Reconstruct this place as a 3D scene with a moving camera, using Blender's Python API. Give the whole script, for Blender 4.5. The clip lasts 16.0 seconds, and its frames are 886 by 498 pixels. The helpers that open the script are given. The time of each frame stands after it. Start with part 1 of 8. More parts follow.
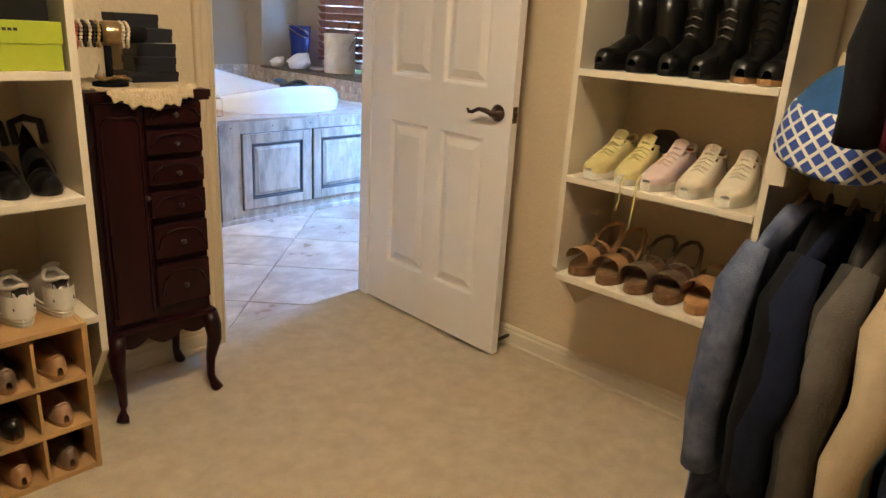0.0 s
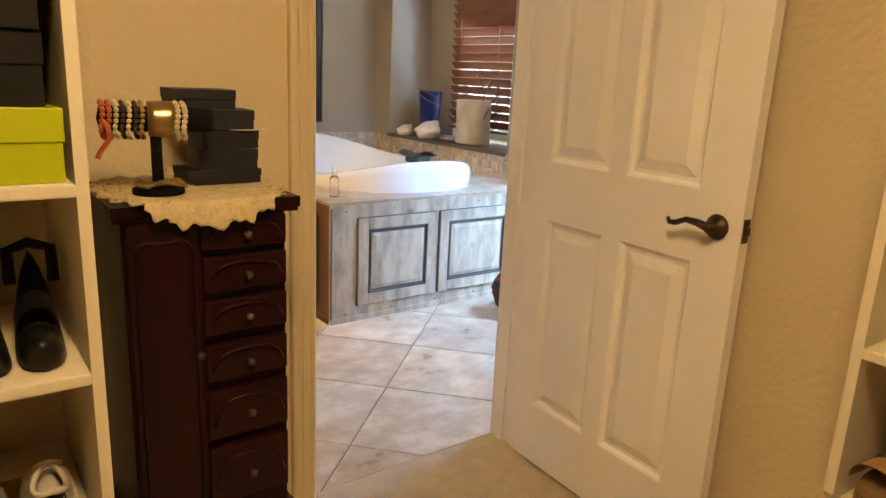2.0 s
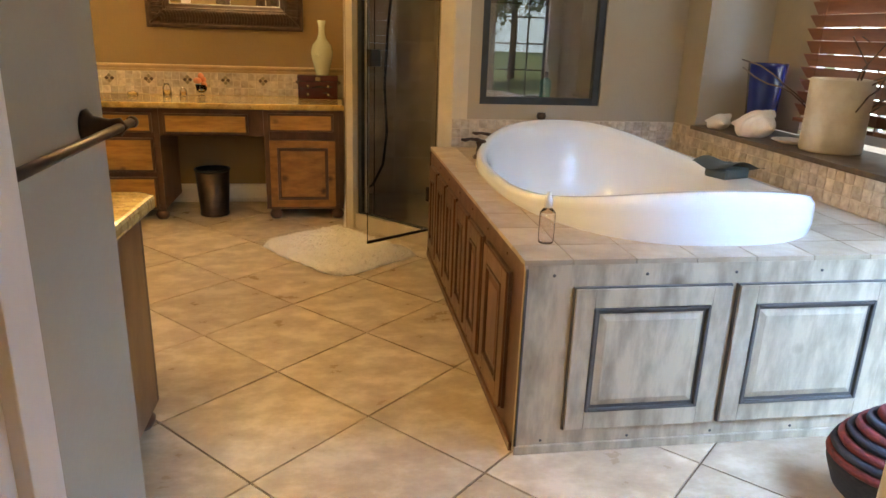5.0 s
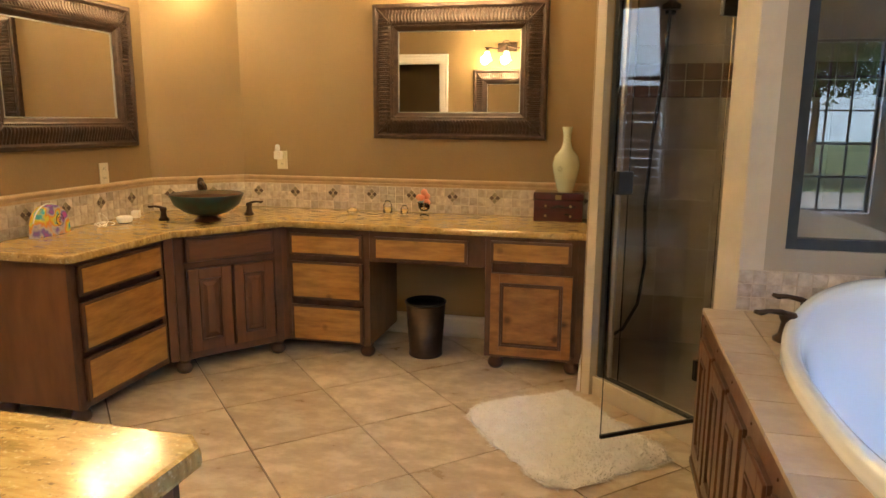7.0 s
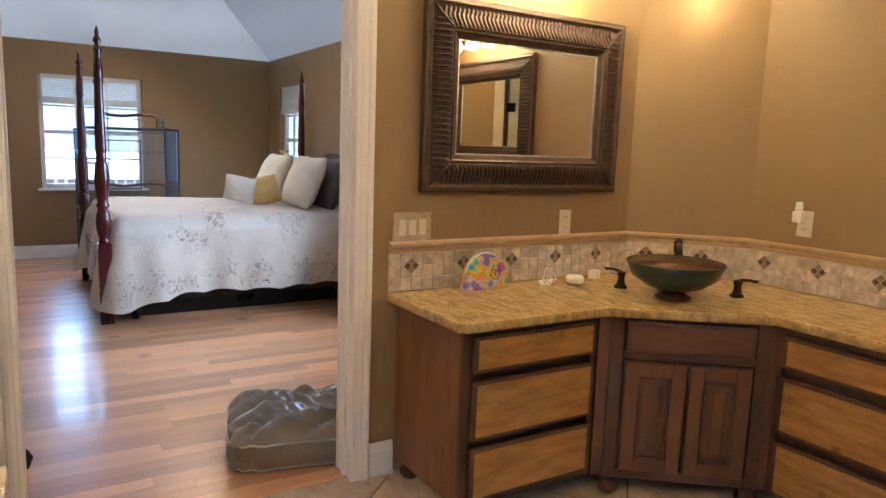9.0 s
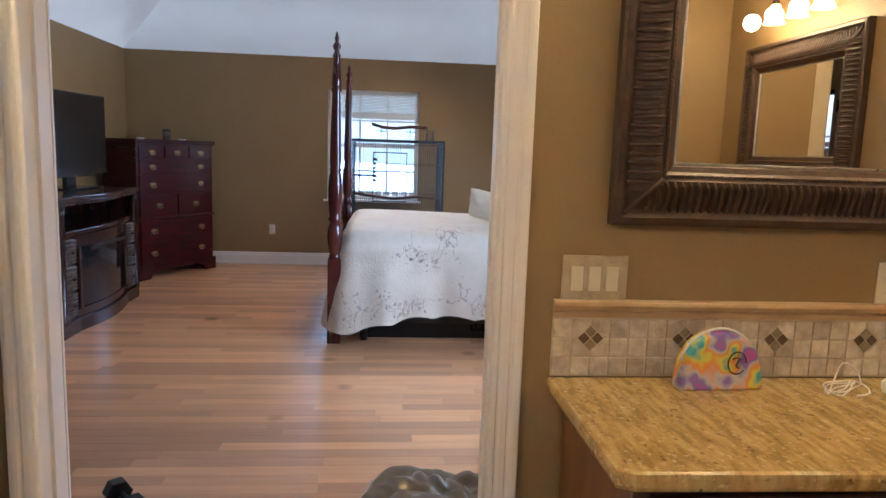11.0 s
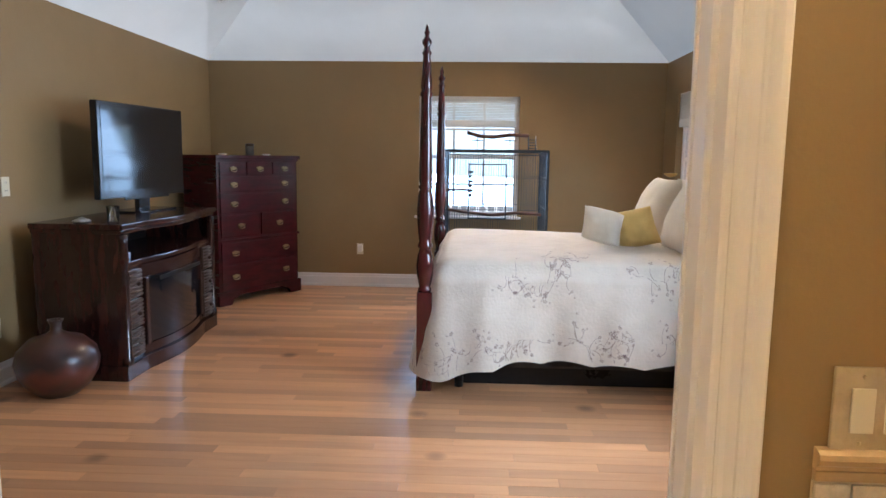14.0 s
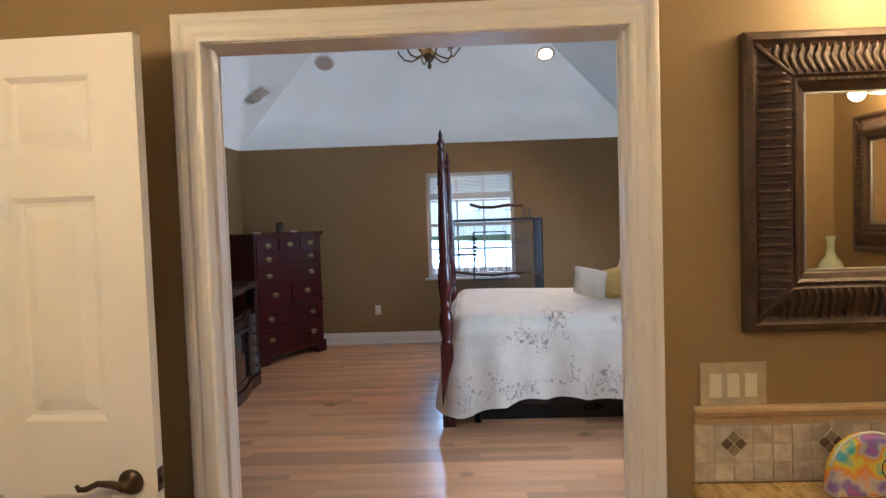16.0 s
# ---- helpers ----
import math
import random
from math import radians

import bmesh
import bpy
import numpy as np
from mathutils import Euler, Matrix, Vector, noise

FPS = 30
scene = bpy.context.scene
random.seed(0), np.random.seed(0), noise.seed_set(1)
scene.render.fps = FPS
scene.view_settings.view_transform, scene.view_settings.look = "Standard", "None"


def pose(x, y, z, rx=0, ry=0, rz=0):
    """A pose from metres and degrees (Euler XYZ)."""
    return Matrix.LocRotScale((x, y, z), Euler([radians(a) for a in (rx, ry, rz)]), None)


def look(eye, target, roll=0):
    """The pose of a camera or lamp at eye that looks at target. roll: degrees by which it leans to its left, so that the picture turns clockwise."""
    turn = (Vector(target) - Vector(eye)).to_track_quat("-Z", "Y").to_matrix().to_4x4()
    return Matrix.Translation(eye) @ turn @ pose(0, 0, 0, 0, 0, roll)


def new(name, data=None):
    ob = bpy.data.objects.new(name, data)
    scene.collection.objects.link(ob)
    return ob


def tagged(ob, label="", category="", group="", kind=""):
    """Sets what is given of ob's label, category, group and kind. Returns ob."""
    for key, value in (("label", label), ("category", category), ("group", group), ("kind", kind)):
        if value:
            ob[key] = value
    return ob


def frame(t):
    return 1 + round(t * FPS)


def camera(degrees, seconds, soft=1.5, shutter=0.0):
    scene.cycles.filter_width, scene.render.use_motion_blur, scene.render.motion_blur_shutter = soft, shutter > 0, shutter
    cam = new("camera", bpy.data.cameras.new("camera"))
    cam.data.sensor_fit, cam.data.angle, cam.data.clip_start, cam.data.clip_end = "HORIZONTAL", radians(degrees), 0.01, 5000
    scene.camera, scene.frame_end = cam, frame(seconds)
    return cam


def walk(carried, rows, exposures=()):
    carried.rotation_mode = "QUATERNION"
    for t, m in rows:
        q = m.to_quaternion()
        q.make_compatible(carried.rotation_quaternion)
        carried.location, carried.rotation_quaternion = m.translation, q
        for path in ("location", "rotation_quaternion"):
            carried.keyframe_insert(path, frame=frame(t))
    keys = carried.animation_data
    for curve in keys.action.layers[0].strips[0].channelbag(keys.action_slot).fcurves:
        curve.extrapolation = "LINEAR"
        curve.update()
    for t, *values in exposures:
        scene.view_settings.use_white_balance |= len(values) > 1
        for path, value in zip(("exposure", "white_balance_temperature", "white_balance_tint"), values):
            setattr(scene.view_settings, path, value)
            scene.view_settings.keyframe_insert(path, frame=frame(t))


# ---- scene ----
cam = camera(65.6, 16.0)
PATH = [
    (0, (0.258, 0.607, 1.308), (1.655, 1.894, 0.682), 3.4),
    (0.5, (0.322, 0.778, 1.334), (1.622, 2.181, 0.748), 1.9),
    (1, (0.347, 0.827, 1.338), (1.62, 2.274, 0.802), 1.8),
    (1.5, (0.485, 1.0, 1.319), (1.721, 2.484, 0.801), 2.2),
    (2, (0.736, 1.302, 1.331), (1.898, 2.855, 0.843), 2.7),
    (2.5, (0.999, 1.652, 1.329), (2.135, 3.228, 0.854), 1.7),
    (3, (1.229, 1.983, 1.339), (2.284, 3.624, 0.898), 1.9),
    (3.2, (1.303, 2.107, 1.346), (2.301, 3.786, 0.916), 2.3),
    (5.3, (1.818, 2.688, 1.3), (2.038, 4.58, 0.69), 1.0),
    (5.5, (1.822, 2.794, 1.302), (1.994, 4.698, 0.714), 0.3),
    (6, (1.852, 3.106, 1.318), (1.877, 5.041, 0.811), -0.4),
    (6.5, (1.918, 3.424, 1.352), (1.728, 5.37, 0.93), -0.3),
    (7, (1.951, 3.727, 1.395), (1.498, 5.64, 1.025), 0.4),
    (7.5, (1.973, 4.063, 1.401), (1.214, 5.884, 1.071), 0.9),
    (8, (1.935, 4.362, 1.405), (0.795, 5.974, 1.088), 1.4),
    (8.2, (1.907, 4.485, 1.386), (0.621, 5.987, 1.088), 1.4),
    (8.5, (1.835, 4.665, 1.397), (0.361, 5.984, 1.102), 1.4),
    (9, (1.672, 4.887, 1.415), (-0.014, 5.921, 1.124), 2.0),
    (9.5, (1.548, 5.153, 1.411), (-0.289, 5.896, 1.139), 1.8),
    (10, (1.347, 5.374, 1.414), (-0.547, 5.956, 1.143), 2.1),
    (10.2, (1.271, 5.469, 1.415), (-0.648, 5.961, 1.14), 2.1),
    (12.3, (0.391, 5.776, 1.376), (-1.582, 5.723, 1.056), 1.0),
    (12.5, (0.342, 5.759, 1.380), (-1.629, 5.698, 1.044), 0.8),
    (13, (0.222, 5.716, 1.365), (-1.746, 5.657, 1.018), 1.1),
    (13.5, (0.123, 5.697, 1.384), (-1.85, 5.63, 1.065), 1.5),
    (14, (0.113, 5.675, 1.427), (-1.868, 5.588, 1.165), 0.7),
    (14.5, (0.371, 5.622, 1.51), (-1.617, 5.521, 1.313), -0.6),
    (15, (0.627, 5.619, 1.574), (-1.364, 5.51, 1.424), -1.6),
    (15.5, (0.83, 5.631, 1.569), (-1.164, 5.524, 1.455), -1.7),
    (16, (1.045, 5.562, 1.573), (-0.951, 5.49, 1.474), -1.9),
]
walk(cam, [(t, look(eye, target, roll)) for t, eye, target, roll in PATH], [(0.0, 1.05, 5300, 11), (1.5, 1.02, 6900, 11), (2.5, 0.82, 7900, 10), (3.2, 0.72, 8100, 9), (5.5, 0.82, 8000, 10), (6.5, 0.90, 7100, 11), (8.0, 0.82, 6000, 10), (8.5, 0.80, 5850, 12), (10.0, 0.42, 5650, 13), (12.5, 0.78, 5900, 13), (14.0, 0.78, 6250, 12), (15.0, 0.6, 6500, 13), (16.0, 0.36, 6000, 13)])

# ---- world and light ----
world = bpy.data.worlds.new("world")
scene.world = world
world.use_nodes = True
wn, wl = world.node_tree.nodes, world.node_tree.links
sky = wn.new("ShaderNodeTexSky")
sky.sky_type = "NISHITA"
sky.sun_disc = False
sky.sun_elevation, sky.sun_rotation = radians(52), radians(200)
wl.new(sky.outputs[0], wn["Background"].inputs[0])
wn["Background"].inputs[1].default_value = 0.15


def lamp(name, kind, m, energy, colour, size=0.1, size_y=None, spread=180):
    data = bpy.data.lights.new(name, kind)
    data.energy, data.color = energy, colour
    if kind == "SUN":
        data.angle = radians(0.5)
    elif kind == "AREA":
        data.size = size
        data.spread = radians(spread)
        if size_y:
            data.shape, data.size_y = "RECTANGLE", size_y
    else:
        data.shadow_soft_size = size
    ob = new(name, data)
    ob.matrix_world = m
    return ob


lamp("sun", "SUN", look((0, 0, 30), (10.5, 16, 0)), 3.5, (1.0, 0.95, 0.86))
DAY = (0.60, 0.78, 1.0)
WARM = (1.0, 0.75, 0.37)
SOFT = (1.0, 0.75, 0.475)
AMBERLIGHT = (1.0, 0.735, 0.39)
BLUE = (0.24, 0.48, 1.0)
# daylight in and above the window openings
lamp("daylight_south", "AREA", look((3.85, 2.1, 2.7), (2.95, 4.9, 0.3)), 450, BLUE, 1.1, 0.9)
lamp("daylight_east", "AREA", look((5.3, 3.7, 2.7), (2.9, 4.2, 0.1)), 230, BLUE, 1.1, 0.9)
lamp("daylight_tub", "AREA", look((4.21, 5.52, 1.55), (2.5, 5.6, 1.0)), 8, DAY, 0.7, 1.2)
lamp("daylight_west", "AREA", look((-7.38, 5.61, 1.40), (-3, 5.5, -1.4)), 18, (0.40, 0.64, 1.0), 1.0, 1.2, 130)
lamp("daylight_north", "AREA", look((-6.5, 7.66, 1.45), (-5.6, 4, -0.8)), 12, DAY, 0.85, 1.2, 130)
# fill lamp added at an unseen window, for the bed's near side
lamp("daylight_north_east", "AREA", look((-2.5, 7.66, 1.45), (-3.9, 3.6, 0.1)), 26, DAY, 0.85, 1.2, 105)
# warm room lamps
lamp("recessed_bulb", "AREA", look((-6.285, 6.44, 3.215), (-4.9, 5.2, 0)), 34, SOFT, 0.14, None, 150)
lamp("closet_lamp", "AREA", look((0.9, 1.4, 2.40), (0.9, 1.4, 0)), 23, AMBERLIGHT, 0.4)


# ---- materials ----
def mat(name, base, second=None, scale=6.0, rough=0.6, metal=0.0, bump=0.1, grain=(1, 1, 1), fine=120.0, contrast=(0.35, 0.65), island=0.0, coat=0.0, spec=0.5, ramp2=None, sheen=0.0, knots=0.0):
    """Two colours mixed by noise at one scale, with fine relief at another."""
    m = bpy.data.materials.new(name)
    m.use_nodes = True
    n, l = m.node_tree.nodes, m.node_tree.links
    b = n["Principled BSDF"]
    second = second or tuple(c * 0.8 for c in base)
    geo = n.new("ShaderNodeNewGeometry")
    mp = n.new("ShaderNodeMapping")
    mp.inputs["Scale"].default_value = grain
    l.new(geo.outputs["Position"], mp.inputs["Vector"])
    info = n.new("ShaderNodeObjectInfo")
    if island:
        mul = n.new("ShaderNodeVectorMath")
        mul.operation = "SCALE"
        mul.inputs[0].default_value = (37, 53, 71)
        l.new(info.outputs["Random"], mul.inputs["Scale"])
        add = n.new("ShaderNodeVectorMath")
        l.new(mp.outputs[0], add.inputs[0])
        l.new(mul.outputs[0], add.inputs[1])
        vec = add.outputs[0]
    else:
        vec = mp.outputs[0]
    t = n.new("ShaderNodeTexNoise")
    t.inputs["Scale"].default_value, t.inputs["Detail"].default_value, t.inputs["Roughness"].default_value = scale, 6, 0.6
    l.new(vec, t.inputs["Vector"])
    r = n.new("ShaderNodeValToRGB")
    e = r.color_ramp.elements
    e[0].position, e[0].color = contrast[0], (*base, 1)
    e[1].position, e[1].color = contrast[1], (*second, 1)
    if ramp2:
        x = e.new(ramp2[0])
        x.color = (*ramp2[1], 1)
    l.new(t.outputs["Fac"], r.inputs[0])
    col = r.outputs[0]
    if knots:
        vo = n.new("ShaderNodeTexVoronoi")
        vo.inputs["Scale"].default_value = knots
        l.new(geo.outputs["Position"], vo.inputs["Vector"])
        vr = n.new("ShaderNodeValToRGB")
        ve = vr.color_ramp.elements
        ve[0].position, ve[0].color = 0.05, (0.16, 0.11, 0.08, 1)
        ve[1].position, ve[1].color = 0.15, (1, 1, 1, 1)
        l.new(vo.outputs["Distance"], vr.inputs[0])
        mx = n.new("ShaderNodeMix")
        mx.data_type, mx.blend_type = "RGBA", "MULTIPLY"
        mx.inputs["Factor"].default_value = 0.8
        l.new(col, mx.inputs["A"])
        l.new(vr.outputs[0], mx.inputs["B"])
        col = mx.outputs["Result"]
    if island:
        hsv = n.new("ShaderNodeHueSaturation")
        mr = n.new("ShaderNodeMapRange")
        mr.inputs["To Min"].default_value, mr.inputs["To Max"].default_value = 1 - island, 1 + island
        l.new(info.outputs["Random"], mr.inputs["Value"])
        l.new(mr.outputs[0], hsv.inputs["Value"])
        l.new(col, hsv.inputs["Color"])
        col = hsv.outputs[0]
    l.new(col, b.inputs["Base Color"])
    f = n.new("ShaderNodeTexNoise")
    f.inputs["Scale"].default_value, f.inputs["Detail"].default_value = fine, 3
    l.new(vec, f.inputs["Vector"])
    rr = n.new("ShaderNodeMapRange")
    rr.inputs["To Min"].default_value, rr.inputs["To Max"].default_value = max(rough - 0.08, 0.02), min(rough + 0.08, 1)
    l.new(t.outputs["Fac"], rr.inputs["Value"])
    l.new(rr.outputs[0], b.inputs["Roughness"])
    if bump:
        bp = n.new("ShaderNodeBump")
        bp.inputs["Strength"].default_value, bp.inputs["Distance"].default_value = bump, 0.004
        l.new(f.outputs["Fac"], bp.inputs["Height"])
        l.new(bp.outputs[0], b.inputs["Normal"])
    b.inputs["Metallic"].default_value = metal
    b.inputs["Coat Weight"].default_value = coat
    b.inputs["Coat Roughness"].default_value = 0.08
    b.inputs["Specular IOR Level"].default_value = spec
    b.inputs["Sheen Weight"].default_value = sheen
    return m


def glow(name, colour, strength):
    m = bpy.data.materials.new(name)
    m.use_nodes = True
    b = m.node_tree.nodes["Principled BSDF"]
    b.inputs["Base Color"].default_value = (*colour, 1)
    b.inputs["Emission Color"].default_value = (*colour, 1)
    b.inputs["Emission Strength"].default_value = strength
    return m


def glass_mat(name, tint=(1, 1, 1), rough=0.0):
    m = bpy.data.materials.new(name)
    m.use_nodes = True
    b = m.node_tree.nodes["Principled BSDF"]
    b.inputs["Base Color"].default_value = (*tint, 1)
    b.inputs["Transmission Weight"].default_value = 1
    b.inputs["Roughness"].default_value = rough
    b.inputs["IOR"].default_value = 1.45
    return m


TAN = mat("tan_wall_paint", (0.296, 0.194, 0.087), (0.272, 0.176, 0.078), 1.5, 0.55, bump=0.25, fine=60)
GREIGE = mat("greige_wall_paint", (0.40, 0.335, 0.245), (0.37, 0.305, 0.22), 1.5, 0.6, bump=0.25, fine=60)
CREAM = mat("cream_wall_paint", (0.66, 0.54, 0.36), (0.62, 0.50, 0.33), 1.5, 0.6, bump=0.75, fine=55)
CLOSET_WHITE = mat("closet_white_paint", (0.70, 0.62, 0.48), (0.66, 0.58, 0.45), 2, 0.5, bump=0.2, fine=70)
WHITE = mat("white_trim_paint", (0.84, 0.79, 0.76), (0.80, 0.75, 0.72), 3, 0.35, bump=0.05, fine=40)
CEILING = mat("white_ceiling_paint", (0.62, 0.63, 0.63), (0.59, 0.60, 0.60), 2, 0.8, bump=0.3, fine=60)
CARPET = mat("beige_carpet", (0.47, 0.37, 0.24), (0.57, 0.46, 0.315), 13, 0.95, bump=1.0, fine=260, sheen=0.3, spec=0.1)
TILE = mat("travertine_tile", (0.46, 0.335, 0.22), (0.68, 0.555, 0.41), 6.0, 0.30, bump=0.12, fine=45, grain=(1, 1.35, 1), contrast=(0.36, 0.64), island=0.12, ramp2=(0.49, (0.54, 0.41, 0.275)))
GROUT = mat("dark_grout", (0.16, 0.11, 0.07), (0.2, 0.14, 0.09), 20, 0.9)
OAK = mat("oak_floor", (0.49, 0.228, 0.102), (0.585, 0.295, 0.142), 3, 0.32, bump=0.015, grain=(7, 0.7, 1), contrast=(0.30, 0.70), island=0.27, fine=60, coat=0.2, knots=2.0)
OAK_FAR = OAK.copy()
for node in [x for x in OAK_FAR.node_tree.nodes if x.type == "OBJECT_INFO"]:
    rnd = [x for x in OAK_FAR.node_tree.nodes if x.type == "NEW_GEOMETRY"][0].outputs["Random Per Island"]
    for lk in list(node.outputs["Random"].links):
        OAK_FAR.node_tree.links.new(rnd, lk.to_socket)
ALDER = mat("knotty_alder", (0.34, 0.155, 0.045), (0.19, 0.08, 0.022), 4, 0.4, bump=0.1, grain=(2, 2, 7), contrast=(0.35, 0.7), coat=0.15, knots=4.5)
ALDER_H = mat("knotty_alder_flat_grain", (0.46, 0.235, 0.06), (0.27, 0.12, 0.03), 4, 0.36, bump=0.1, grain=(1.5, 1.5, 8), contrast=(0.35, 0.7), coat=0.15, knots=5.0)
GLAZE = mat("dark_glazed_wood", (0.105, 0.046, 0.026), (0.062, 0.027, 0.016), 8, 0.4, bump=0.1, grain=(2, 2, 1), coat=0.1)
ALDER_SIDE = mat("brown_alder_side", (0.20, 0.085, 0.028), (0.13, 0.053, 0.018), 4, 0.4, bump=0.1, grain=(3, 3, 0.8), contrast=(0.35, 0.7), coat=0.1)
GREYWOOD = mat("pale_grey_alder", (0.54, 0.43, 0.30), (0.25, 0.19, 0.13), 3.2, 0.42, bump=0.12, grain=(4, 4, 1.2), contrast=(0.40, 0.70), knots=4.0)
GREYDARK = mat("grey_glaze_line", (0.06, 0.055, 0.05), (0.10, 0.09, 0.08), 10, 0.5)
GRANITE = mat("gold_granite", (0.52, 0.37, 0.145), (0.31, 0.205, 0.075), 11, 0.15, bump=0.01, contrast=(0.38, 0.62), ramp2=(0.50, (0.44, 0.285, 0.105)), coat=0.05, grain=(0.9, 3.4, 1))
gn, gl_ = GRANITE.node_tree.nodes, GRANITE.node_tree.links
gb = gn["Principled BSDF"]
# dark and pale mineral flecks over the drifting gold
gcol = gb.inputs["Base Color"].links[0].from_socket
gpos = [x for x in gn if x.type == "NEW_GEOMETRY"][0].outputs["Position"]
for fleck, colour, lo, hi, size in (("dark", (0.15, 0.095, 0.045), 0.61, 0.74, 60), ("pale", (0.64, 0.50, 0.26), 0.58, 0.74, 80)):
    gt = gn.new("ShaderNodeTexNoise")
    gt.inputs["Scale"].default_value, gt.inputs["Detail"].default_value = size, 4
    gm = gn.new("ShaderNodeMapRange")
    gm.inputs["From Min"].default_value, gm.inputs["From Max"].default_value = lo, hi
    gx_ = gn.new("ShaderNodeMix")
    gx_.data_type = "RGBA"
    gl_.new(gpos, gt.inputs["Vector"])
    gl_.new(gt.outputs["Fac"], gm.inputs["Value"])
    gl_.new(gm.outputs[0], gx_.inputs["Factor"])
    gl_.new(gcol, gx_.inputs["A"])
    gx_.inputs["B"].default_value = (*colour, 1)
    gcol = gx_.outputs["Result"]
gl_.new(gcol, gb.inputs["Base Color"])
MAHOGANY = mat("dark_mahogany", (0.022, 0.0035, 0.005), (0.011, 0.002, 0.003), 5, 0.36, bump=0.05, grain=(3, 3, 0.6), coat=0.03, spec=0.22)
CHERRY = mat("red_cherry_wood", (0.058, 0.0055, 0.0075), (0.030, 0.0035, 0.0045), 5, 0.22, bump=0.03, grain=(1, 1, 5), coat=0.06, spec=0.28)
BRONZE = mat("oil_rubbed_bronze", (0.045, 0.028, 0.020), (0.075, 0.045, 0.03), 20, 0.35, metal=0.7, bump=0.05)
MIRRORFRAME = mat("carved_bronze_frame", (0.042, 0.022, 0.015), (0.080, 0.043, 0.028), 30, 0.42, metal=0.25, bump=0.3)
ACRYLIC = mat("white_acrylic", (0.82, 0.82, 0.80), (0.80, 0.80, 0.78), 2, 0.12, bump=0.0, coat=0.3)
DECKTILE = mat("tub_deck_tile", (0.50, 0.39, 0.27), (0.40, 0.29, 0.19), 9, 0.4, bump=0.1, island=0.12)
SPLASHTILE = mat("tumbled_stone_tile", (0.43, 0.345, 0.265), (0.68, 0.60, 0.50), 22, 0.55, bump=0.35, island=0.20, contrast=(0.38, 0.68))
LINEN = mat("white_quilt", (0.68, 0.585, 0.48), (0.61, 0.52, 0.42), 5, 0.9, bump=0.8, fine=55, sheen=0.2, spec=0.2)
BLACK = mat("black_plastic", (0.008, 0.008, 0.009), (0.012, 0.012, 0.012), 5, 0.3, spec=0.3)
STEEL = mat("brushed_steel", (0.5, 0.5, 0.5), (0.42, 0.42, 0.42), 20, 0.3, metal=1)
MIRROR = mat("silvered_mirror", (0.9, 0.9, 0.88), (0.9, 0.9, 0.88), 1, 0.02, metal=1, bump=0)
for node in MIRROR.node_tree.nodes:
    if node.type == "MAP_RANGE":
        node.inputs["To Min"].default_value = node.inputs["To Max"].default_value = 0.0
GLASS = glass_mat("clear_glass")


# ---- building helpers ----
def box(bm, x0, y0, z0, x1, y1, z1, bevel=0.0):
    vs = [bm.verts.new((x, y, z)) for z in (z0, z1) for x, y in ((x0, y0), (x1, y0), (x1, y1), (x0, y1))]
    fs = [bm.faces.new([vs[i] for i in f]) for f in ((3, 2, 1, 0), (4, 5, 6, 7), (0, 1, 5, 4), (1, 2, 6, 5), (2, 3, 7, 6), (3, 0, 4, 7))]
    if bevel:
        bmesh.ops.bevel(bm, geom=list({e for f in fs for e in f.edges}), offset=bevel, segments=2, profile=0.6, affect="EDGES")
    return bm


def boxes(*rows, bevel=0.0):
    bm = bmesh.new()
    for r in rows:
        box(bm, *r, bevel=bevel)
    return bm


def prism(outline, z0, z1, bevel=0.0, bm=None):
    bm = bm or bmesh.new()
    lo = [bm.verts.new((x, y, z0)) for x, y in outline]
    hi = [bm.verts.new((x, y, z1)) for x, y in outline]
    n = len(outline)
    fs = [bm.faces.new(lo[::-1]), bm.faces.new(hi)]
    fs += [bm.faces.new((lo[i], lo[(i + 1) % n], hi[(i + 1) % n], hi[i])) for i in range(n)]
    bmesh.ops.recalc_face_normals(bm, faces=fs)
    if bevel:
        bmesh.ops.bevel(bm, geom=[e for e in {e for f in fs[:2] for e in f.edges}], offset=bevel, segments=2, profile=0.6, affect="EDGES")
    return bm


def lathe(profile, seg=24, bm=None, cx=0.0, cy=0.0, sx=1.0, sy=1.0):
    """A turned body from (radius, height) rows."""
    bm = bm or bmesh.new()
    rings = []
    for r, z in profile:
        if r < 1e-5:
            rings.append([bm.verts.new((cx, cy, z))])
        else:
            rings.append([bm.verts.new((cx + sx * r * math.cos(2 * math.pi * i / seg), cy + sy * r * math.sin(2 * math.pi * i / seg), z)) for i in range(seg)])
    for a, b in zip(rings, rings[1:]):
        for i in range(seg):
            k = (i + 1) % seg
            if len(a) == 1 and len(b) == 1:
                continue
            if len(a) == 1:
                bm.faces.new((a[0], b[k], b[i]))
            elif len(b) == 1:
                bm.faces.new((a[i], a[k], b[0]))
            else:
                bm.faces.new((a[i], a[k], b[k], b[i]))
    if len(rings[0]) > 1:
        bm.faces.new(rings[0][::-1])
    if len(rings[-1]) > 1:
        bm.faces.new(rings[-1])
    for f in bm.faces:
        f.smooth = True
    bmesh.ops.recalc_face_normals(bm, faces=bm.faces[:])
    return bm


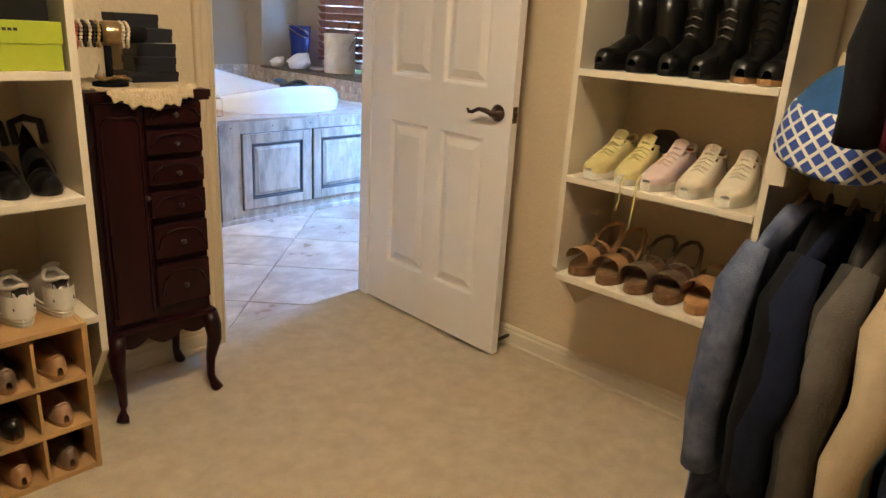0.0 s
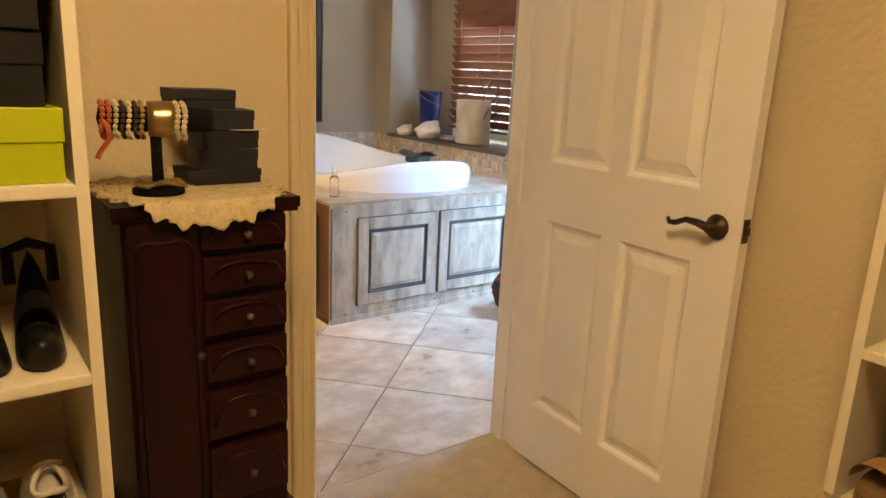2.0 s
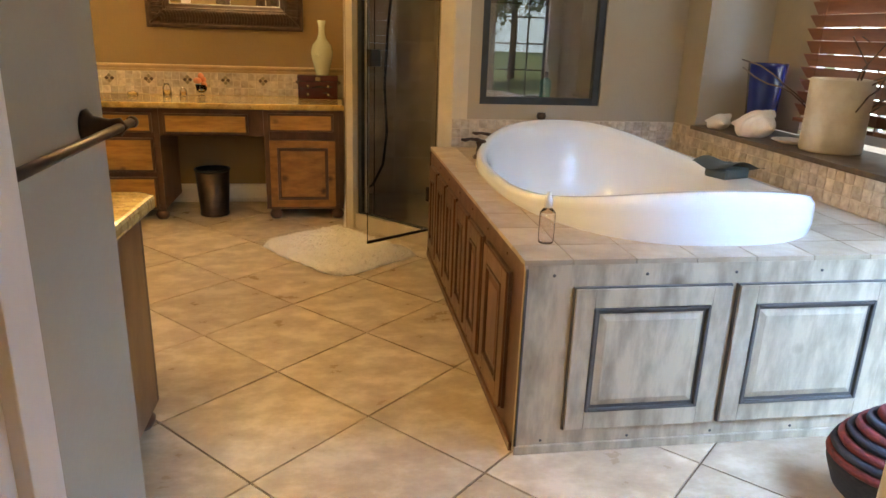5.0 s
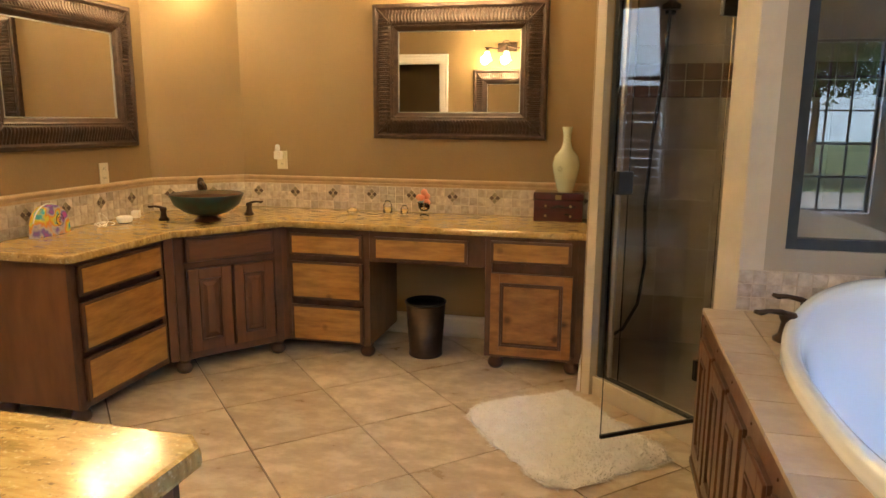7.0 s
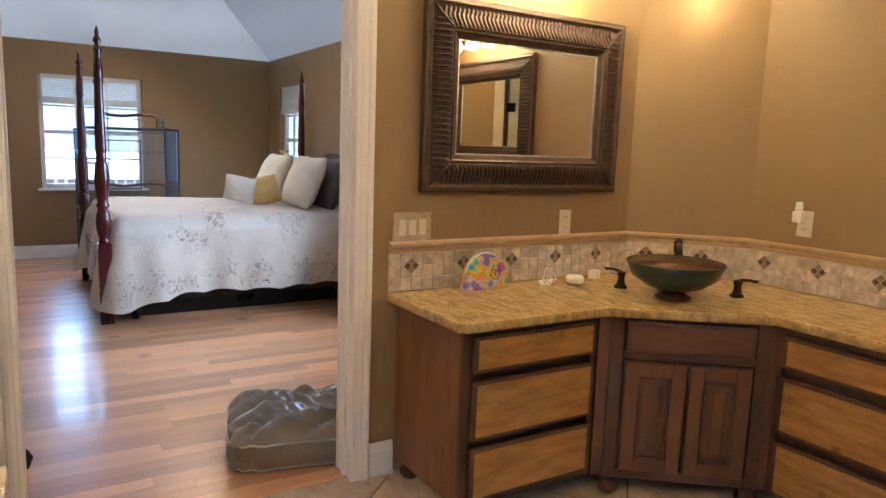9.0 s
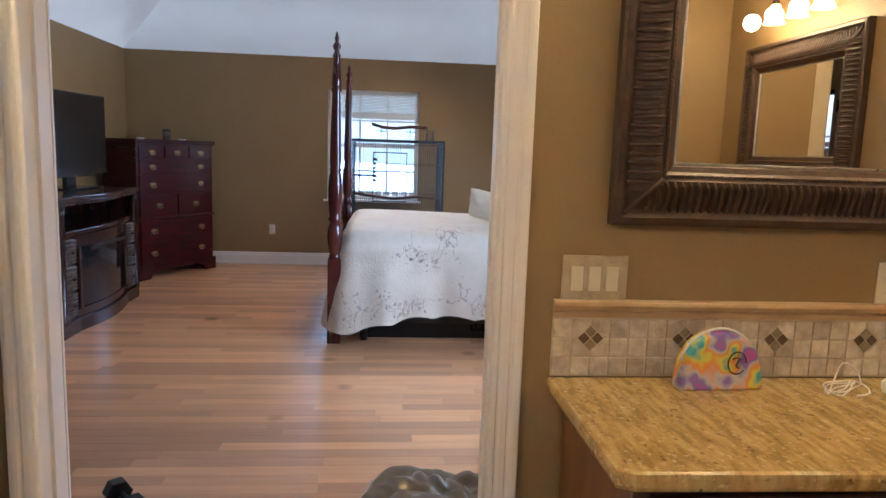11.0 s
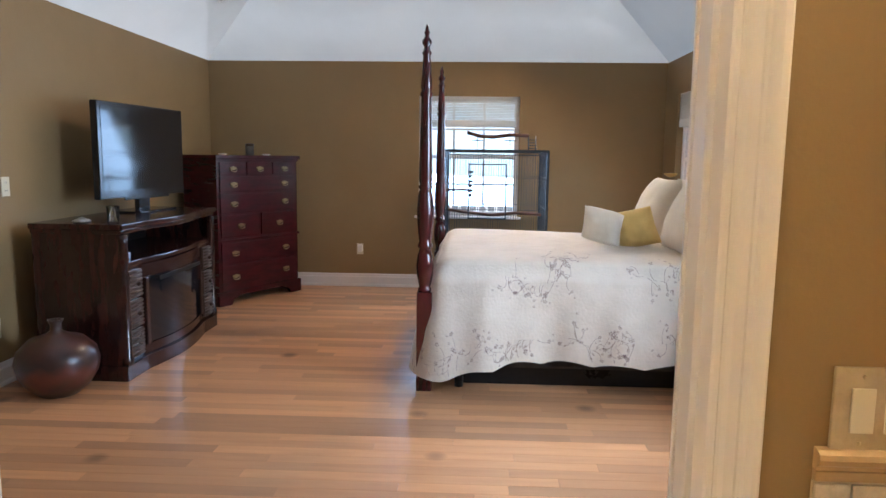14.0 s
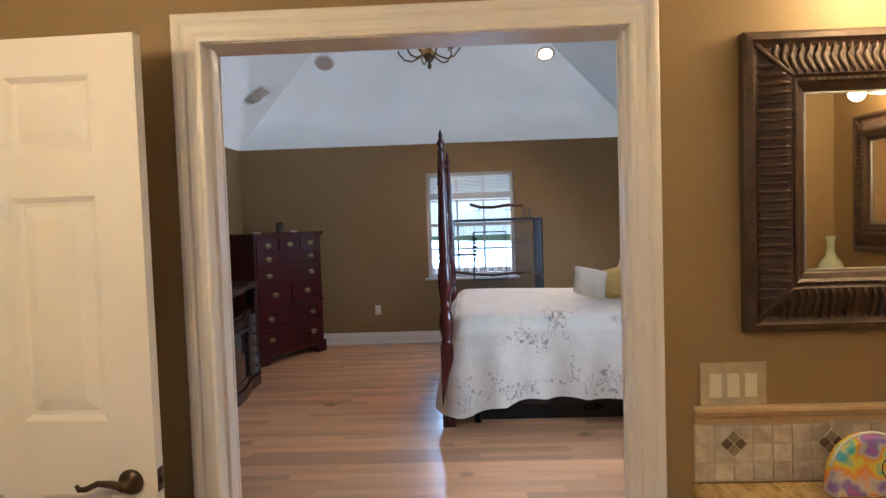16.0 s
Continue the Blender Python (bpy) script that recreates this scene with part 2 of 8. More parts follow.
def tube(points, radius, seg=8, bm=None, radii=None):
    """A round bar swept along points."""
    bm = bm or bmesh.new()
    ps = [Vector(p) for p in points]
    rings = []
    ref = Vector((0.13, 0.31, 0.94))
    for i, p in enumerate(ps):
        d = (ps[min(i + 1, len(ps) - 1)] - ps[max(i - 1, 0)]).normalized()
        a = d.cross(ref)
        if a.length < 0.1:
            a = d.cross(Vector((1, 0, 0)))
        a.normalize()
        b = d.cross(a)
        r = radii[i] if radii else radius
        rings.append([bm.verts.new(p + r * (math.cos(2 * math.pi * k / seg) * a + math.sin(2 * math.pi * k / seg) * b)) for k in range(seg)])
    new_faces = []
    for a, b in zip(rings, rings[1:]):
        for k in range(seg):
            new_faces.append(bm.faces.new((a[k], a[(k + 1) % seg], b[(k + 1) % seg], b[k])))
    new_faces.append(bm.faces.new(rings[0][::-1]))
    new_faces.append(bm.faces.new(rings[-1]))
    for f in new_faces:
        f.smooth = True
    bmesh.ops.recalc_face_normals(bm, faces=new_faces)
    return bm


def grid(fn, nu, nv, bm=None, smooth=True, wrap=False):
    """A sheet of faces: fn(u, v) with u and v from 0 to 1."""
    bm = bm or bmesh.new()
    rows = [[bm.verts.new(fn(i / nu, j / nv)) for j in range(nv + 1)] for i in range(nu if wrap else nu + 1)]
    for i in range(nu):
        a, b = rows[i], rows[(i + 1) % len(rows)]
        for j in range(nv):
            f = bm.faces.new((a[j], b[j], b[j + 1], a[j + 1]))
            f.smooth = smooth
    return bm


def moved(bm, m):
    bmesh.ops.transform(bm, matrix=m, verts=bm.verts)
    return bm


def mesh_of(name, bm, material):
    me = bpy.data.meshes.new(name)
    bm.to_mesh(me)
    bm.free()
    me.materials.append(material)
    return me


def part(name, bm, material, parent, label=""):
    ob = new(name, mesh_of(name, bm, material))
    ob.parent = parent
    return tagged(ob, label)


def solid(name, bm, material, label="", category="", group="", kind="", at=None):
    ob = new(name, mesh_of(name, bm, material))
    if at is not None:
        ob.matrix_world = at
    return tagged(ob, label, category, group, kind)


def thing(name, label, category, at=None, group="", kind=""):
    ob = new(name)
    ob.empty_display_size = 0.1
    if at is not None:
        ob.matrix_world = at
    return tagged(ob, label, category, group, kind)


def piece(name, me, parent, m):
    ob = new(name, me)
    ob.parent = parent
    ob.matrix_local = m
    return ob


def wall(name, axis, a0, a1, f0, f1, z0, z1, material, holes=(), label=""):
    """A wall along axis 'x' or 'y' from a0 to a1, between the faces f0 and f1, with through openings (a, b, low, high)."""
    bm = bmesh.new()

    def put(a, b, low, high):
        if b - a > 1e-4 and high - low > 1e-4:
            if axis == "x":
                box(bm, a, f0, low, b, f1, high)
            else:
                box(bm, f0, a, low, f1, b, high)
    at = a0
    for a, b, low, high in sorted(holes):
        put(at, a, z0, z1)
        put(a, b, z0, low)
        put(a, b, high, z1)
        at = b
    put(at, a1, z0, z1)
    return solid(name, bm, material, label or "painted plaster wall", "wall", kind="structure")


# ---- large structure ----
CEIL = 2.445
# closet
wall("wall_closet_north", "x", -1.0, 2.46, 3.0, 3.11, 0, CEIL, CREAM, [(1.545, 2.378, 0, 2.06)], "cream textured closet wall with a doorway")
wall("wall_closet_east", "y", -1.0, 3.11, 2.46, 2.58, 0, CEIL, CREAM, label="cream textured closet wall behind the shoe shelves")
wall("wall_closet_south", "x", -1.0, 2.58, -1.12, -1.0, 0, CEIL, CREAM)
wall("wall_closet_west", "y", -1.12, 3.11, -1.12, -1.0, 0, CEIL, CREAM)
solid("floor_carpet", boxes((-1.1, -1.1, -0.1, 2.5, 3.1, 0.0)), CARPET, "worn beige cut-pile carpet", "floor", kind="structure")
solid("ceiling_closet", boxes((-1.12, -1.12, CEIL, 2.58, 3.05, CEIL + 0.1)), CEILING, "white closet ceiling", "ceiling", kind="structure")
# bathroom
wall("wall_bath_west", "y", 4.05, 6.20 + 1.90, -1.0, -0.858, 0, CEIL, TAN, [(4.814, 6.040, 0, 2.074)], "tan painted wall with a cased doorway")
wall("wall_bath_north", "x", -0.858, 1.87, 7.965, 8.10, 0, CEIL, TAN, label="tan painted wall above the vanity")
solid("wall_bath_corner", prism([(-0.858, 7.545), (-0.44, 7.965), (-0.858, 7.965)], 0, CEIL), TAN, "tan angled corner wall", "wall", kind="structure")
wall("wall_shower_west", "y", 7.20, 8.10, 1.87, 1.97, 0, CEIL, TAN)
wall("wall_shower_window", "x", 2.47, 3.97, 6.55, 6.65, 0, CEIL, GREIGE, [(2.63, 3.355, 0.915, 2.0)], "greige wall with a fixed window over the tub")
wall("wall_shower_north", "x", 1.87, 4.4, 8.10, 8.2, 0, CEIL, GREIGE)
wall("wall_shower_east", "y", 6.65, 8.10, 3.6, 3.7, 0, CEIL, GREIGE)
wall("wall_bath_east", "y", 4.44, 6.55, 3.85, 3.97, 0, CEIL, GREIGE, [(4.80, 6.30, 0.82, 2.2)], "greige wall with a deep window ledge")
wall("wall_bath_return", "x", 3.97, 4.38, 4.36, 4.48, 0, CEIL, GREIGE, label="greige return wall beside the tub")
wall("wall_bath_south_east", "y", 3.11, 4.36, 4.26, 4.38, 0, CEIL, GREIGE, [(3.30, 4.16, 0.55, 2.06)], "greige wall with a leaded window")
wall("wall_bath_south", "x", 2.58, 4.38, 2.99, 3.11, 0, CEIL, GREIGE, [(3.50, 4.09, 0.65, 2.06)])
wall("wall_towel", "y", 3.11, 4.17, 1.18, 1.30, 0, CEIL, GREIGE, label="grey-beige wall with a towel bar")
wall("wall_toilet", "x", -0.858, 1.18, 4.05, 4.17, 0, CEIL, TAN, [(-0.70, 0.02, 0, 2.05)], "tan wall with a cased opening")
wall("wall_toilet_back", "x", -0.9, 1.18, 3.11, 3.15, 0, CEIL, TAN)
wall("wall_toilet_west", "y", 3.11, 4.05, -1.0, -0.9, 0, CEIL, TAN)
solid("ceiling_bath", boxes((-1.0, 3.05, CEIL, 4.5, 8.2, CEIL + 0.1)), CEILING, "white bathroom ceiling", "ceiling", kind="structure")
solid("floor_bath", boxes((-0.93, 3.1, -0.1, 4.5, 8.2, -0.008)), GROUT, "diagonal travertine floor tiles with dark grout", "floor", kind="structure")
# bedroom
wall("wall_bed_west", "y", 2.66, 7.81, -7.52, -7.40, 0, CEIL, TAN, [(5.07, 6.15, 0.80, 2.087)], "tan bedroom wall with a window")
# the eastern opening is for the added, unseen window
wall("wall_bed_north", "x", -7.40, -1.0, 7.69, 7.81, 0, CEIL, TAN, [(-6.95, -6.05, 0.80, 2.087), (-2.95, -2.05, 0.80, 2.087)], "tan bedroom wall with a window beside the bed")
wall("wall_bed_south", "x", -7.40, -1.0, 2.66, 2.78, 0, CEIL, TAN)
wall("wall_bed_east", "y", 2.66, 4.05, -1.12, -1.0, 0, CEIL, TAN)
bm = bmesh.new()
low = [(-7.42, 2.76), (-0.98, 2.76), (-0.98, 7.71), (-7.42, 7.71)]
inset = 1.85
high = [(-7.42 + inset, 2.76 + inset), (-0.98 - inset, 2.76 + inset), (-0.98 - inset, 7.71 - inset), (-7.42 + inset, 7.71 - inset)]
va = [bm.verts.new((x, y, CEIL)) for x, y in low]
vb = [bm.verts.new((x, y, CEIL + 0.70 * inset)) for x, y in high]
for i in range(4):
    bm.faces.new((va[i], vb[i], vb[(i + 1) % 4], va[(i + 1) % 4]))
bm.faces.new(vb)
bmesh.ops.solidify(bm, geom=bm.faces[:], thickness=-0.1)
solid("ceiling_bedroom", bm, CEILING, "white vaulted hip ceiling", "ceiling", kind="structure")
solid("floor_bedroom", boxes((-7.45, 2.7, -0.1, -0.93, 7.75, -0.006)), GROUT, "glossy oak strip floor", "floor", kind="structure")

# ---- trims, casings, doors, windows ----
def casing(name, axis, a0, a1, top, face, out, width=0.105, label="white fluted door casing", mat_=None):
    """Door casing on one wall face; out is the side (+1 or -1) on which it stands proud."""
    root = thing(name, label, "door casing", kind="structure")

    prof = [(0.0, 0.0005), (0.0, 0.011), (0.05, 0.014), (0.14, 0.015), (0.18, 0.0125), (0.24, 0.0125), (0.34, 0.0155), (0.52, 0.0165), (0.58, 0.0145), (0.64, 0.0155), (0.70, 0.020), (0.82, 0.0225), (0.94, 0.0215), (1.0, 0.017), (1.0, 0.0005)]

    def strip(name_, first, second):
        """One moulded length between two mitred ends; each end gives across and height from the offset."""
        bm = bmesh.new()
        rings = []
        for end in (first, second):
            ring = []
            for k, d in prof:
                a, z = end(k * width)
                f = face + out * d
                ring.append(bm.verts.new((f, a, z) if axis == "y" else (a, f, z)))
            rings.append(ring)
        for i in range(len(prof)):
            k = (i + 1) % len(prof)
            bm.faces.new((rings[0][i], rings[0][k], rings[1][k], rings[1][i]))
        bmesh.ops.recalc_face_normals(bm, faces=bm.faces[:])
        part(name_, bm, mat_ or WHITE, root)
    strip("side_casing", lambda o: (a0 - o, 0.0), lambda o: (a0 - o, top + o))
    strip("head_casing", lambda o: (a0 - o, top + o), lambda o: (a1 + o, top + o))
    strip("side_casing", lambda o: (a1 + o, top + o), lambda o: (a1 + o, 0.0))
    return root


casing("door_trim_bedroom", "y", 4.843, 6.014, 2.068, -0.858, 1, 0.078)
casing("door_trim_bedroom_inside", "y", 4.842, 6.014, 2.066, -1.0, -1, 0.076)
casing("door_trim_closet", "x", 1.556, 2.372, 2.06, 3.0, -1, 0.072, "cream painted door casing", CREAM)
casing("door_trim_closet_bath", "x", 1.556, 2.372, 2.06, 3.11, 1, 0.09, "white painted door casing")
casing("door_trim_toilet", "x", -0.70, 0.02, 2.05, 4.17, 1, 0.09, "white painted door casing")


def jamb(name, axis, a0, a1, top, f0, f1, material):
    root = thing(name, "painted wooden door jamb", "door jamb", kind="structure")
    for lo, hi in ((a0 - 0.001, a0 + 0.018), (a1 - 0.018, a1 + 0.001)):
        bm = bmesh.new()
        mid = (f0 + f1) / 2
        for g0, g1, ex in ((f0, f1, 0.0), (mid - 0.02, mid + 0.02, 0.011)):
            l2, h2 = (lo, hi + ex) if lo < a0 + 0.01 else (lo - ex, hi)
            box(bm, g0, l2, 0, g1, h2, top, bevel=0.002) if axis == "y" else box(bm, l2, g0, 0, h2, g1, top, bevel=0.002)
        part("side_jamb", bm, material, root)
    bm = bmesh.new()
    box(bm, f0, a0, top - 0.018, f1, a1, top + 0.001) if axis == "y" else box(bm, a0, f0, top - 0.018, a1, f1, top + 0.001)
    part("head_jamb", bm, material, root)


jamb("door_frame_bedroom", "y", 4.822, 6.036, 2.084, -0.9995, -0.8585, WHITE)
jamb("door_frame_closet", "x", 1.546, 2.377, 2.06, 2.998, 3.112, WHITE)
jamb("door_frame_toilet", "x", -0.70, 0.02, 2.05, 4.048, 4.172, WHITE)


def baseboard(name, x0, y0, x1, y1, z=0.14, t=0.014, material=None):
    """A moulded skirting between two floor points; it stands to the left of the way from the first to the second."""
    a, b = Vector((x0, y0)), Vector((x1, y1))
    d = (b - a).normalized()
    n = Vector((-d.y, d.x))
    bm = bmesh.new()
    prof = ((0.0005, 0), (t + 0.006, 0), (t + 0.006, z * 0.12), (t, z * 0.2), (t, z * 0.72), (t * 0.65, z * 0.8), (t * 0.65, z * 0.9), (t * 0.3, z), (0.0005, z))
    ends = [[bm.verts.new((*(p + n * q), h)) for q, h in prof] for p in (a, b)]
    for i in range(len(prof)):
        k = (i + 1) % len(prof)
        bm.faces.new((ends[0][i], ends[0][k], ends[1][k], ends[1][i]))
    bm.faces.new(ends[0])
    bm.faces.new(ends[1][::-1])
    bmesh.ops.recalc_face_normals(bm, faces=bm.faces[:])
    return solid(name, bm, material or WHITE, "white moulded baseboard", "baseboard", kind="structure")


baseboard("baseboard_closet_east", 2.46, -1.0, 2.46, 3.0, 0.09, material=CLOSET_WHITE)
baseboard("baseboard_closet_north", 1.484, 3.0, -1.0, 3.0, 0.09, material=CLOSET_WHITE)
baseboard("baseboard_bath_west", -0.858, 6.21, -0.858, 6.095, 0.15)
baseboard("baseboard_bath_west_low", -0.858, 4.78, -0.858, 4.17, 0.15)
baseboard("baseboard_vanity", 1.87, 7.965, -0.4, 7.965, 0.14)
baseboard("baseboard_shower_side", 1.87, 7.205, 1.87, 7.40, 0.15)
baseboard("baseboard_tub_side", 2.50, 6.548, 2.36, 6.548, 0.15)
baseboard("baseboard_bed_west", -7.40, 7.69, -7.40, 2.78, 0.145)
baseboard("baseboard_bed_south", -7.40, 2.78, -1.0, 2.78, 0.145)
baseboard("baseboard_bed_north", -1.0, 7.69, -7.40, 7.69, 0.145)
solid("threshold", boxes((-1.0, 4.85, -0.004, -0.90, 6.005, 0.004), bevel=0.002), OAK, "flat oak threshold strip", "threshold", kind="structure")


def six_panel_door(name, m, width, height, label, lever_z=0.98, thick=0.036):
    """A moulded six-panel leaf: x from the hinge to the free edge, z up, thickness along y."""
    root = thing(name, label, "door", m, kind="structure")
    cols = ((width * 0.125, width * 0.435), (width * 0.525, width * 0.835))
    rows = ((0.215, 0.875), (1.065, 1.635), (1.745, 1.935))
    bm = bmesh.new()
    # leaf of stiles and rails, with through panels let in
    xs = [0, cols[0][0], cols[0][1], cols[1][0], cols[1][1], width]
    zs = [0.0] + [z for r in rows for z in r] + [height]
    for i in range(5):
        for j in range(7):
            if i in (1, 3) and j in (1, 3, 5):
                continue
            box(bm, xs[i], -thick / 2, zs[j], xs[i + 1], thick / 2, zs[j + 1])
    bmesh.ops.remove_doubles(bm, verts=bm.verts, dist=1e-5)
    part("leaf", bm, WHITE, root)
    for c in cols:
        for r in rows:
            bm = bmesh.new()
            a, b, lo, hi = c[0], c[1], r[0], r[1]
            for s in (-1, 1):
                rings = []
                for inset, dep in ((0, thick / 2), (0.006, thick / 2 - 0.004), (0.014, thick / 2 - 0.013), (0.024, thick / 2 - 0.014), (0.056, thick / 2 - 0.002)):
                    rings.append([bm.verts.new((x, s * dep, z)) for x, z in ((a + inset, lo + inset), (b - inset, lo + inset), (b - inset, hi - inset), (a + inset, hi - inset))])
                for p, q in zip(rings, rings[1:]):
                    for k in range(4):
                        bm.faces.new((p[k], p[(k + 1) % 4], q[(k + 1) % 4], q[k]))
                bm.faces.new(rings[-1])
            bmesh.ops.recalc_face_normals(bm, faces=bm.faces[:])
            part("door_panel", bm, WHITE, root)
    for s in (-1, 1):
        bm = bmesh.new()
        lathe([(0.0, 0.0), (0.031, 0.0), (0.033, 0.006), (0.026, 0.012), (0.013, 0.016), (0.012, 0.045), (0.0, 0.047)], 20, bm)
        tube([(0, 0, 0.038), (-0.03, 0.008, 0.042), (-0.065, 0.010, 0.042), (-0.095, -0.004, 0.042), (-0.115, -0.006, 0.042), (-0.122, 0.006, 0.042)], 0.008, 8, bm, [0.011, 0.010, 0.008, 0.008, 0.007, 0.005])
        moved(bm, pose(width - 0.065, s * thick / 2, lever_z) @ (pose(0, 0, 0, 90, 0, 0) if s < 0 else Matrix.Rotation(math.pi, 4, "Y") @ Matrix.Rotation(math.pi, 4, "Y") @ pose(0, 0, 0, -90, 0, 0) @ Matrix.Diagonal((1, -1, 1, 1))))
        bmesh.ops.recalc_face_normals(bm, faces=bm.faces[:])
        part("lever_handle", bm, BRONZE, root, "dark bronze lever handle")
    part("latch_plate", boxes((width - 0.0005, -0.012, lever_z - 0.03, width + 0.002, 0.012, lever_z + 0.03), (width, -0.007, lever_z - 0.01, width + 0.008, 0.007, lever_z + 0.01)), BRONZE, root, "dark latch plate")
    for z in (0.2, 1.0, 1.8):
        part("hinge", lathe([(0.0, z), (0.007, z), (0.007, z + 0.09), (0.0, z + 0.09)], 10, cx=-0.004, cy=thick / 2 + 0.004), BRONZE, root)
    return root


# leaf of the closet, swung into the closet; leaf of the toilet room, swung along the wall
six_panel_door("door_closet", pose(2.352, 2.972, 0.015, 0, 0, -92.5), 0.79, 2.03, "open white six-panel door with a bronze lever")
six_panel_door("door_toilet", pose(-0.69, 4.035, 0.015, 0, 0, 87.0), 0.725, 2.03, "open white six-panel door beside the doorway", 0.91)
solid("door_stop", tube([(2.442, 2.21, 0.05), (2.375, 2.21, 0.05)], 0.008), BRONZE, "small dark spring door stop on the baseboard", "door stop")


def window(name, axis, a0, a1, z0, z1, face, out, cols, rows, label, bar=0.022, frame_w=0.05, fmat=None, depth=0.05, meeting=False):
    """A glazed window set in a wall opening: frame, muntins, a pane for each light, and a sill."""
    root = thing(name, label, "window", kind="structure")
    fm = fmat or WHITE

    def bx(lo, hi, l, h, d0, d1, bevel=0.002):
        f0, f1 = sorted((face + out * d0, face + out * d1))
        return boxes((f0, lo, l, f1, hi, h), bevel=bevel) if axis == "y" else boxes((lo, f0, l, hi, f1, h), bevel=bevel)
    for lo, hi, l, h in ((a0, a0 + frame_w, z0, z1), (a1 - frame_w, a1, z0, z1), (a0 + frame_w, a1 - frame_w, z0, z0 + frame_w), (a0 + frame_w, a1 - frame_w, z1 - frame_w, z1)):
        part("window_frame", bx(lo, hi, l, h, 0, depth), fm, root)
    ia, ib, il, ih = a0 + frame_w, a1 - frame_w, z0 + frame_w, z1 - frame_w
    for c in range(1, cols):
        x = ia + (ib - ia) * c / cols
        part("muntin", bx(x - bar / 2, x + bar / 2, il, ih, 0.012, depth - 0.012), fm, root)
    for r in range(1, rows):
        z = il + (ih - il) * r / rows
        w = bar * (2 if meeting and r == rows // 2 else 1)
        part("muntin", bx(ia, ib, z - w / 2, z + w / 2, 0.013, depth - 0.013), fm, root)
    pane = part("pane", bx(ia, ib, il, ih, depth / 2 - 0.003, depth / 2 + 0.003, 0), GLASS, root, "clear glass pane")
    pane.visible_shadow = False
    return root


DARKFRAME = mat("dark_window_frame", (0.035, 0.04, 0.045), (0.05, 0.055, 0.06), 10, 0.4, metal=0.4)
TEAL = mat("painted_steel", (0.05, 0.075, 0.08), (0.07, 0.09, 0.10), 10, 0.4, metal=0.3)
window("window_bedroom_west", "y", 5.07, 6.15, 0.80, 2.087, -7.46, -1, 3, 4, "white double-hung window with daylight behind", meeting=True)
window("window_bedroom_north", "x", -6.95, -6.05, 0.80, 2.087, 7.75, 1, 3, 4, "white window beside the bed", meeting=True)
# unseen window, added as the opening for the north-east fill lamp
window("window_bedroom_north_east", "x", -2.95, -2.05, 0.80, 2.087, 7.75, 1, 3, 4, "unseen white bedroom window added to light the bed", meeting=True)
window("window_bath_south", "x", 3.50, 4.09, 0.65, 2.06, 3.05, -1, 3, 5, "leaded window with square panes", bar=0.016, fmat=DARKFRAME, frame_w=0.02)
window("window_bath_east", "y", 3.30, 4.16, 0.55, 2.06, 4.31, 1, 4, 5, "leaded window with square panes", bar=0.016, fmat=DARKFRAME, frame_w=0.02)
window("window_tub_east", "y", 5.12, 5.93, 0.87, 2.2, 4.24, 1, 3, 3, "tub window behind wooden blinds")
shower_window = window("window_shower", "x", 2.63, 3.355, 0.915, 2.0, 6.565, 1, 1, 1, "fixed glass window with a dark metal frame over the tub", fmat=DARKFRAME, frame_w=0.042)
# index set far above window glass to brighten the mirrored window
REFLECTIVE = glass_mat("boosted_reflective_glass", (0.75, 0.78, 0.80))
REFLECTIVE.node_tree.nodes["Principled BSDF"].inputs["IOR"].default_value = 2.5
for pane in [o for o in shower_window.children if o.name.startswith("pane")]:
    pane.data.materials[0] = REFLECTIVE
part_root = thing("window_reveal", "plastered sides of the deep tub window", "window reveal", kind="structure")
part("reveal", boxes((3.97, 4.70, 0.72, 4.34, 4.80, 2.3), (3.97, 6.30, 0.72, 4.34, 6.40, 2.3), (3.97, 4.80, 2.2, 4.34, 6.30, 2.3), (3.97, 4.80, 0.72, 4.34, 6.30, 0.82)), GREIGE, part_root)
part("back_panel", boxes((4.241, 5.932, 0.8465, 4.339, 6.299, 2.199), (4.241, 4.801, 0.8465, 4.339, 5.118, 2.199)), GREIGE, part_root, "greige painted plaster beside the window")
solid("window_ledge", boxes((3.822, 4.802, 0.8215, 4.24, 6.298, 0.845), bevel=0.004), mat("slate_brown_sill", (0.13, 0.085, 0.055), (0.09, 0.058, 0.038), 12, 0.45, bump=0.15), "dark brown stained sill of the tub window", "sill", kind="structure")
for nm, bx in (("sill_bed_west", (-7.46, 5.03, 0.775, -7.36, 6.19, 0.80)), ("sill_bed_north", (-6.99, 7.65, 0.775, -6.01, 7.75, 0.80))):
    solid(nm, boxes(bx, bevel=0.004), WHITE, "white painted window sill", "sill", kind="structure")

# blinds
BLINDWOOD = mat("reddish_blind_wood", (0.30, 0.12, 0.05), (0.22, 0.085, 0.035), 6, 0.4, grain=(2, 0.6, 4), coat=0.2)
blinds = thing("wooden_blinds", "reddish-brown wooden slat blinds over the tub window", "blinds")
slat = mesh_of("slat", boxes((-0.036, -0.365, -0.002, 0.036, 0.365, 0.002), bevel=0.0009), BLINDWOOD)
for i in range(19):
    piece("slat", slat, blinds, pose(4.185, 5.525, 0.985 + i * 0.062, 0, 52 + 4 * math.sin(i * 1.7), 0.4 * math.sin(i * 2.3)))
part("head_rail", boxes((4.15, 5.15, 2.14, 4.21, 5.90, 2.195), bevel=0.003), BLINDWOOD, blinds)
part("bottom_rail", boxes((4.165, 5.16, 0.925, 4.205, 5.89, 0.945), bevel=0.003), BLINDWOOD, blinds)
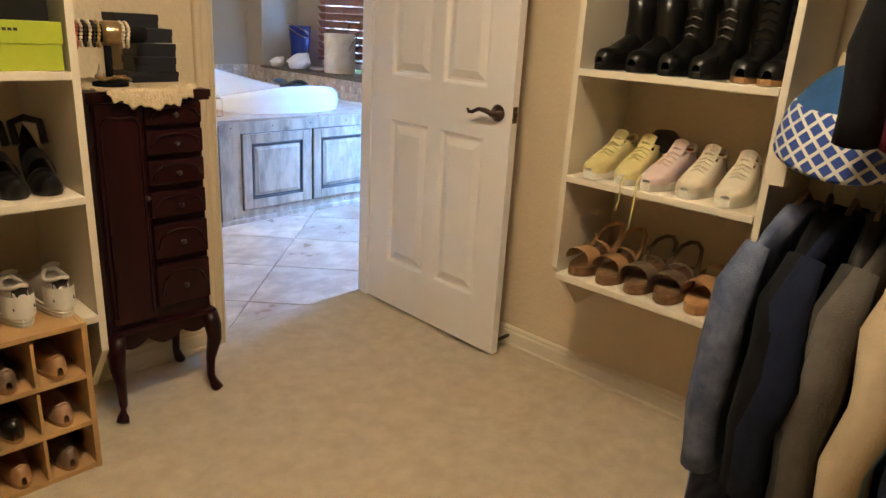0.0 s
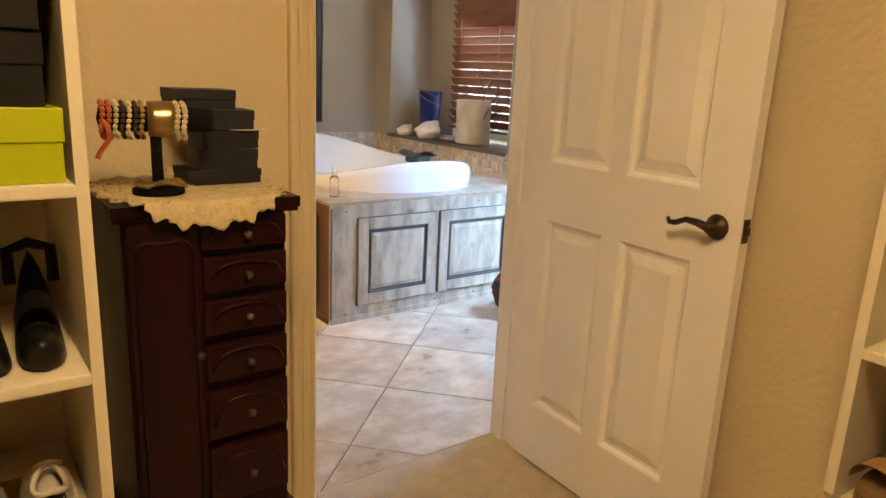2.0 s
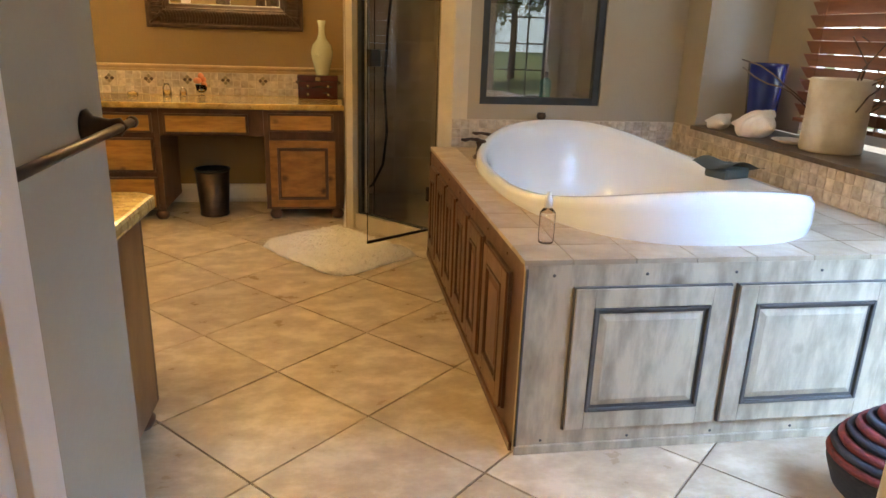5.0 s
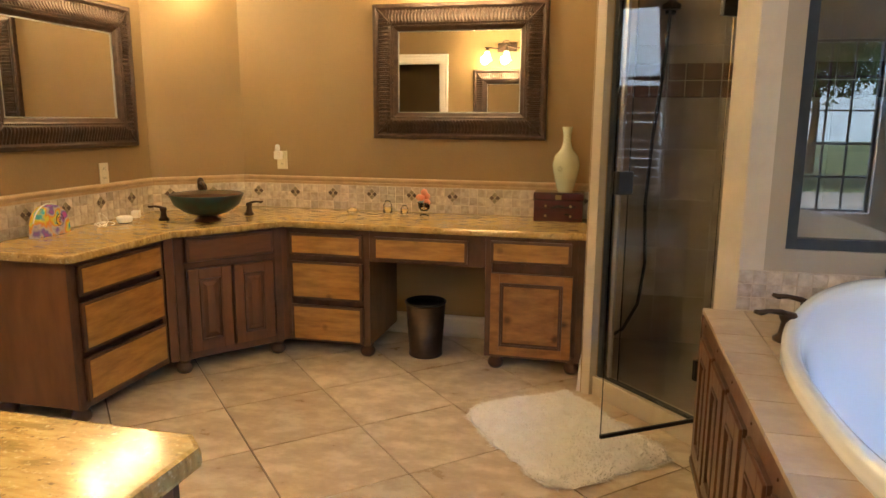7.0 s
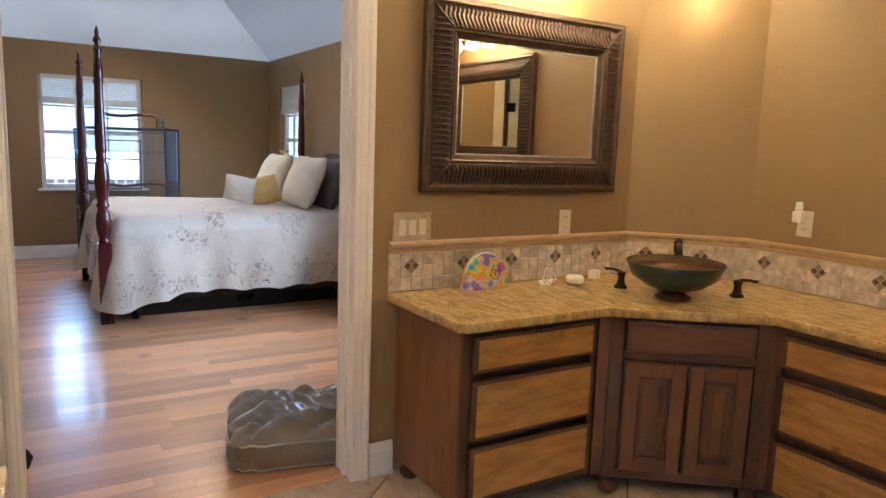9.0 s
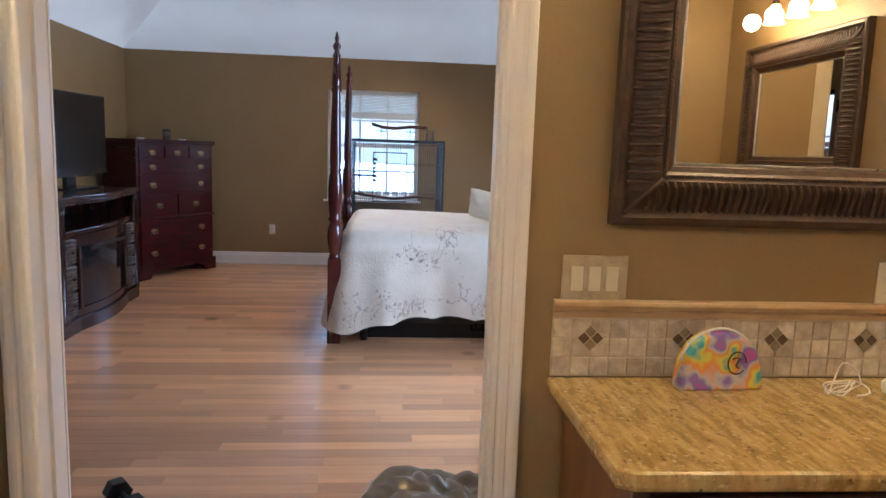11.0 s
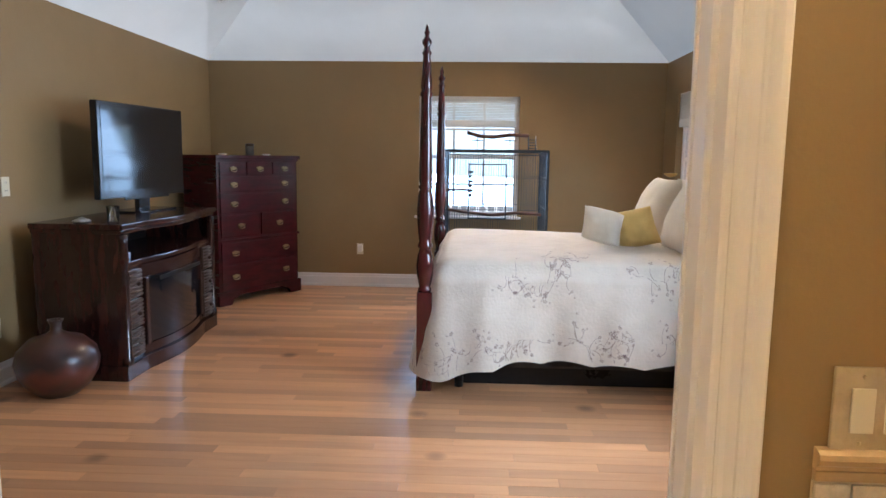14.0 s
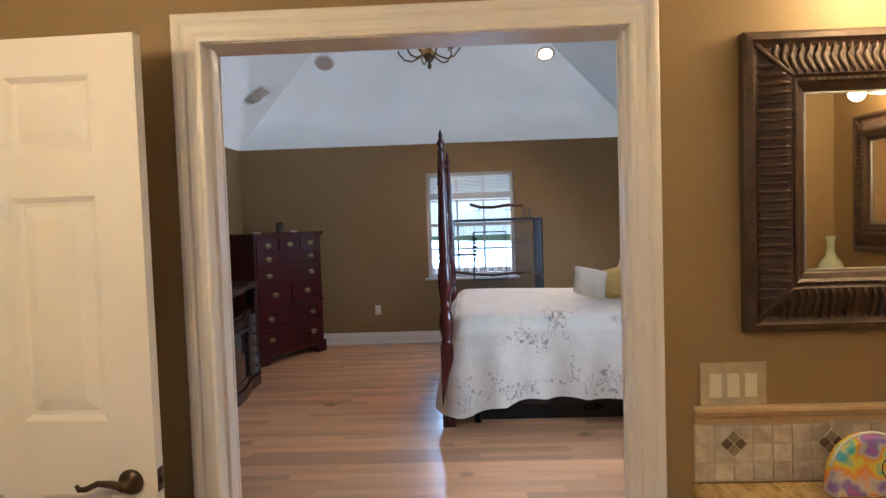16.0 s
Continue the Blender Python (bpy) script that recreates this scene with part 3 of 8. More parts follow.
for y in (5.30, 5.76):
    part("cord", tube([(4.15, y, 0.93), (4.15, y, 2.15)], 0.002, 5), BLINDWOOD, blinds)
SHADE = mat("white_shade_fabric", (0.75, 0.75, 0.72), (0.7, 0.7, 0.67), 4, 0.9)
for nm, m in (("window_blind", pose(-7.43, 5.61, 0, 0, 0, 0)), ("window_blind", pose(-6.5, 7.72, 0, 0, 0, -90))):
    wdt = 0.51 if m.translation.x < -7 else 0.42
    bl = thing(nm, "white slatted blind drawn up at the window's head", "blinds", m)
    for i in range(13):
        part("slat", boxes((-0.02, -wdt, 1.8445 + i * 0.0172, 0.02, wdt, 1.8565 + i * 0.0172), bevel=0.002), SHADE, bl)
    part("head_rail", boxes((-0.022, -wdt, 2.07, 0.022, wdt, 2.086)), SHADE, bl)
    part("bottom_rail", boxes((-0.022, -wdt, 1.76, 0.022, wdt, 1.84), bevel=0.003), SHADE, bl)

# outdoors
LAWN = mat("lawn", (0.06, 0.11, 0.03), (0.09, 0.14, 0.045), 3, 0.9, bump=0.5)
CONCRETE = mat("pale_concrete", (0.38, 0.37, 0.35), (0.32, 0.31, 0.30), 2, 0.85)
solid("ground", boxes((-400, -400, -0.6, 400, 400, -0.35)), LAWN, "green lawn outside the house", "ground", kind="structure")
solid("driveway", boxes((-2, -9.5, -0.345, 40, 1.8, -0.33), (6, 1.8, -0.345, 13, 30, -0.332)), CONCRETE, "pale concrete driveway", "pavement", kind="structure")
LEAF = mat("leaves", (0.06, 0.12, 0.03), (0.11, 0.19, 0.05), 4, 0.7)
BARK = mat("bark", (0.09, 0.065, 0.045), (0.06, 0.045, 0.03), 8, 0.9, bump=0.5)


def tree(m, seed, h=5.0):
    rng = random.Random(seed)
    root = thing("tree", "leafy green tree outside the windows", "tree", m, "trees outside")
    bm = bmesh.new()
    tube([(0, 0, -0.4), (0.05, 0, h * 0.25), (0, 0.08, h * 0.5), (0.1, 0, h * 0.85)], 0.1, 8, bm, [0.16, 0.12, 0.09, 0.03])
    tips = []
    for i in range(9):
        a, z = rng.uniform(0, 6.28), h * rng.uniform(0.25, 0.7)
        r = rng.uniform(0.8, 1.9)
        tip = (r * math.cos(a), r * math.sin(a), z + rng.uniform(0.4, 1.4))
        tube([(0, 0, z), (tip[0] * 0.5, tip[1] * 0.5, z + 0.35), tip], 0.03, 6, bm, [0.06, 0.04, 0.012])
        tips += [tip, (tip[0] * 0.55, tip[1] * 0.55, z + 0.5)]
    part("trunk", bm, BARK, root)
    vs, fs = [], []
    for tx, ty, tz in tips:
        for _ in range(260):
            p = Vector((tx + rng.gauss(0, 0.45), ty + rng.gauss(0, 0.45), tz + rng.gauss(0, 0.35)))
            e = Euler((rng.uniform(0, 6), rng.uniform(0, 6), 0)).to_matrix()
            k = len(vs)
            s = rng.uniform(0.07, 0.15)
            vs += [p + e @ Vector(c) * s for c in ((-1, 0, 0), (0, -0.5, 0.1), (1, 0, 0), (0, 0.5, 0.1))]
            fs.append((k, k + 1, k + 2, k + 3))
    me = bpy.data.meshes.new("crown")
    me.from_pydata(vs, [], fs)
    me.materials.append(LEAF)
    c = new("crown", me)
    c.parent = root
    return root


for i, (x, y) in enumerate(((2.0, -13.5), (6.5, -15.5), (16.0, 1.0), (15.5, 6.5), (11.0, -13.0), (17.0, -5.0), (-1.5, -16.0), (4.2, -17.5), (8.8, -17.0), (14.0, -16.0), (18.5, -11.0), (-5.0, -14.5), (0.5, -19.0), (19.0, 3.5))):
    tree(pose(x, y, 0, 0, 0, i * 50), i, 5.0 + (i % 3))
FENCE = mat("white_fence_paint", (0.6, 0.6, 0.59), None, 3, 0.6)
# self-lit panels added far off to wash the windows with brightness
BACKGLOW = glow("glowing_backdrop", (0.70, 0.87, 1.0), 0.8)
solid("backdrop_west", boxes((-60.1, -60, -0.3, -60, 80, 30)), BACKGLOW, "glowing backdrop panel outside the bedroom", "backdrop", kind="structure")
solid("backdrop_south", boxes((-60, -60.1, -0.3, 80, -60, 14)), BACKGLOW, "glowing backdrop panel south of the house", "backdrop", kind="structure")
solid("backdrop_east", boxes((80, -60, -0.3, 80.1, 60, 14)), BACKGLOW, "glowing backdrop panel east of the house", "backdrop", kind="structure")
solid("backdrop_north", boxes((-60, 60, -0.3, 10, 60.1, 30)), BACKGLOW, "glowing backdrop panel outside the bedroom", "backdrop", kind="structure")
solid("patio", boxes((-30, -5, -0.345, -7.6, 20, -0.33)), CONCRETE, "pale sunlit patio outside the bedroom", "pavement", kind="structure")
fence = thing("fence", "white picket fence outside", "fence")
for i in range(60):
    part("picket", boxes((-10.5, 1.0 + i * 0.14, -0.36, -10.47, 1.09 + i * 0.14, 0.75)), FENCE, fence)
part("rail", boxes((-10.54, 0.9, 0.4, -10.5, 9.4, 0.48), (-10.54, 0.9, -0.05, -10.5, 9.4, 0.03)), FENCE, fence)

# ---- bathroom ----
def drawer(root, x0, x1, z0, z1, gold=None):
    d = part("drawer", boxes((x0, -0.020, z0, x1, -0.0005, z1), bevel=0.006), GLAZE, root)
    part("drawer_panel", boxes((x0 + 0.017, -0.0235, z0 + 0.015, x1 - 0.017, -0.0195, z1 - 0.015), bevel=0.0015), gold or ALDER_H, d, "honey-coloured alder drawer face")


def ring(bm, x0, x1, z0, z1, w, y0, y1, bevel=0.002):
    box(bm, x0, y0, z0, x0 + w, y1, z1, bevel=bevel)
    box(bm, x1 - w, y0, z0, x1, y1, z1, bevel=bevel)
    box(bm, x0 + w, y0, z0, x1 - w, y1, z0 + w, bevel=bevel)
    box(bm, x0 + w, y0, z1 - w, x1 - w, y1, z1, bevel=bevel)
    return bm


def raised_door(root, x0, x1, z0, z1, wood, dark, w=0.055):
    """A frame-and-panel door with glazed mouldings and a raised field."""
    d = part("door", boxes((x0, -0.012, z0, x1, -0.0005, z1)), dark, root, "raised-panel door")
    part("door_frame", ring(bmesh.new(), x0 + 0.004, x1 - 0.004, z0 + 0.004, z1 - 0.004, w, -0.021, -0.011, 0.003), wood, d)
    part("moulding", ring(bmesh.new(), x0 + w + 0.005, x1 - w - 0.005, z0 + w + 0.005, z1 - w - 0.005, 0.011, -0.025, -0.012, 0.004), dark, d, "dark glazed moulding")
    bm = bmesh.new()
    a, b, lo, hi = x0 + w + 0.026, x1 - w - 0.026, z0 + w + 0.026, z1 - w - 0.026
    rs = []
    for ins, y in ((0, -0.0125), (0.006, -0.014), (0.022, -0.0205), (0.026, -0.0205)):
        rs.append([bm.verts.new((x, y, z)) for x, z in ((a + ins, lo + ins), (b - ins, lo + ins), (b - ins, hi - ins), (a + ins, hi - ins))])
    for p, q in zip(rs, rs[1:]):
        for k in range(4):
            bm.faces.new((p[k], p[(k + 1) % 4], q[(k + 1) % 4], q[k]))
    bm.faces.new(rs[-1])
    bmesh.ops.recalc_face_normals(bm, faces=bm.faces[:])
    part("door_panel", bm, wood, d)
    return d


def bun(root, x, y, h=0.075):
    part("bun_foot", lathe([(0.0, 0.0), (0.032, 0.0), (0.044, 0.018), (0.046, 0.034), (0.036, 0.052), (0.028, 0.058), (0.036, 0.064), (0.036, h), (0, h)], 18, cx=x, cy=y), GLAZE, root, "turned bun foot")


def carcass(root, w, d, top, z0=0.075, side=None):
    part("body", boxes((0.019, 0.02, z0, w - 0.019, d, top)), GLAZE, root)
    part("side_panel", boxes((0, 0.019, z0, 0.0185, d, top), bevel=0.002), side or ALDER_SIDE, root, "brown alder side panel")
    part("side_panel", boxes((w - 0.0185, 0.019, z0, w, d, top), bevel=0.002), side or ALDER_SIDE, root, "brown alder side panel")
    part("face_frame", boxes((0, 0, z0, 0.035, 0.0188, top), (w - 0.035, 0, z0, w, 0.0188, top), (0.035, 0, z0, w - 0.035, 0.0188, z0 + 0.03), (0.035, 0, top - 0.03, w - 0.035, 0.0188, top), bevel=0.002), GLAZE, root, "dark glazed face frame")


TOP = 0.768
# drawers on the west wall
cab = thing("drawer_cabinet", "alder vanity drawer cabinet with three honey drawers", "cabinet", pose(-0.325, 6.215, 0, 0, 0, 90), "vanity cabinets")
carcass(cab, 0.655, 0.52, TOP)
for z0, z1 in ((0.605, 0.745), (0.345, 0.575), (0.105, 0.315)):
    drawer(cab, 0.035, 0.625, z0, z1)
for x, y in ((0.05, 0.05), (0.05, 0.46)):
    bun(cab, x, y)
# angled sink cabinet
cab = thing("sink_cabinet", "dark alder angled sink cabinet with two raised doors", "cabinet", pose(-0.283, 6.905, 0, 0, 0, 51.6), "vanity cabinets")
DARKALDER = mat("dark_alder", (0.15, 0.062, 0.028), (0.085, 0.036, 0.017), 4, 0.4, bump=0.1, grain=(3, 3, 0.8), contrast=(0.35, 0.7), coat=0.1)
DARKALDER_H = mat("dark_alder_flat_grain", (0.15, 0.062, 0.028), (0.085, 0.036, 0.017), 4, 0.4, bump=0.1, grain=(1, 1, 6), contrast=(0.35, 0.7), coat=0.1)
part("body", prism([(0.0, 0.02), (0.62, 0.02), (0.62, 0.40), (0.0, 0.40)], 0.075, TOP), GLAZE, cab)
part("face_frame", boxes((0, 0, 0.075, 0.05, 0.019, TOP), (0.57, 0, 0.075, 0.62, 0.019, TOP), (0.05, 0, 0.075, 0.57, 0.019, 0.12), (0.05, 0, 0.59, 0.57, 0.019, 0.62), bevel=0.002), GLAZE, cab)
drawer(cab, 0.06, 0.56, 0.625, 0.755, DARKALDER_H)
raised_door(cab, 0.06, 0.305, 0.115, 0.585, DARKALDER, GLAZE)
raised_door(cab, 0.315, 0.56, 0.115, 0.585, DARKALDER, GLAZE)
part("corner_post", boxes((-0.05, 0.004, 0.075, -0.0005, 0.06, TOP), bevel=0.004), DARKALDER, cab, "dark corner post")
part("corner_post", boxes((0.6205, 0.004, 0.075, 0.665, 0.06, TOP), bevel=0.004), DARKALDER, cab, "dark corner post")
bun(cab, 0.03, 0.03)
bun(cab, 0.59, 0.03)
# north wall units
cab = thing("drawer_cabinet", "alder vanity drawer cabinet beside the kneehole", "cabinet", pose(0.105, 7.42, 0), "vanity cabinets")
carcass(cab, 0.535, 0.53, TOP)
for z0, z1 in ((0.605, 0.735), (0.34, 0.57), (0.08, 0.305)):
    drawer(cab, 0.045, 0.495, z0, z1)
bun(cab, 0.50, 0.05)
knee = thing("kneehole_drawer", "shallow alder drawer over the vanity kneehole", "drawer", pose(0.64, 7.42, 0), "vanity cabinets")
part("body", boxes((0.001, 0.02, 0.585, 0.679, 0.35, TOP)), GLAZE, knee)
part("face_frame", boxes((0.001, 0, 0.585, 0.679, 0.0195, TOP), bevel=0.002), GLAZE, knee)
drawer(knee, 0.03, 0.58, 0.60, 0.735)
cab = thing("door_cabinet", "alder vanity cabinet with drawer over a raised-panel door", "cabinet", pose(1.32, 7.42, 0), "vanity cabinets")
carcass(cab, 0.54, 0.53, TOP)
drawer(cab, 0.03, 0.47, 0.62, 0.745)
raised_door(cab, 0.03, 0.485, 0.09, 0.565, ALDER, GLAZE, 0.05)
for x in (0.06, 0.49):
    bun(cab, x, 0.05)
# second vanity
cab = thing("vanity_cabinet", "alder vanity cabinet under a second gold granite top", "cabinet", pose(1.19, 4.78, 0, 0, 0, 180), "vanity cabinets")
carcass(cab, 0.98, 0.60, 0.745)
for i in range(2):
    raised_door(cab, 0.05 + 0.45 * i, 0.47 + 0.45 * i, 0.11, 0.55, ALDER, GLAZE)
    drawer(cab, 0.05 + 0.45 * i, 0.47 + 0.45 * i, 0.58, 0.72)
bun(cab, 0.05, 0.05)
bun(cab, 0.93, 0.05)


def counter(name, outline, z0, z1, label):
    return solid(name, prism(outline, z0, z1, bevel=0.012), GRANITE, label, "countertop")


counter("granite_countertop", [(-0.853, 6.165), (-0.295, 6.165), (-0.275, 6.20), (-0.262, 6.855), (0.125, 7.375), (1.865, 7.375), (1.865, 7.96), (-0.444, 7.96), (-0.853, 7.54)], TOP + 0.0005, 0.808, "polished gold granite vanity top with dark veins")
counter("granite_countertop", [(0.19, 4.175), (1.215, 4.175), (1.235, 4.79), (1.19, 4.835), (0.19, 4.835)], 0.7455, 0.79, "polished gold granite top of the second vanity")

# backsplash tiles in three rows with diamond insets and a rounded cap
CAP = mat("stone_cap", (0.50, 0.34, 0.19), (0.42, 0.28, 0.15), 14, 0.45, bump=0.1)
DARKSTONE = mat("dark_stone_inset", (0.11, 0.065, 0.040), (0.075, 0.045, 0.03), 40, 0.4, island=0.2)
MORTAR = mat("beige_mortar", (0.60, 0.50, 0.38), (0.52, 0.43, 0.32), 30, 0.9)
PITCH = 0.0532
splash_mesh = mesh_of("tile", boxes((-0.0247, -0.010, -0.0247, 0.0247, -0.003, 0.0247), bevel=0.0022), SPLASHTILE)
OLIVESTONE = mat("olive_stone_inset", (0.27, 0.22, 0.135), (0.20, 0.16, 0.10), 40, 0.4, island=0.15)
bed_mesh = mesh_of("inset_bed", boxes((-0.0262, -0.0118, -0.0262, 0.0262, -0.0098, 0.0262), bevel=0.001), MORTAR)
inset_mesh = mesh_of("inset", boxes((-0.0118, -0.0140, -0.0118, 0.0118, -0.0105, 0.0118), bevel=0.0015), DARKSTONE)
olive_mesh = mesh_of("inset", boxes((-0.0118, -0.0140, -0.0118, 0.0118, -0.0105, 0.0118), bevel=0.0015), OLIVESTONE)


def backsplash(name, p, q, z0, rows, label, every=5, first=2, cap=True):
    """Tiles on the wall line from p to q; they stand to the right of the way from p to q."""
    a, b = Vector(p), Vector(q)
    length, ang = (b - a).length, math.degrees(math.atan2(b.y - a.y, b.x - a.x))
    root = thing(name, label, "backsplash", pose(a.x, a.y, z0, 0, 0, ang), kind="structure")
    part("mortar", boxes((0, -0.006, 0, length, -0.0005, rows * PITCH + 0.004)), MORTAR, root)
    n = round(length / PITCH)
    step = length / n
    for i in range(n):
        for j in range(rows):
            piece("tile", splash_mesh, root, pose((i + 0.5) * step, 0, (j + 0.5) * PITCH + 0.002) @ Matrix.Diagonal((step / PITCH, 1, 1, 1)))
    if every:
        for i in range(first, n, every):
            c = (i * step, (rows - 1.0) * PITCH + 0.002)
            piece("inset_bed", bed_mesh, root, pose(c[0], 0, c[1]) @ pose(0, 0, 0, 0, 45, 0))
            for du, dv, inset in ((0, 0.0185, olive_mesh), (0, -0.0185, olive_mesh), (0.0185, 0, inset_mesh), (-0.0185, 0, inset_mesh)):
                piece("inset", inset, root, pose(c[0] + du, 0, c[1] + dv) @ pose(0, 0, 0, 0, 45, 0))
    if cap:
        z = rows * PITCH + 0.004
        part("liner", boxes((0, -0.0125, z + 0.0015, length, -0.0005, z + 0.0165), bevel=0.002), CAP, root, "narrow tan stone liner")
        z += 0.018
        bm = bmesh.new()
        prof = [(0.0005, z), (0.012, z), (0.013, z + 0.006), (0.018, z + 0.010), (0.021, z + 0.018), (0.019, z + 0.026), (0.012, z + 0.031), (0.0005, z + 0.032)]
        e = [[bm.verts.new((x, -d, h)) for d, h in prof] for x in (0, length)]
        for i in range(len(prof)):
            k = (i + 1) % len(prof)
            bm.faces.new((e[0][i], e[0][k], e[1][k], e[1][i]))
        bm.faces.new(e[0])
        bm.faces.new(e[1][::-1])
        bmesh.ops.recalc_face_normals(bm, faces=bm.faces[:])
        part("cap", bm, CAP, root, "rounded tan stone cap")
    return root


backsplash("backsplash_west", (-0.858, 6.172), (-0.858, 7.545), 0.808, 3, "tumbled stone backsplash tiles with dark diamond insets")
backsplash("backsplash_corner", (-0.858, 7.545), (-0.44, 7.965), 0.808, 3, "tumbled stone backsplash tiles with dark diamond insets", first=2)
backsplash("backsplash_north", (-0.44, 7.965), (1.87, 7.965), 0.808, 3, "tumbled stone backsplash tiles with dark diamond insets", first=2)
backsplash("backsplash_tub_north", (2.47, 6.55), (3.85, 6.55), 0.666, 3, "small square tan tiles round the tub", every=0, cap=False)
backsplash("backsplash_tub_east", (3.85, 6.54), (3.85, 4.45), 0.666, 3, "small square tan tiles round the tub", every=0, cap=False)


def framed_mirror(m, w, h, label, border=0.162):
    """A mirror in a deep coved frame: ribs across the cove and a beaded inner edge. Front towards -y."""
    root = thing("framed_mirror", label, "mirror", m, "mirrors over the vanities")
    prof = [(0.0, 0.002), (0.0, 0.034), (0.008, 0.042), (0.022, 0.044), (0.030, 0.036), (0.042, 0.030), (0.075, 0.036), (0.105, 0.050), (0.118, 0.052), (0.126, 0.044), (0.134, 0.046), (0.142, 0.036), (0.156, 0.030), (border, 0.024), (border, 0.002)]

    def depth(d):
        for (a, p), (b, q) in zip(prof[1:-1], prof[2:]):
            if a <= d <= b and b > a:
                return p + (q - p) * (d - a) / (b - a)
        return 0.03
    corners = [((0, 0), (w, 0)), ((w, 0), (w, h)), ((w, h), (0, h)), ((0, h), (0, 0))]
    for k, (p, q) in enumerate(corners):
        p, q = Vector(p), Vector(q)
        d = (q - p).normalized()
        n = Vector((-d.y, d.x))
        bm = bmesh.new()
        e = []
        for c, s in ((p, 1), (q, -1)):
            e.append([bm.verts.new(((c + n * t + d * s * t).x, -y, (c + n * t + d * s * t).y)) for t, y in prof])
        for i in range(len(prof) - 1):
            bm.faces.new((e[0][i], e[0][i + 1], e[1][i + 1], e[1][i]))
        length = (q - p).length
        count = int((length - 0.16) / (0.0235 if k % 2 else 0.021))
        for i in range(count):
            t = 0.08 + (length - 0.16) * (i + 0.5) / count
            lo, hi = 0.036, min(0.115, max(0.05, min(t, length - t) - 0.012))
            pts = []
            for j in range(6):
                u = lo + (hi - lo) * j / 5
                bow = 0.010 * math.sin(math.pi * j / 5) * (0 if k % 2 else 1)
                c = p + d * (t + bow) + n * u
                pts.append((c.x, -depth(u) - 0.001, c.y))
            tube(pts, 0.006, 6, bm, [0.004, 0.007, 0.0075, 0.0075, 0.007, 0.004])
        for i in range(int(length / 0.013)):
            t = 0.135 + i * 0.013
            if t > length - 0.135:
                break
            c = p + d * t + n * 0.130
            box(bm, c.x - 0.004, -0.0495, c.y - 0.004, c.x + 0.004, -0.043, c.y + 0.004)
        for s, c in ((1, p),):
            pts = [((c + (n + d) * t).x, -depth(t) - 0.002, (c + (n + d) * t).y) for t in (0.03, 0.06, 0.09, 0.125)]
            tube(pts, 0.007, 6, bm)
        bmesh.ops.recalc_face_normals(bm, faces=bm.faces[:])
        part("frame_member", bm, MIRRORFRAME, root, "carved dark bronze frame member")
    part("bevelled_strip", ring(bmesh.new(), border - 0.001, w - border + 0.001, border - 0.001, h - border + 0.001, 0.006, -0.026, -0.018, 0.001), STEEL, root)
    part("mirror_glass", boxes((border - 0.004, -0.020, border - 0.004, w - border + 0.004, -0.012, h - border + 0.004)), MIRROR, root, "clear mirror glass")
    return root


framed_mirror(pose(-0.858, 6.305, 1.228, 0, 0, 90), 1.105, 0.80, "wall mirror in a ribbed dark bronze frame")
framed_mirror(pose(0.498, 7.965, 1.275), 1.085, 0.812, "wall mirror in a ribbed dark bronze frame")
framed_mirror(pose(1.16, 4.17, 1.18, 0, 0, 180), 0.75, 0.78, "wall mirror in a ribbed dark bronze frame over the second vanity")

# vanity lights above the mirrors
BULB = glow("lit_frosted_glass", (1.0, 0.70, 0.36), 4.0)


def vanity_light(m, n, label, energy):
    root = thing("vanity_light", label, "wall lamp", m, "vanity lights")
    part("back_plate", boxes((-0.11, -0.02, -0.05, 0.11, 0, 0.05), bevel=0.008), BRONZE, root)
    half = 0.11 * (n - 1)
    part("arm", tube([(-half - 0.03, -0.05, 0.0)] + [(x * half, -0.05, 0.015 * math.cos(x * 6)) for x in (-0.5, 0, 0.5)] + [(half + 0.03, -0.05, 0)], 0.008), BRONZE, root)
    part("scroll", tube([(0.05 * math.cos(a) * (1 - a / 9), -0.05, 0.04 + 0.04 * math.sin(a) * (1 - a / 9)) for a in [i * 0.5 for i in range(14)]], 0.005, 6), BRONZE, root)
    for i in range(n):
        x = -half + 0.22 * i
        part("holder", lathe([(0, -0.005), (0.016, -0.005), (0.022, -0.05), (0.0, -0.05)], 12, cx=x, cy=-0.06), BRONZE, root)
        sh = part("shade", lathe([(0.024, -0.045), (0.034, -0.07), (0.042, -0.11), (0.06, -0.15), (0.056, -0.15), (0.036, -0.105), (0.02, -0.05)], 20, cx=x, cy=-0.06), BULB, root, "lit frosted bell shade")
        sh.visible_shadow = False
        p = m @ Vector((x, -0.19, -0.15))
        lamp("vanity_bulb", "POINT", Matrix.Translation(p), energy, WARM, 0.045)
    return root


vanity_light(pose(0.79, 4.17, 2.20, 0, 0, 180), 3, "three-shade bronze vanity lamp over a mirror", 12.5)
vanity_light(pose(1.04, 7.965, 2.33), 3, "three-shade bronze vanity lamp over a mirror", 4.3)
vanity_light(pose(-0.858, 6.86, 2.30, 0, 0, 90), 3, "three-shade bronze vanity lamp over a mirror", 4.9)
vanity_light(pose(-0.649, 7.755, 2.33, 0, 0, 45), 1, "single-shade bronze lamp over the corner sink", 3.0)

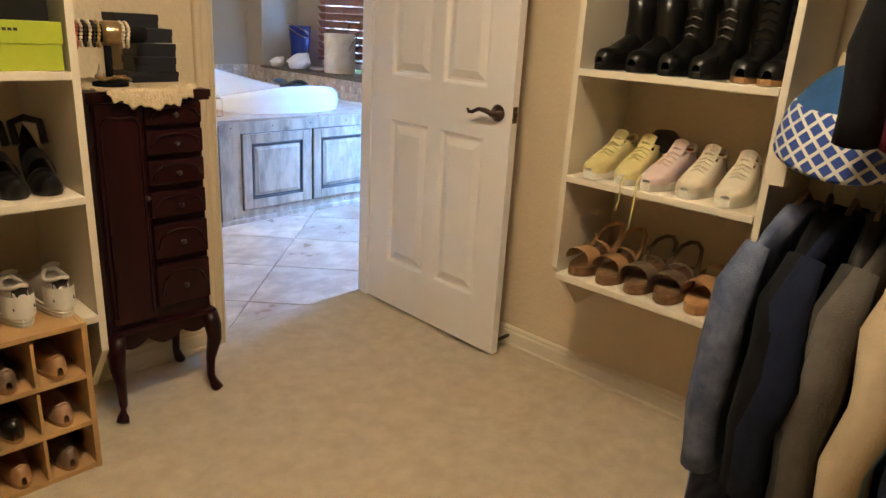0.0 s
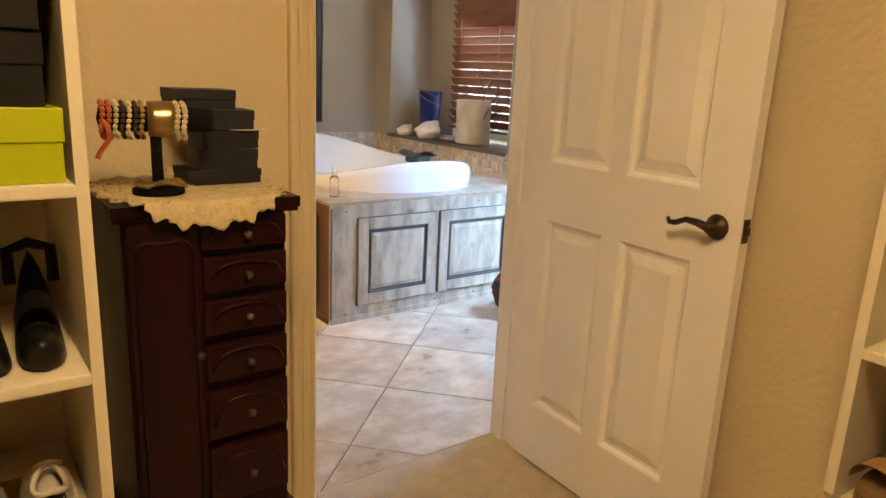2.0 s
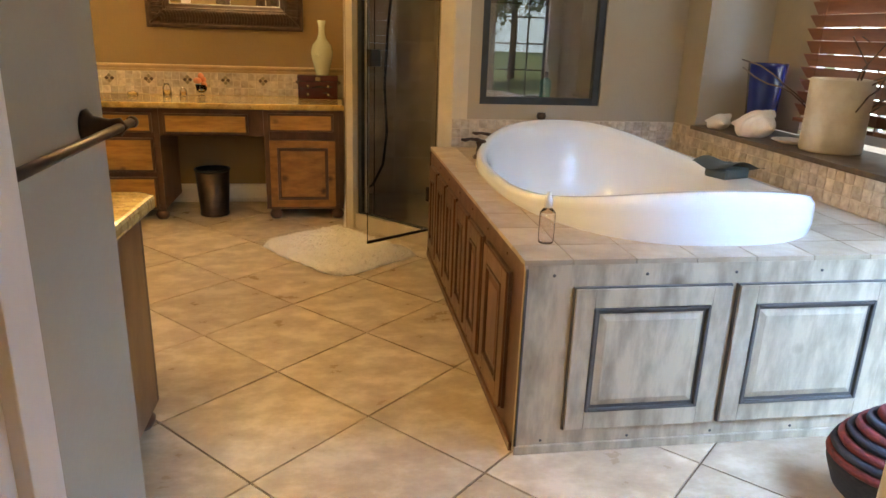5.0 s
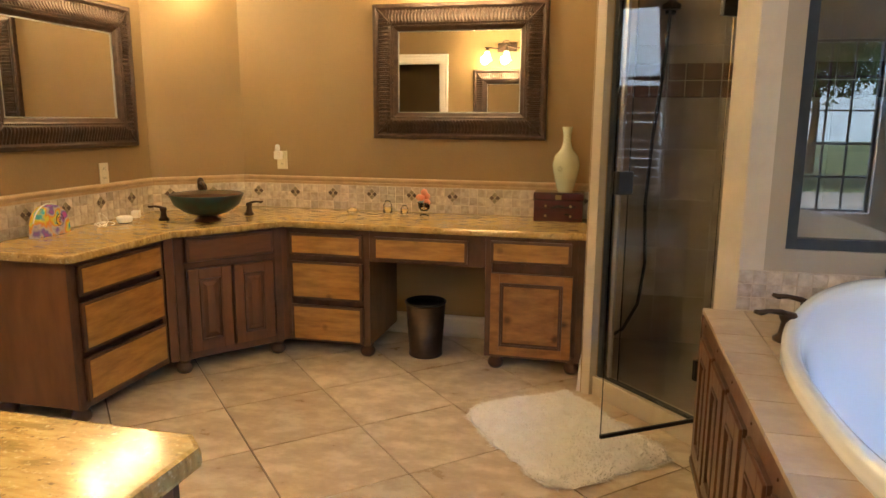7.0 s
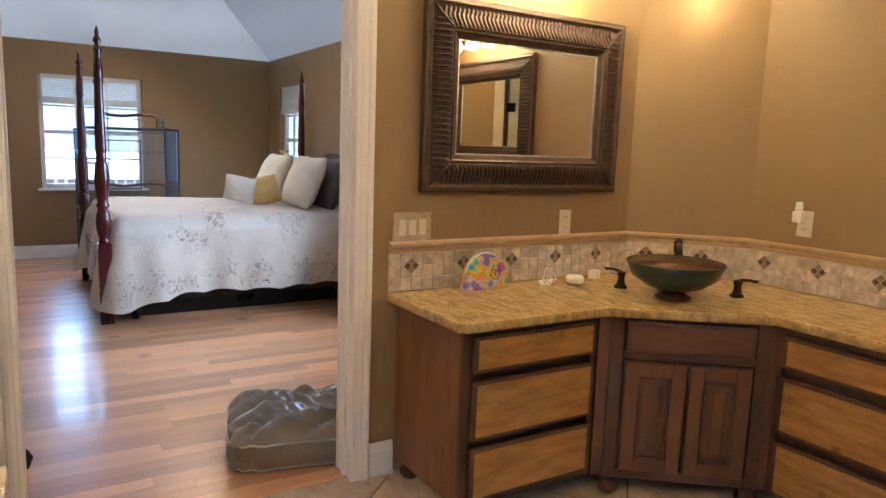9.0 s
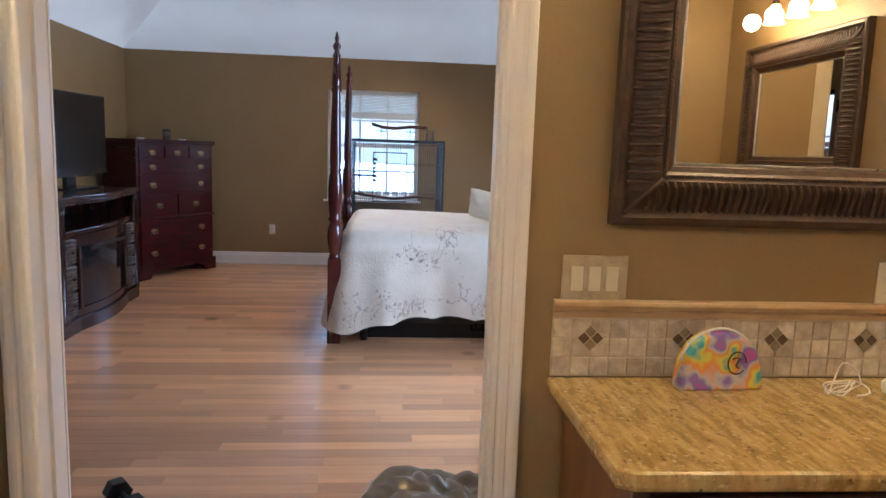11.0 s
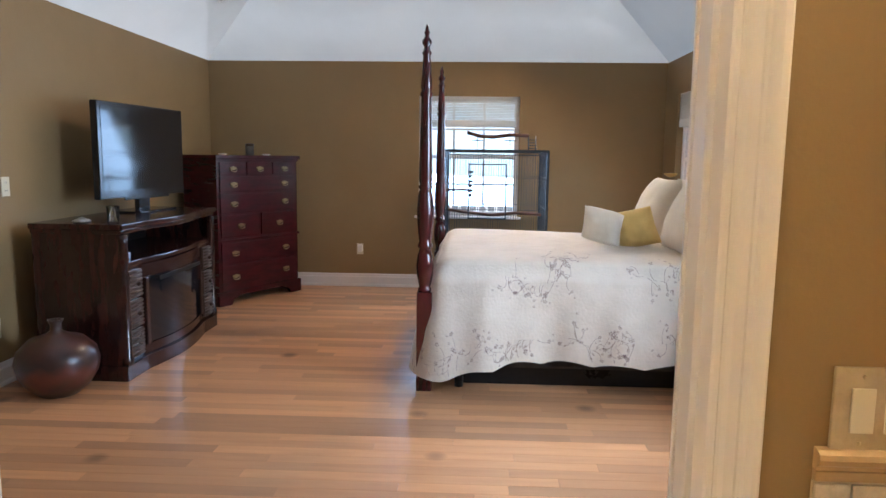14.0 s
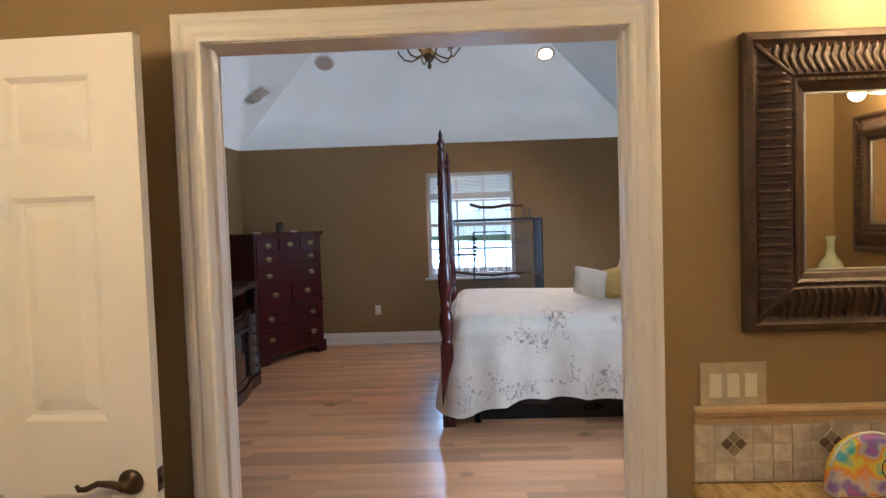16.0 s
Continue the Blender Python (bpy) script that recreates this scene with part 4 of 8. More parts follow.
# vessel sink and taps
SEA = mat("green_copper", (0.012, 0.06, 0.05), (0.03, 0.035, 0.025), 14, 0.3, metal=0.2, coat=0.3)
COPPER = mat("hammered_copper", (0.12, 0.055, 0.03), (0.08, 0.04, 0.022), 40, 0.35, metal=0.8, bump=0.3)
sink = thing("vessel_sink", "green copper vessel sink bowl on the granite", "sink", pose(-0.295, 7.27, 0.808))
part("bowl", lathe([(0.0, 0.052), (0.05, 0.052), (0.11, 0.068), (0.17, 0.10), (0.20, 0.155), (0.204, 0.158), (0.207, 0.155), (0.18, 0.095), (0.12, 0.052), (0.06, 0.035), (0.0, 0.035)], 40), SEA, sink)
part("lining", lathe([(0.0, 0.0535), (0.05, 0.0535), (0.11, 0.0695), (0.169, 0.1015), (0.1985, 0.156)], 40), COPPER, sink, "hammered copper inside")
bmesh_foot = lathe([(0.0, 0.0), (0.075, 0.0), (0.078, 0.008), (0.055, 0.02), (0.048, 0.036), (0, 0.036)], 28)
part("foot", bmesh_foot, COPPER, sink, "copper ring foot")


def tap_handle(m, label="bronze lever tap handle"):
    root = thing("tap_handle", label, "tap", m, "bronze taps")
    part("base", lathe([(0, 0), (0.03, 0), (0.031, 0.008), (0.02, 0.018), (0.015, 0.05), (0.021, 0.065), (0.017, 0.075), (0, 0.078)], 18), BRONZE, root)
    part("lever", tube([(0, 0, 0.07), (0.02, 0, 0.078), (0.05, 0, 0.082), (0.07, 0, 0.078), (0.085, 0, 0.082)], 0.007, 8, None, [0.009, 0.008, 0.006, 0.008, 0.005]), BRONZE, root)
    return root


tap_handle(pose(-0.545, 7.21, 0.808, 0, 0, 200))
tap_handle(pose(-0.19, 7.56, 0.808, 0, 0, 20))
sp = thing("basin_spout", "bronze spout behind the vessel sink", "tap", pose(-0.475, 7.495, 0.808, 0, 0, -45))
part("column", lathe([(0, 0), (0.03, 0), (0.03, 0.008), (0.016, 0.02), (0.014, 0.15), (0.02, 0.165), (0.02, 0.21), (0.012, 0.225), (0, 0.23)], 18), BRONZE, sp)
part("nozzle", tube([(0, 0, 0.195), (0.06, 0, 0.20), (0.11, 0, 0.185), (0.12, 0, 0.165)], 0.011), BRONZE, sp)


# ---- bathtub ----
tub_deck = thing("tub_surround", "alder tub surround with raised panels, pale south and dark west, and a tiled deck", "tub surround")
part("carcass", boxes((2.375, 4.47, 0.0, 2.42, 6.54, 0.63), (2.375, 4.47, 0.0, 3.78, 4.52, 0.63), (3.78, 4.47, 0, 3.845, 6.54, 0.63), (2.375, 6.48, 0, 3.78, 6.54, 0.63)), GLAZE, tub_deck)


def tub_side(width, m, wood, dark, panels, rim):
    """One panelled side of the surround, front at y = 0."""
    root = part("side", boxes((0, 0, 0.015, width, 0.019, rim), bevel=0.002), wood, tub_deck)
    root.matrix_local = m
    for a, b in panels:
        raised_door(root, a, b, 0.085, 0.578, wood, dark, 0.062)
    part("plinth", boxes((0.0, -0.012, 0.0, width, -0.0005, 0.03), bevel=0.003), wood, root)
    part("corner_bead", tube([(0.004, -0.003, 0.03), (0.004, -0.003, rim - 0.01)], 0.005, 6), dark, root)
    n = max(3, int(width / 0.28))
    for i in range(n):
        for z in (0.615, 0.045):
            part("peg", lathe([(0, 0), (0.005, 0), (0.005, 0.003), (0, 0.004)], 8), dark, root).matrix_local = pose(0.09 + i * width / n, -0.0005, z, 90, 0, 0)
    return root


# south side in a pale wood tone, west side in a dark one
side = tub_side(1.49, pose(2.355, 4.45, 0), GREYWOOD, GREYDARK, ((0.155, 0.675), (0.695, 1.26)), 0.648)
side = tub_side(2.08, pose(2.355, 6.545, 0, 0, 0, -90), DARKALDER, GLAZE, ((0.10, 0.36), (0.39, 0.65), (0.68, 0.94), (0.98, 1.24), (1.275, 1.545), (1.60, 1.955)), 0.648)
deck_bed = boxes((2.352, 4.447, 0.632, 2.36, 4.46, 0.648))
part("deck_bed", deck_bed, MORTAR, tub_deck)
TX, TY, TA, TB = 3.075, 5.53, 0.60, 0.972


def oval(t, k=1.0):
    c, s = math.cos(t), math.sin(t)
    n = 2.0 / 2.5
    return TX + TA * k * math.copysign(abs(c) ** n, c), TY + TB * k * math.copysign(abs(s) ** n, s)


def inside_tub(x, y, k=0.97):
    return (abs(x - TX) / (TA * k)) ** 2.5 + (abs(y - TY) / (TB * k)) ** 2.5 < 1


# deck tiles: a border row along the front and the side, the rest fitted round the oval
def deck_tile(x0, x1, y0, y1):
    nx, ny = 6, 6
    bm = bmesh.new()
    keep = [(i, j) for i in range(nx) for j in range(ny) if not inside_tub(x0 + (x1 - x0) * (i + 0.5) / nx, y0 + (y1 - y0) * (j + 0.5) / ny)]
    if not keep:
        bm.free()
        return
    vs = {}

    def v(i, j):
        if (i, j) not in vs:
            vs[i, j] = bm.verts.new((x0 + (x1 - x0) * i / nx, y0 + (y1 - y0) * j / ny, 0.666))
        return vs[i, j]
    for i, j in keep:
        bm.faces.new((v(i, j), v(i + 1, j), v(i + 1, j + 1), v(i, j + 1)))
    ext = bmesh.ops.extrude_face_region(bm, geom=bm.faces[:])
    bmesh.ops.translate(bm, vec=(0, 0, -0.016), verts=[e for e in ext["geom"] if isinstance(e, bmesh.types.BMVert)])
    bmesh.ops.recalc_face_normals(bm, faces=bm.faces[:])
    part("deck_tile", bm, DECKTILE, tub_deck)


gx = [2.347] + [2.50 + 0.2 * i for i in range(7)] + [3.845]
gy = [4.442] + [4.60 + 0.2 * i for i in range(10)] + [6.538]
for a, b in zip(gx, gx[1:]):
    for c, d in zip(gy, gy[1:]):
        deck_tile(a + 0.002, b - 0.002, c + 0.002, d - 0.002)
part("deck_mortar", boxes((2.36, 4.46, 0.648, 2.46, 6.53, 0.6635), (2.46, 4.46, 0.648, 3.84, 4.52, 0.6635), (3.68, 4.52, 0.648, 3.84, 6.53, 0.6635)), GROUT, tub_deck)
tub = thing("bathtub", "white oval whirlpool bathtub with raised ends", "bathtub", pose(0, 0, 0))
RIM = ((1.0, 0.0, 0.664), (1.008, 0.3, 0.664), (1.004, 0.85, 0.668), (0.985, 1.0, 0.672), (0.955, 1.0, 0.672), (0.93, 0.9, 0.668), (0.90, 0.6, 0.65), (0.87, 0.2, 0.60), (0.83, 0.0, 0.50), (0.78, 0.0, 0.38), (0.70, 0.0, 0.28), (0.55, 0.0, 0.235), (0.0, 0.0, 0.22))


def lift(t):
    return 0.045 + 0.125 * abs(math.sin(t)) ** 2.4


def tub_pt(u, v):
    t = 2 * math.pi * u
    k = v * (len(RIM) - 1)
    i = min(int(k), len(RIM) - 2)
    f = k - i
    (s0, h0, z0), (s1, h1, z1) = RIM[i], RIM[i + 1]
    x, y = oval(t, s0 + (s1 - s0) * f)
    return (x, y, z0 + (z1 - z0) * f + lift(t) * (h0 + (h1 - h0) * f))


bm = grid(tub_pt, 96, 36, wrap=True)
bmesh.ops.remove_doubles(bm, verts=bm.verts, dist=1e-4)
bmesh.ops.recalc_face_normals(bm, faces=bm.faces[:])
part("shell", bm, ACRYLIC, tub)
for x, y, z, r in ((3.02, 6.22, 0.42, 0.018), (3.16, 6.23, 0.42, 0.018), (3.09, 6.18, 0.34, 0.028), (2.64, 5.6, 0.45, 0.016), (2.63, 5.25, 0.45, 0.016), (3.5, 5.6, 0.45, 0.016)):
    j = part("jet", lathe([(0, 0), (r, 0), (r, 0.008), (r * 0.6, 0.012), (r * 0.5, 0.006), (0, 0.006)], 16), STEEL, tub, "chrome whirlpool jet")
    j.matrix_local = look((x, y, z), (TX + (x - TX) * 2, TY + (y - TY) * 2, z))
GREYPAD = mat("grey_green_pad", (0.05, 0.055, 0.045), (0.075, 0.08, 0.065), 8, 0.7, bump=0.3)
pad = thing("tub_headrest", "dark grey-green bath pillow lying on the tub rim", "bath pillow", pose(3.56, 5.42, 0.725, 0, 0, 20))
part("cushion", grid(lambda u, v: (0.13 * (u * 2 - 1), 0.10 * (v * 2 - 1), 0.05 + 0.02 * math.sin(u * 5) + 0.012 * math.cos(v * 6)), 14, 14), GREYPAD, pad)
part("base", boxes((-0.09, -0.06, -0.006, 0.07, 0.06, 0.045), bevel=0.015), GREYPAD, pad)
for x, y, a in ((2.57, 6.17, 200), (2.68, 6.35, 160)):
    tap_handle(pose(x, y, 0.666, 0, 0, a) @ Matrix.Diagonal((1.45, 1.45, 1.3, 1)), "bronze tub tap handle on the deck")
sp = thing("tub_sprayer", "bronze hand sprayer on the tub deck", "tap", pose(2.99, 6.515, 0.668))
part("stem", tube([(0, 0, 0), (0, 0, 0.10), (0, -0.015, 0.16), (0, -0.03, 0.185)], 0.011), BRONZE, sp)
part("head", lathe([(0, 0.165), (0.02, 0.165), (0.03, 0.19), (0.022, 0.21), (0, 0.212)], 14, cy=-0.02), BRONZE, sp)
PINK = glass_mat("pale_pink_bottle", (0.995, 0.965, 0.975))
bt = thing("spray_bottle", "small clear pale pink spray bottle on the tub deck", "bottle", pose(2.466, 4.625, 0.667))
part("bottle", lathe([(0, 0), (0.024, 0), (0.026, 0.01), (0.026, 0.10), (0.012, 0.115), (0.010, 0.115), (0.0248, 0.099), (0.0248, 0.011), (0.022, 0.0015), (0, 0.0015)], 20), PINK, bt)
part("pump", lathe([(0, 0.116), (0.013, 0.116), (0.013, 0.145), (0.008, 0.15), (0.008, 0.165), (0, 0.166)], 14), ACRYLIC, bt)

# things on the window ledge
COBALT = mat("cobalt_glaze", (0.004, 0.012, 0.12), (0.006, 0.02, 0.18), 6, 0.12, coat=0.5, bump=0)
vase = thing("blue_vase", "glossy cobalt blue ceramic vase on the window ledge", "vase", pose(4.09, 6.06, 0.845))
part("body", lathe([(0, 0), (0.07, 0), (0.075, 0.01), (0.082, 0.15), (0.098, 0.34), (0.10, 0.36), (0.092, 0.36), (0.078, 0.15), (0.07, 0.02), (0, 0.02)], 32), COBALT, vase)
SHELL = mat("bleached_shell", (0.82, 0.73, 0.62), (0.72, 0.58, 0.47), 14, 0.5, bump=0.3)


def conch(m, s, label):
    root = thing("conch_shell", label, "shell", m, "shells on the ledge")

    def f(u, v):
        t = u * 2 * math.pi
        x = v * 2 - 1
        r = 0.44 * (1 - max(0, -x) ** 1.5) * (1 - max(0, x) ** 0.8) + 0.015
        if x > 0.2:
            r *= 1 + 0.22 * math.sin(24 * x + t)
        horn = max(0, math.cos(2.5 * t + 4 * x)) ** 8 * math.exp(-((x - 0.12) / 0.13) ** 2)
        lip = 0.55 * max(0, math.cos(t + 0.5)) ** 2 * max(0, 1 - ((x + 0.3) / 0.55) ** 2)
        k = s * r * (1 + 0.75 * horn + lip + 0.04 * math.sin(30 * x) * (x < 0))
        return (s * x, k * math.cos(t), max(0.0, s * 0.33 + k * 0.85 * math.sin(t)))
    bm = grid(f, 48, 56, wrap=True)
    bmesh.ops.holes_fill(bm, edges=bm.edges, sides=0)
    bmesh.ops.recalc_face_normals(bm, faces=bm.faces[:])
    part("shell", bm, SHELL, root)


conch(pose(3.91, 6.14, 0.8452, 0, 0, 70), 0.115, "small bleached conch shell on the window ledge")
conch(pose(3.95, 5.86, 0.8452, 0, 0, 80), 0.185, "large bleached conch shell on the window ledge")
PLANTER = mat("pale_birch_pot", (0.72, 0.64, 0.52), (0.60, 0.50, 0.38), 10, 0.6, bump=0.3)
pot = thing("candle_pot", "pale rough cylindrical pot holding dry twigs", "pot", pose(4.03, 5.40, 0.845) @ Matrix.Diagonal((1.32, 1.32, 1.06, 1)))
part("body", lathe([(0, 0), (0.095, 0), (0.10, 0.01), (0.098, 0.15), (0.10, 0.30), (0.096, 0.303), (0.088, 0.295), (0.085, 0.05), (0, 0.05)], 32), PLANTER, pot)
TWIG = mat("dry_twig", (0.16, 0.10, 0.06), (0.10, 0.06, 0.04), 10, 0.8)
rng = random.Random(4)
for i in range(11):
    a = rng.uniform(0, 6.28)
    pts, p, d = [], Vector((0.03 * math.cos(a), 0.03 * math.sin(a), 0.06)), Vector((0.25 * math.cos(a), 0.25 * math.sin(a), 1)).normalized()
    for k in range(9):
        pts.append(p.copy())
        d = (d + Vector((rng.uniform(-0.35, 0.35), rng.uniform(-0.35, 0.35), rng.uniform(-0.3, 0.2)))).normalized()
        p = p + d * rng.uniform(0.04, 0.07)
        if k < 3:
            d.z = abs(d.z)
    part("twig", tube(pts, 0.003, 5), TWIG, pot)
plate = solid("ledge_dish", lathe([(0, 0), (0.04, 0), (0.085, 0.018), (0.083, 0.021), (0.04, 0.006), (0, 0.006)], 28), SHELL, "pale shallow dish on the window ledge", "dish", at=pose(3.98, 5.62, 0.845))
# striped basket on the floor
BASKETRED = mat("woven_red", (0.25, 0.035, 0.03), (0.10, 0.02, 0.02), 40, 0.8, bump=0.6, grain=(1, 1, 3))
BASKETDARK = mat("woven_dark", (0.02, 0.022, 0.035), (0.04, 0.04, 0.05), 40, 0.8, bump=0.6, grain=(1, 1, 3))
bk = thing("striped_basket", "round dark woven basket with red striped shoulder", "basket", pose(3.39, 4.065, 0))
part("bowl", lathe([(0, 0), (0.09, 0), (0.15, 0.06), (0.175, 0.13), (0.172, 0.16)], 36), BASKETDARK, bk)
for i in range(7):
    t = i / 7
    r = 0.172 - 0.135 * t ** 1.4
    z = 0.165 + 0.16 * t
    bm = lathe([(r + 0.002, z - 0.012), (r + 0.009, z - 0.004), (r + 0.004, z + 0.012), (r - 0.012, z + 0.014), (r - 0.012, z - 0.012)], 36)
    part("coil", bm, BASKETRED if i % 2 == 0 else BASKETDARK, bk, "red woven coil" if i % 2 == 0 else "dark woven coil")

# ---- shower ----
STONE = mat("cream_marble_jamb", (0.62, 0.53, 0.40), (0.54, 0.45, 0.33), 5, 0.35, bump=0.05)
SHOWERTILE = mat("brown_shower_tile", (0.40, 0.32, 0.235), (0.32, 0.25, 0.18), 5, 0.4, bump=0.05, island=0.1)
jl = solid("shower_jamb_left", prism([(1.868, 7.205), (1.915, 7.165), (1.985, 7.24), (1.972, 7.31), (1.868, 7.31)], 0, CEIL), STONE, "cream stone shower jamb", "jamb", kind="structure")
jr = solid("shower_jamb_right", prism([(2.40, 6.62), (2.47, 6.545), (2.56, 6.549), (2.56, 6.66), (2.44, 6.72)], 0, CEIL), STONE, "cream stone shower jamb", "jamb", kind="structure")
solid("shower_curb", prism([(1.925, 7.19), (2.41, 6.65), (2.47, 6.71), (1.985, 7.25)], 0, 0.10, bevel=0.004), STONE, "cream stone shower curb", "curb", kind="structure")
solid("shower_floor", prism([(1.97, 7.26), (2.45, 6.72), (2.56, 6.66), (3.6, 6.66), (3.6, 8.1), (1.97, 8.1)], -0.006, 0.03), SHOWERTILE, "brown tiled shower floor", "floor", kind="structure")
sw = thing("shower_wall_tiles", "brown stone tiles lining the shower", "tiles", kind="structure")
st_mesh = mesh_of("tile", boxes((-0.148, 0, -0.148, 0.148, 0.008, 0.148), bevel=0.002), SHOWERTILE)
for i in range(5):
    for j in range(8):
        piece("tile", st_mesh, sw, pose(2.12 + 0.3 * i, 8.091, 0.18 + 0.3 * j))
    for j in range(8):
        piece("tile", st_mesh, sw, pose(3.591, 6.81 + 0.3 * i, 0.18 + 0.3 * j, 0, 0, -90))
for i in range(3):
    for j in range(8):
        piece("tile", st_mesh, sw, pose(1.979, 7.41 + 0.3 * i, 0.18 + 0.3 * j, 0, 0, 90))
acc = mesh_of("accent_tile", boxes((-0.047, 0, -0.047, 0.047, 0.006, 0.047), bevel=0.002), DARKALDER)
for i in range(15):
    for j in range(2):
        piece("accent_tile", acc, sw, pose(2.02 + 0.1 * i, 8.0845, 1.58 + 0.1 * j))
sd = thing("shower_door", "open frameless glass shower door with a black bottom seal", "shower door", pose(2.405, 6.735, 0, 0, 0, 214.0))
gl = part("glass", boxes((0, -0.004, 0.122, 0.515, 0.004, 2.02)), GLASS, sd, "clear glass leaf")
gl.visible_shadow = False
part("bottom_seal", boxes((0, -0.007, 0.108, 0.515, 0.007, 0.124)), BLACK, sd, "black rubber seal")
part("handle", boxes((0.44, -0.022, 1.115, 0.505, 0.022, 1.205), bevel=0.004), BLACK, sd, "black clamp handle")
for z in (0.3, 1.8):
    part("hinge", boxes((-0.03, -0.014, z, 0.06, 0.014, z + 0.09), bevel=0.003), BLACK, sd)
fr = thing("shower_frame", "dark metal channel round the shower opening", "shower frame")
part("post", boxes((-0.014, -0.018, 0.10, 0.014, 0.018, 2.05), bevel=0.003), DARKFRAME, fr).matrix_local = pose(1.975, 7.185, 0, 0, 0, -48)
part("post", boxes((-0.010, -0.010, 0.10, 0.010, 0.010, 2.05), bevel=0.003), STEEL, fr).matrix_local = pose(2.012, 7.15, 0, 0, 0, -48)
part("threshold_bar", boxes((0, -0.012, 0.1005, 0.62, 0.012, 0.115), bevel=0.003), DARKFRAME, fr).matrix_local = pose(1.985, 7.175, 0, 0, 0, -48)
part("fixed_glass", boxes((0, -0.004, 0.115, 0.10, 0.004, 2.03)), GLASS, fr).matrix_local = pose(1.985, 7.175, 0, 0, 0, -48)
hs = thing("hand_shower", "black hand shower hose hanging on the tiled wall", "shower hose", pose(2.2, 8.06, 0))
part("hose", tube([(0.06, -0.02, 2.05), (0.04, -0.05, 1.7), (0.0, -0.07, 1.3), (-0.02, -0.07, 0.9), (0.0, -0.08, 0.55), (-0.03, -0.10, 0.30), (-0.11, -0.13, 0.14), (-0.17, -0.14, 0.10)], 0.011, 10), BLACK, hs)
part("head", lathe([(0, 2.02), (0.05, 2.02), (0.055, 2.04), (0.02, 2.07), (0, 2.07)], 20, cx=0.06, cy=-0.06), BLACK, hs)
part("bracket", boxes((0.03, -0.03, 2.0, 0.09, 0.02, 2.05), bevel=0.004), BLACK, hs)
TEALB = mat("teal_bottle_plastic", (0.05, 0.35, 0.33), (0.04, 0.28, 0.27), 5, 0.3)
sb = thing("shampoo_bottle", "teal shampoo bottle on the shower window sill", "bottle", pose(3.06, 6.69, 0.915))
solid("shower_shelf", boxes((2.62, 6.651, 0.895, 3.4, 6.76, 0.9145), bevel=0.004), STONE, "cream stone shelf in the shower", "shelf", kind="structure")
part("bottle", lathe([(0, 0), (0.032, 0), (0.034, 0.01), (0.034, 0.13), (0.014, 0.15), (0, 0.152)], 20), TEALB, sb)
part("cap", lathe([(0, 0.152), (0.013, 0.152), (0.013, 0.185), (0, 0.186)], 12), BLACK, sb)
# bath rug
FUR = mat("white_shag", (0.90, 0.85, 0.79), (0.84, 0.78, 0.71), 18, 1.0, bump=0.5, fine=140, sheen=0.5, spec=0.1)
rug_c = [Vector((1.315, 6.80)), Vector((1.805, 6.137)), Vector((2.303, 6.538)), Vector((1.795, 7.183))]


def rug_pt(u, v):
    a, b = u * 2 - 1, v * 2 - 1
    # corners drawn in, edges wavering
    k = 1 - 0.085 * (abs(a) * abs(b)) ** 5
    a, b = a * k, b * k
    u2, v2 = (a + 1) / 2, (b + 1) / 2
    p = rug_c[0] * (1 - u2) * (1 - v2) + rug_c[1] * u2 * (1 - v2) + rug_c[2] * u2 * v2 + rug_c[3] * (1 - u2) * v2
    e = min(u, 1 - u, v, 1 - v)
    j = noise.noise_vector(Vector((u * 7, v * 7, 0.3)))
    q = 0.030 * math.exp(-e * 12)
    clump = noise.noise(Vector((u * 13, v * 13, 1.0)))
    h = 0.040 * (1 - math.exp(-e * 26)) + (0.014 * clump + 0.006 * noise.noise(Vector((u * 45, v * 45, 5.0)))) * min(1, e * 12)
    return (p.x + j.x * q, p.y + j.y * q, max(0.001, h))


rug = thing("bath_rug", "fluffy white shag bath rug on the tiles", "rug")
part("backing", grid(rug_pt, 90, 90), FUR, rug)
rng = random.Random(77)
bm = bmesh.new()
for k in range(9000):
    u, v = rng.random(), rng.random()
    if k < 2200:
        if k % 2:
            u = rng.choice((0.006, 0.994))
        else:
            v = rng.choice((0.006, 0.994))
    x, y, z = rug_pt(u, v)
    flow = noise.noise_vector(Vector((u * 9, v * 9, 4.0)))
    dx, dy = flow.x * 0.03 + rng.gauss(0, 0.010), flow.y * 0.03 + rng.gauss(0, 0.010)
    if k < 2200:
        mid = (rug_c[0] + rug_c[2]) / 2
        out = (Vector((x, y)) - mid).normalized() * rng.uniform(0.004, 0.024)
        dx, dy = dx + out.x, dy + out.y
    r, h = rng.uniform(0.003, 0.0055), rng.uniform(0.004, 0.013)
    a0 = rng.uniform(0, 6.28)
    base = [bm.verts.new((x + r * math.cos(a0 + 2.09 * i), y + r * math.sin(a0 + 2.09 * i), max(0.001, z - 0.004))) for i in range(3)]
    tip = bm.verts.new((x + dx, y + dy, z + h if k >= 2200 else max(0.004, z + h * 0.7)))
    for i in range(3):
        bm.faces.new((base[i], base[(i + 1) % 3], tip))
tagged(part("pile", bm, FUR, rug, "shaggy white tufts"), kind="stuff")
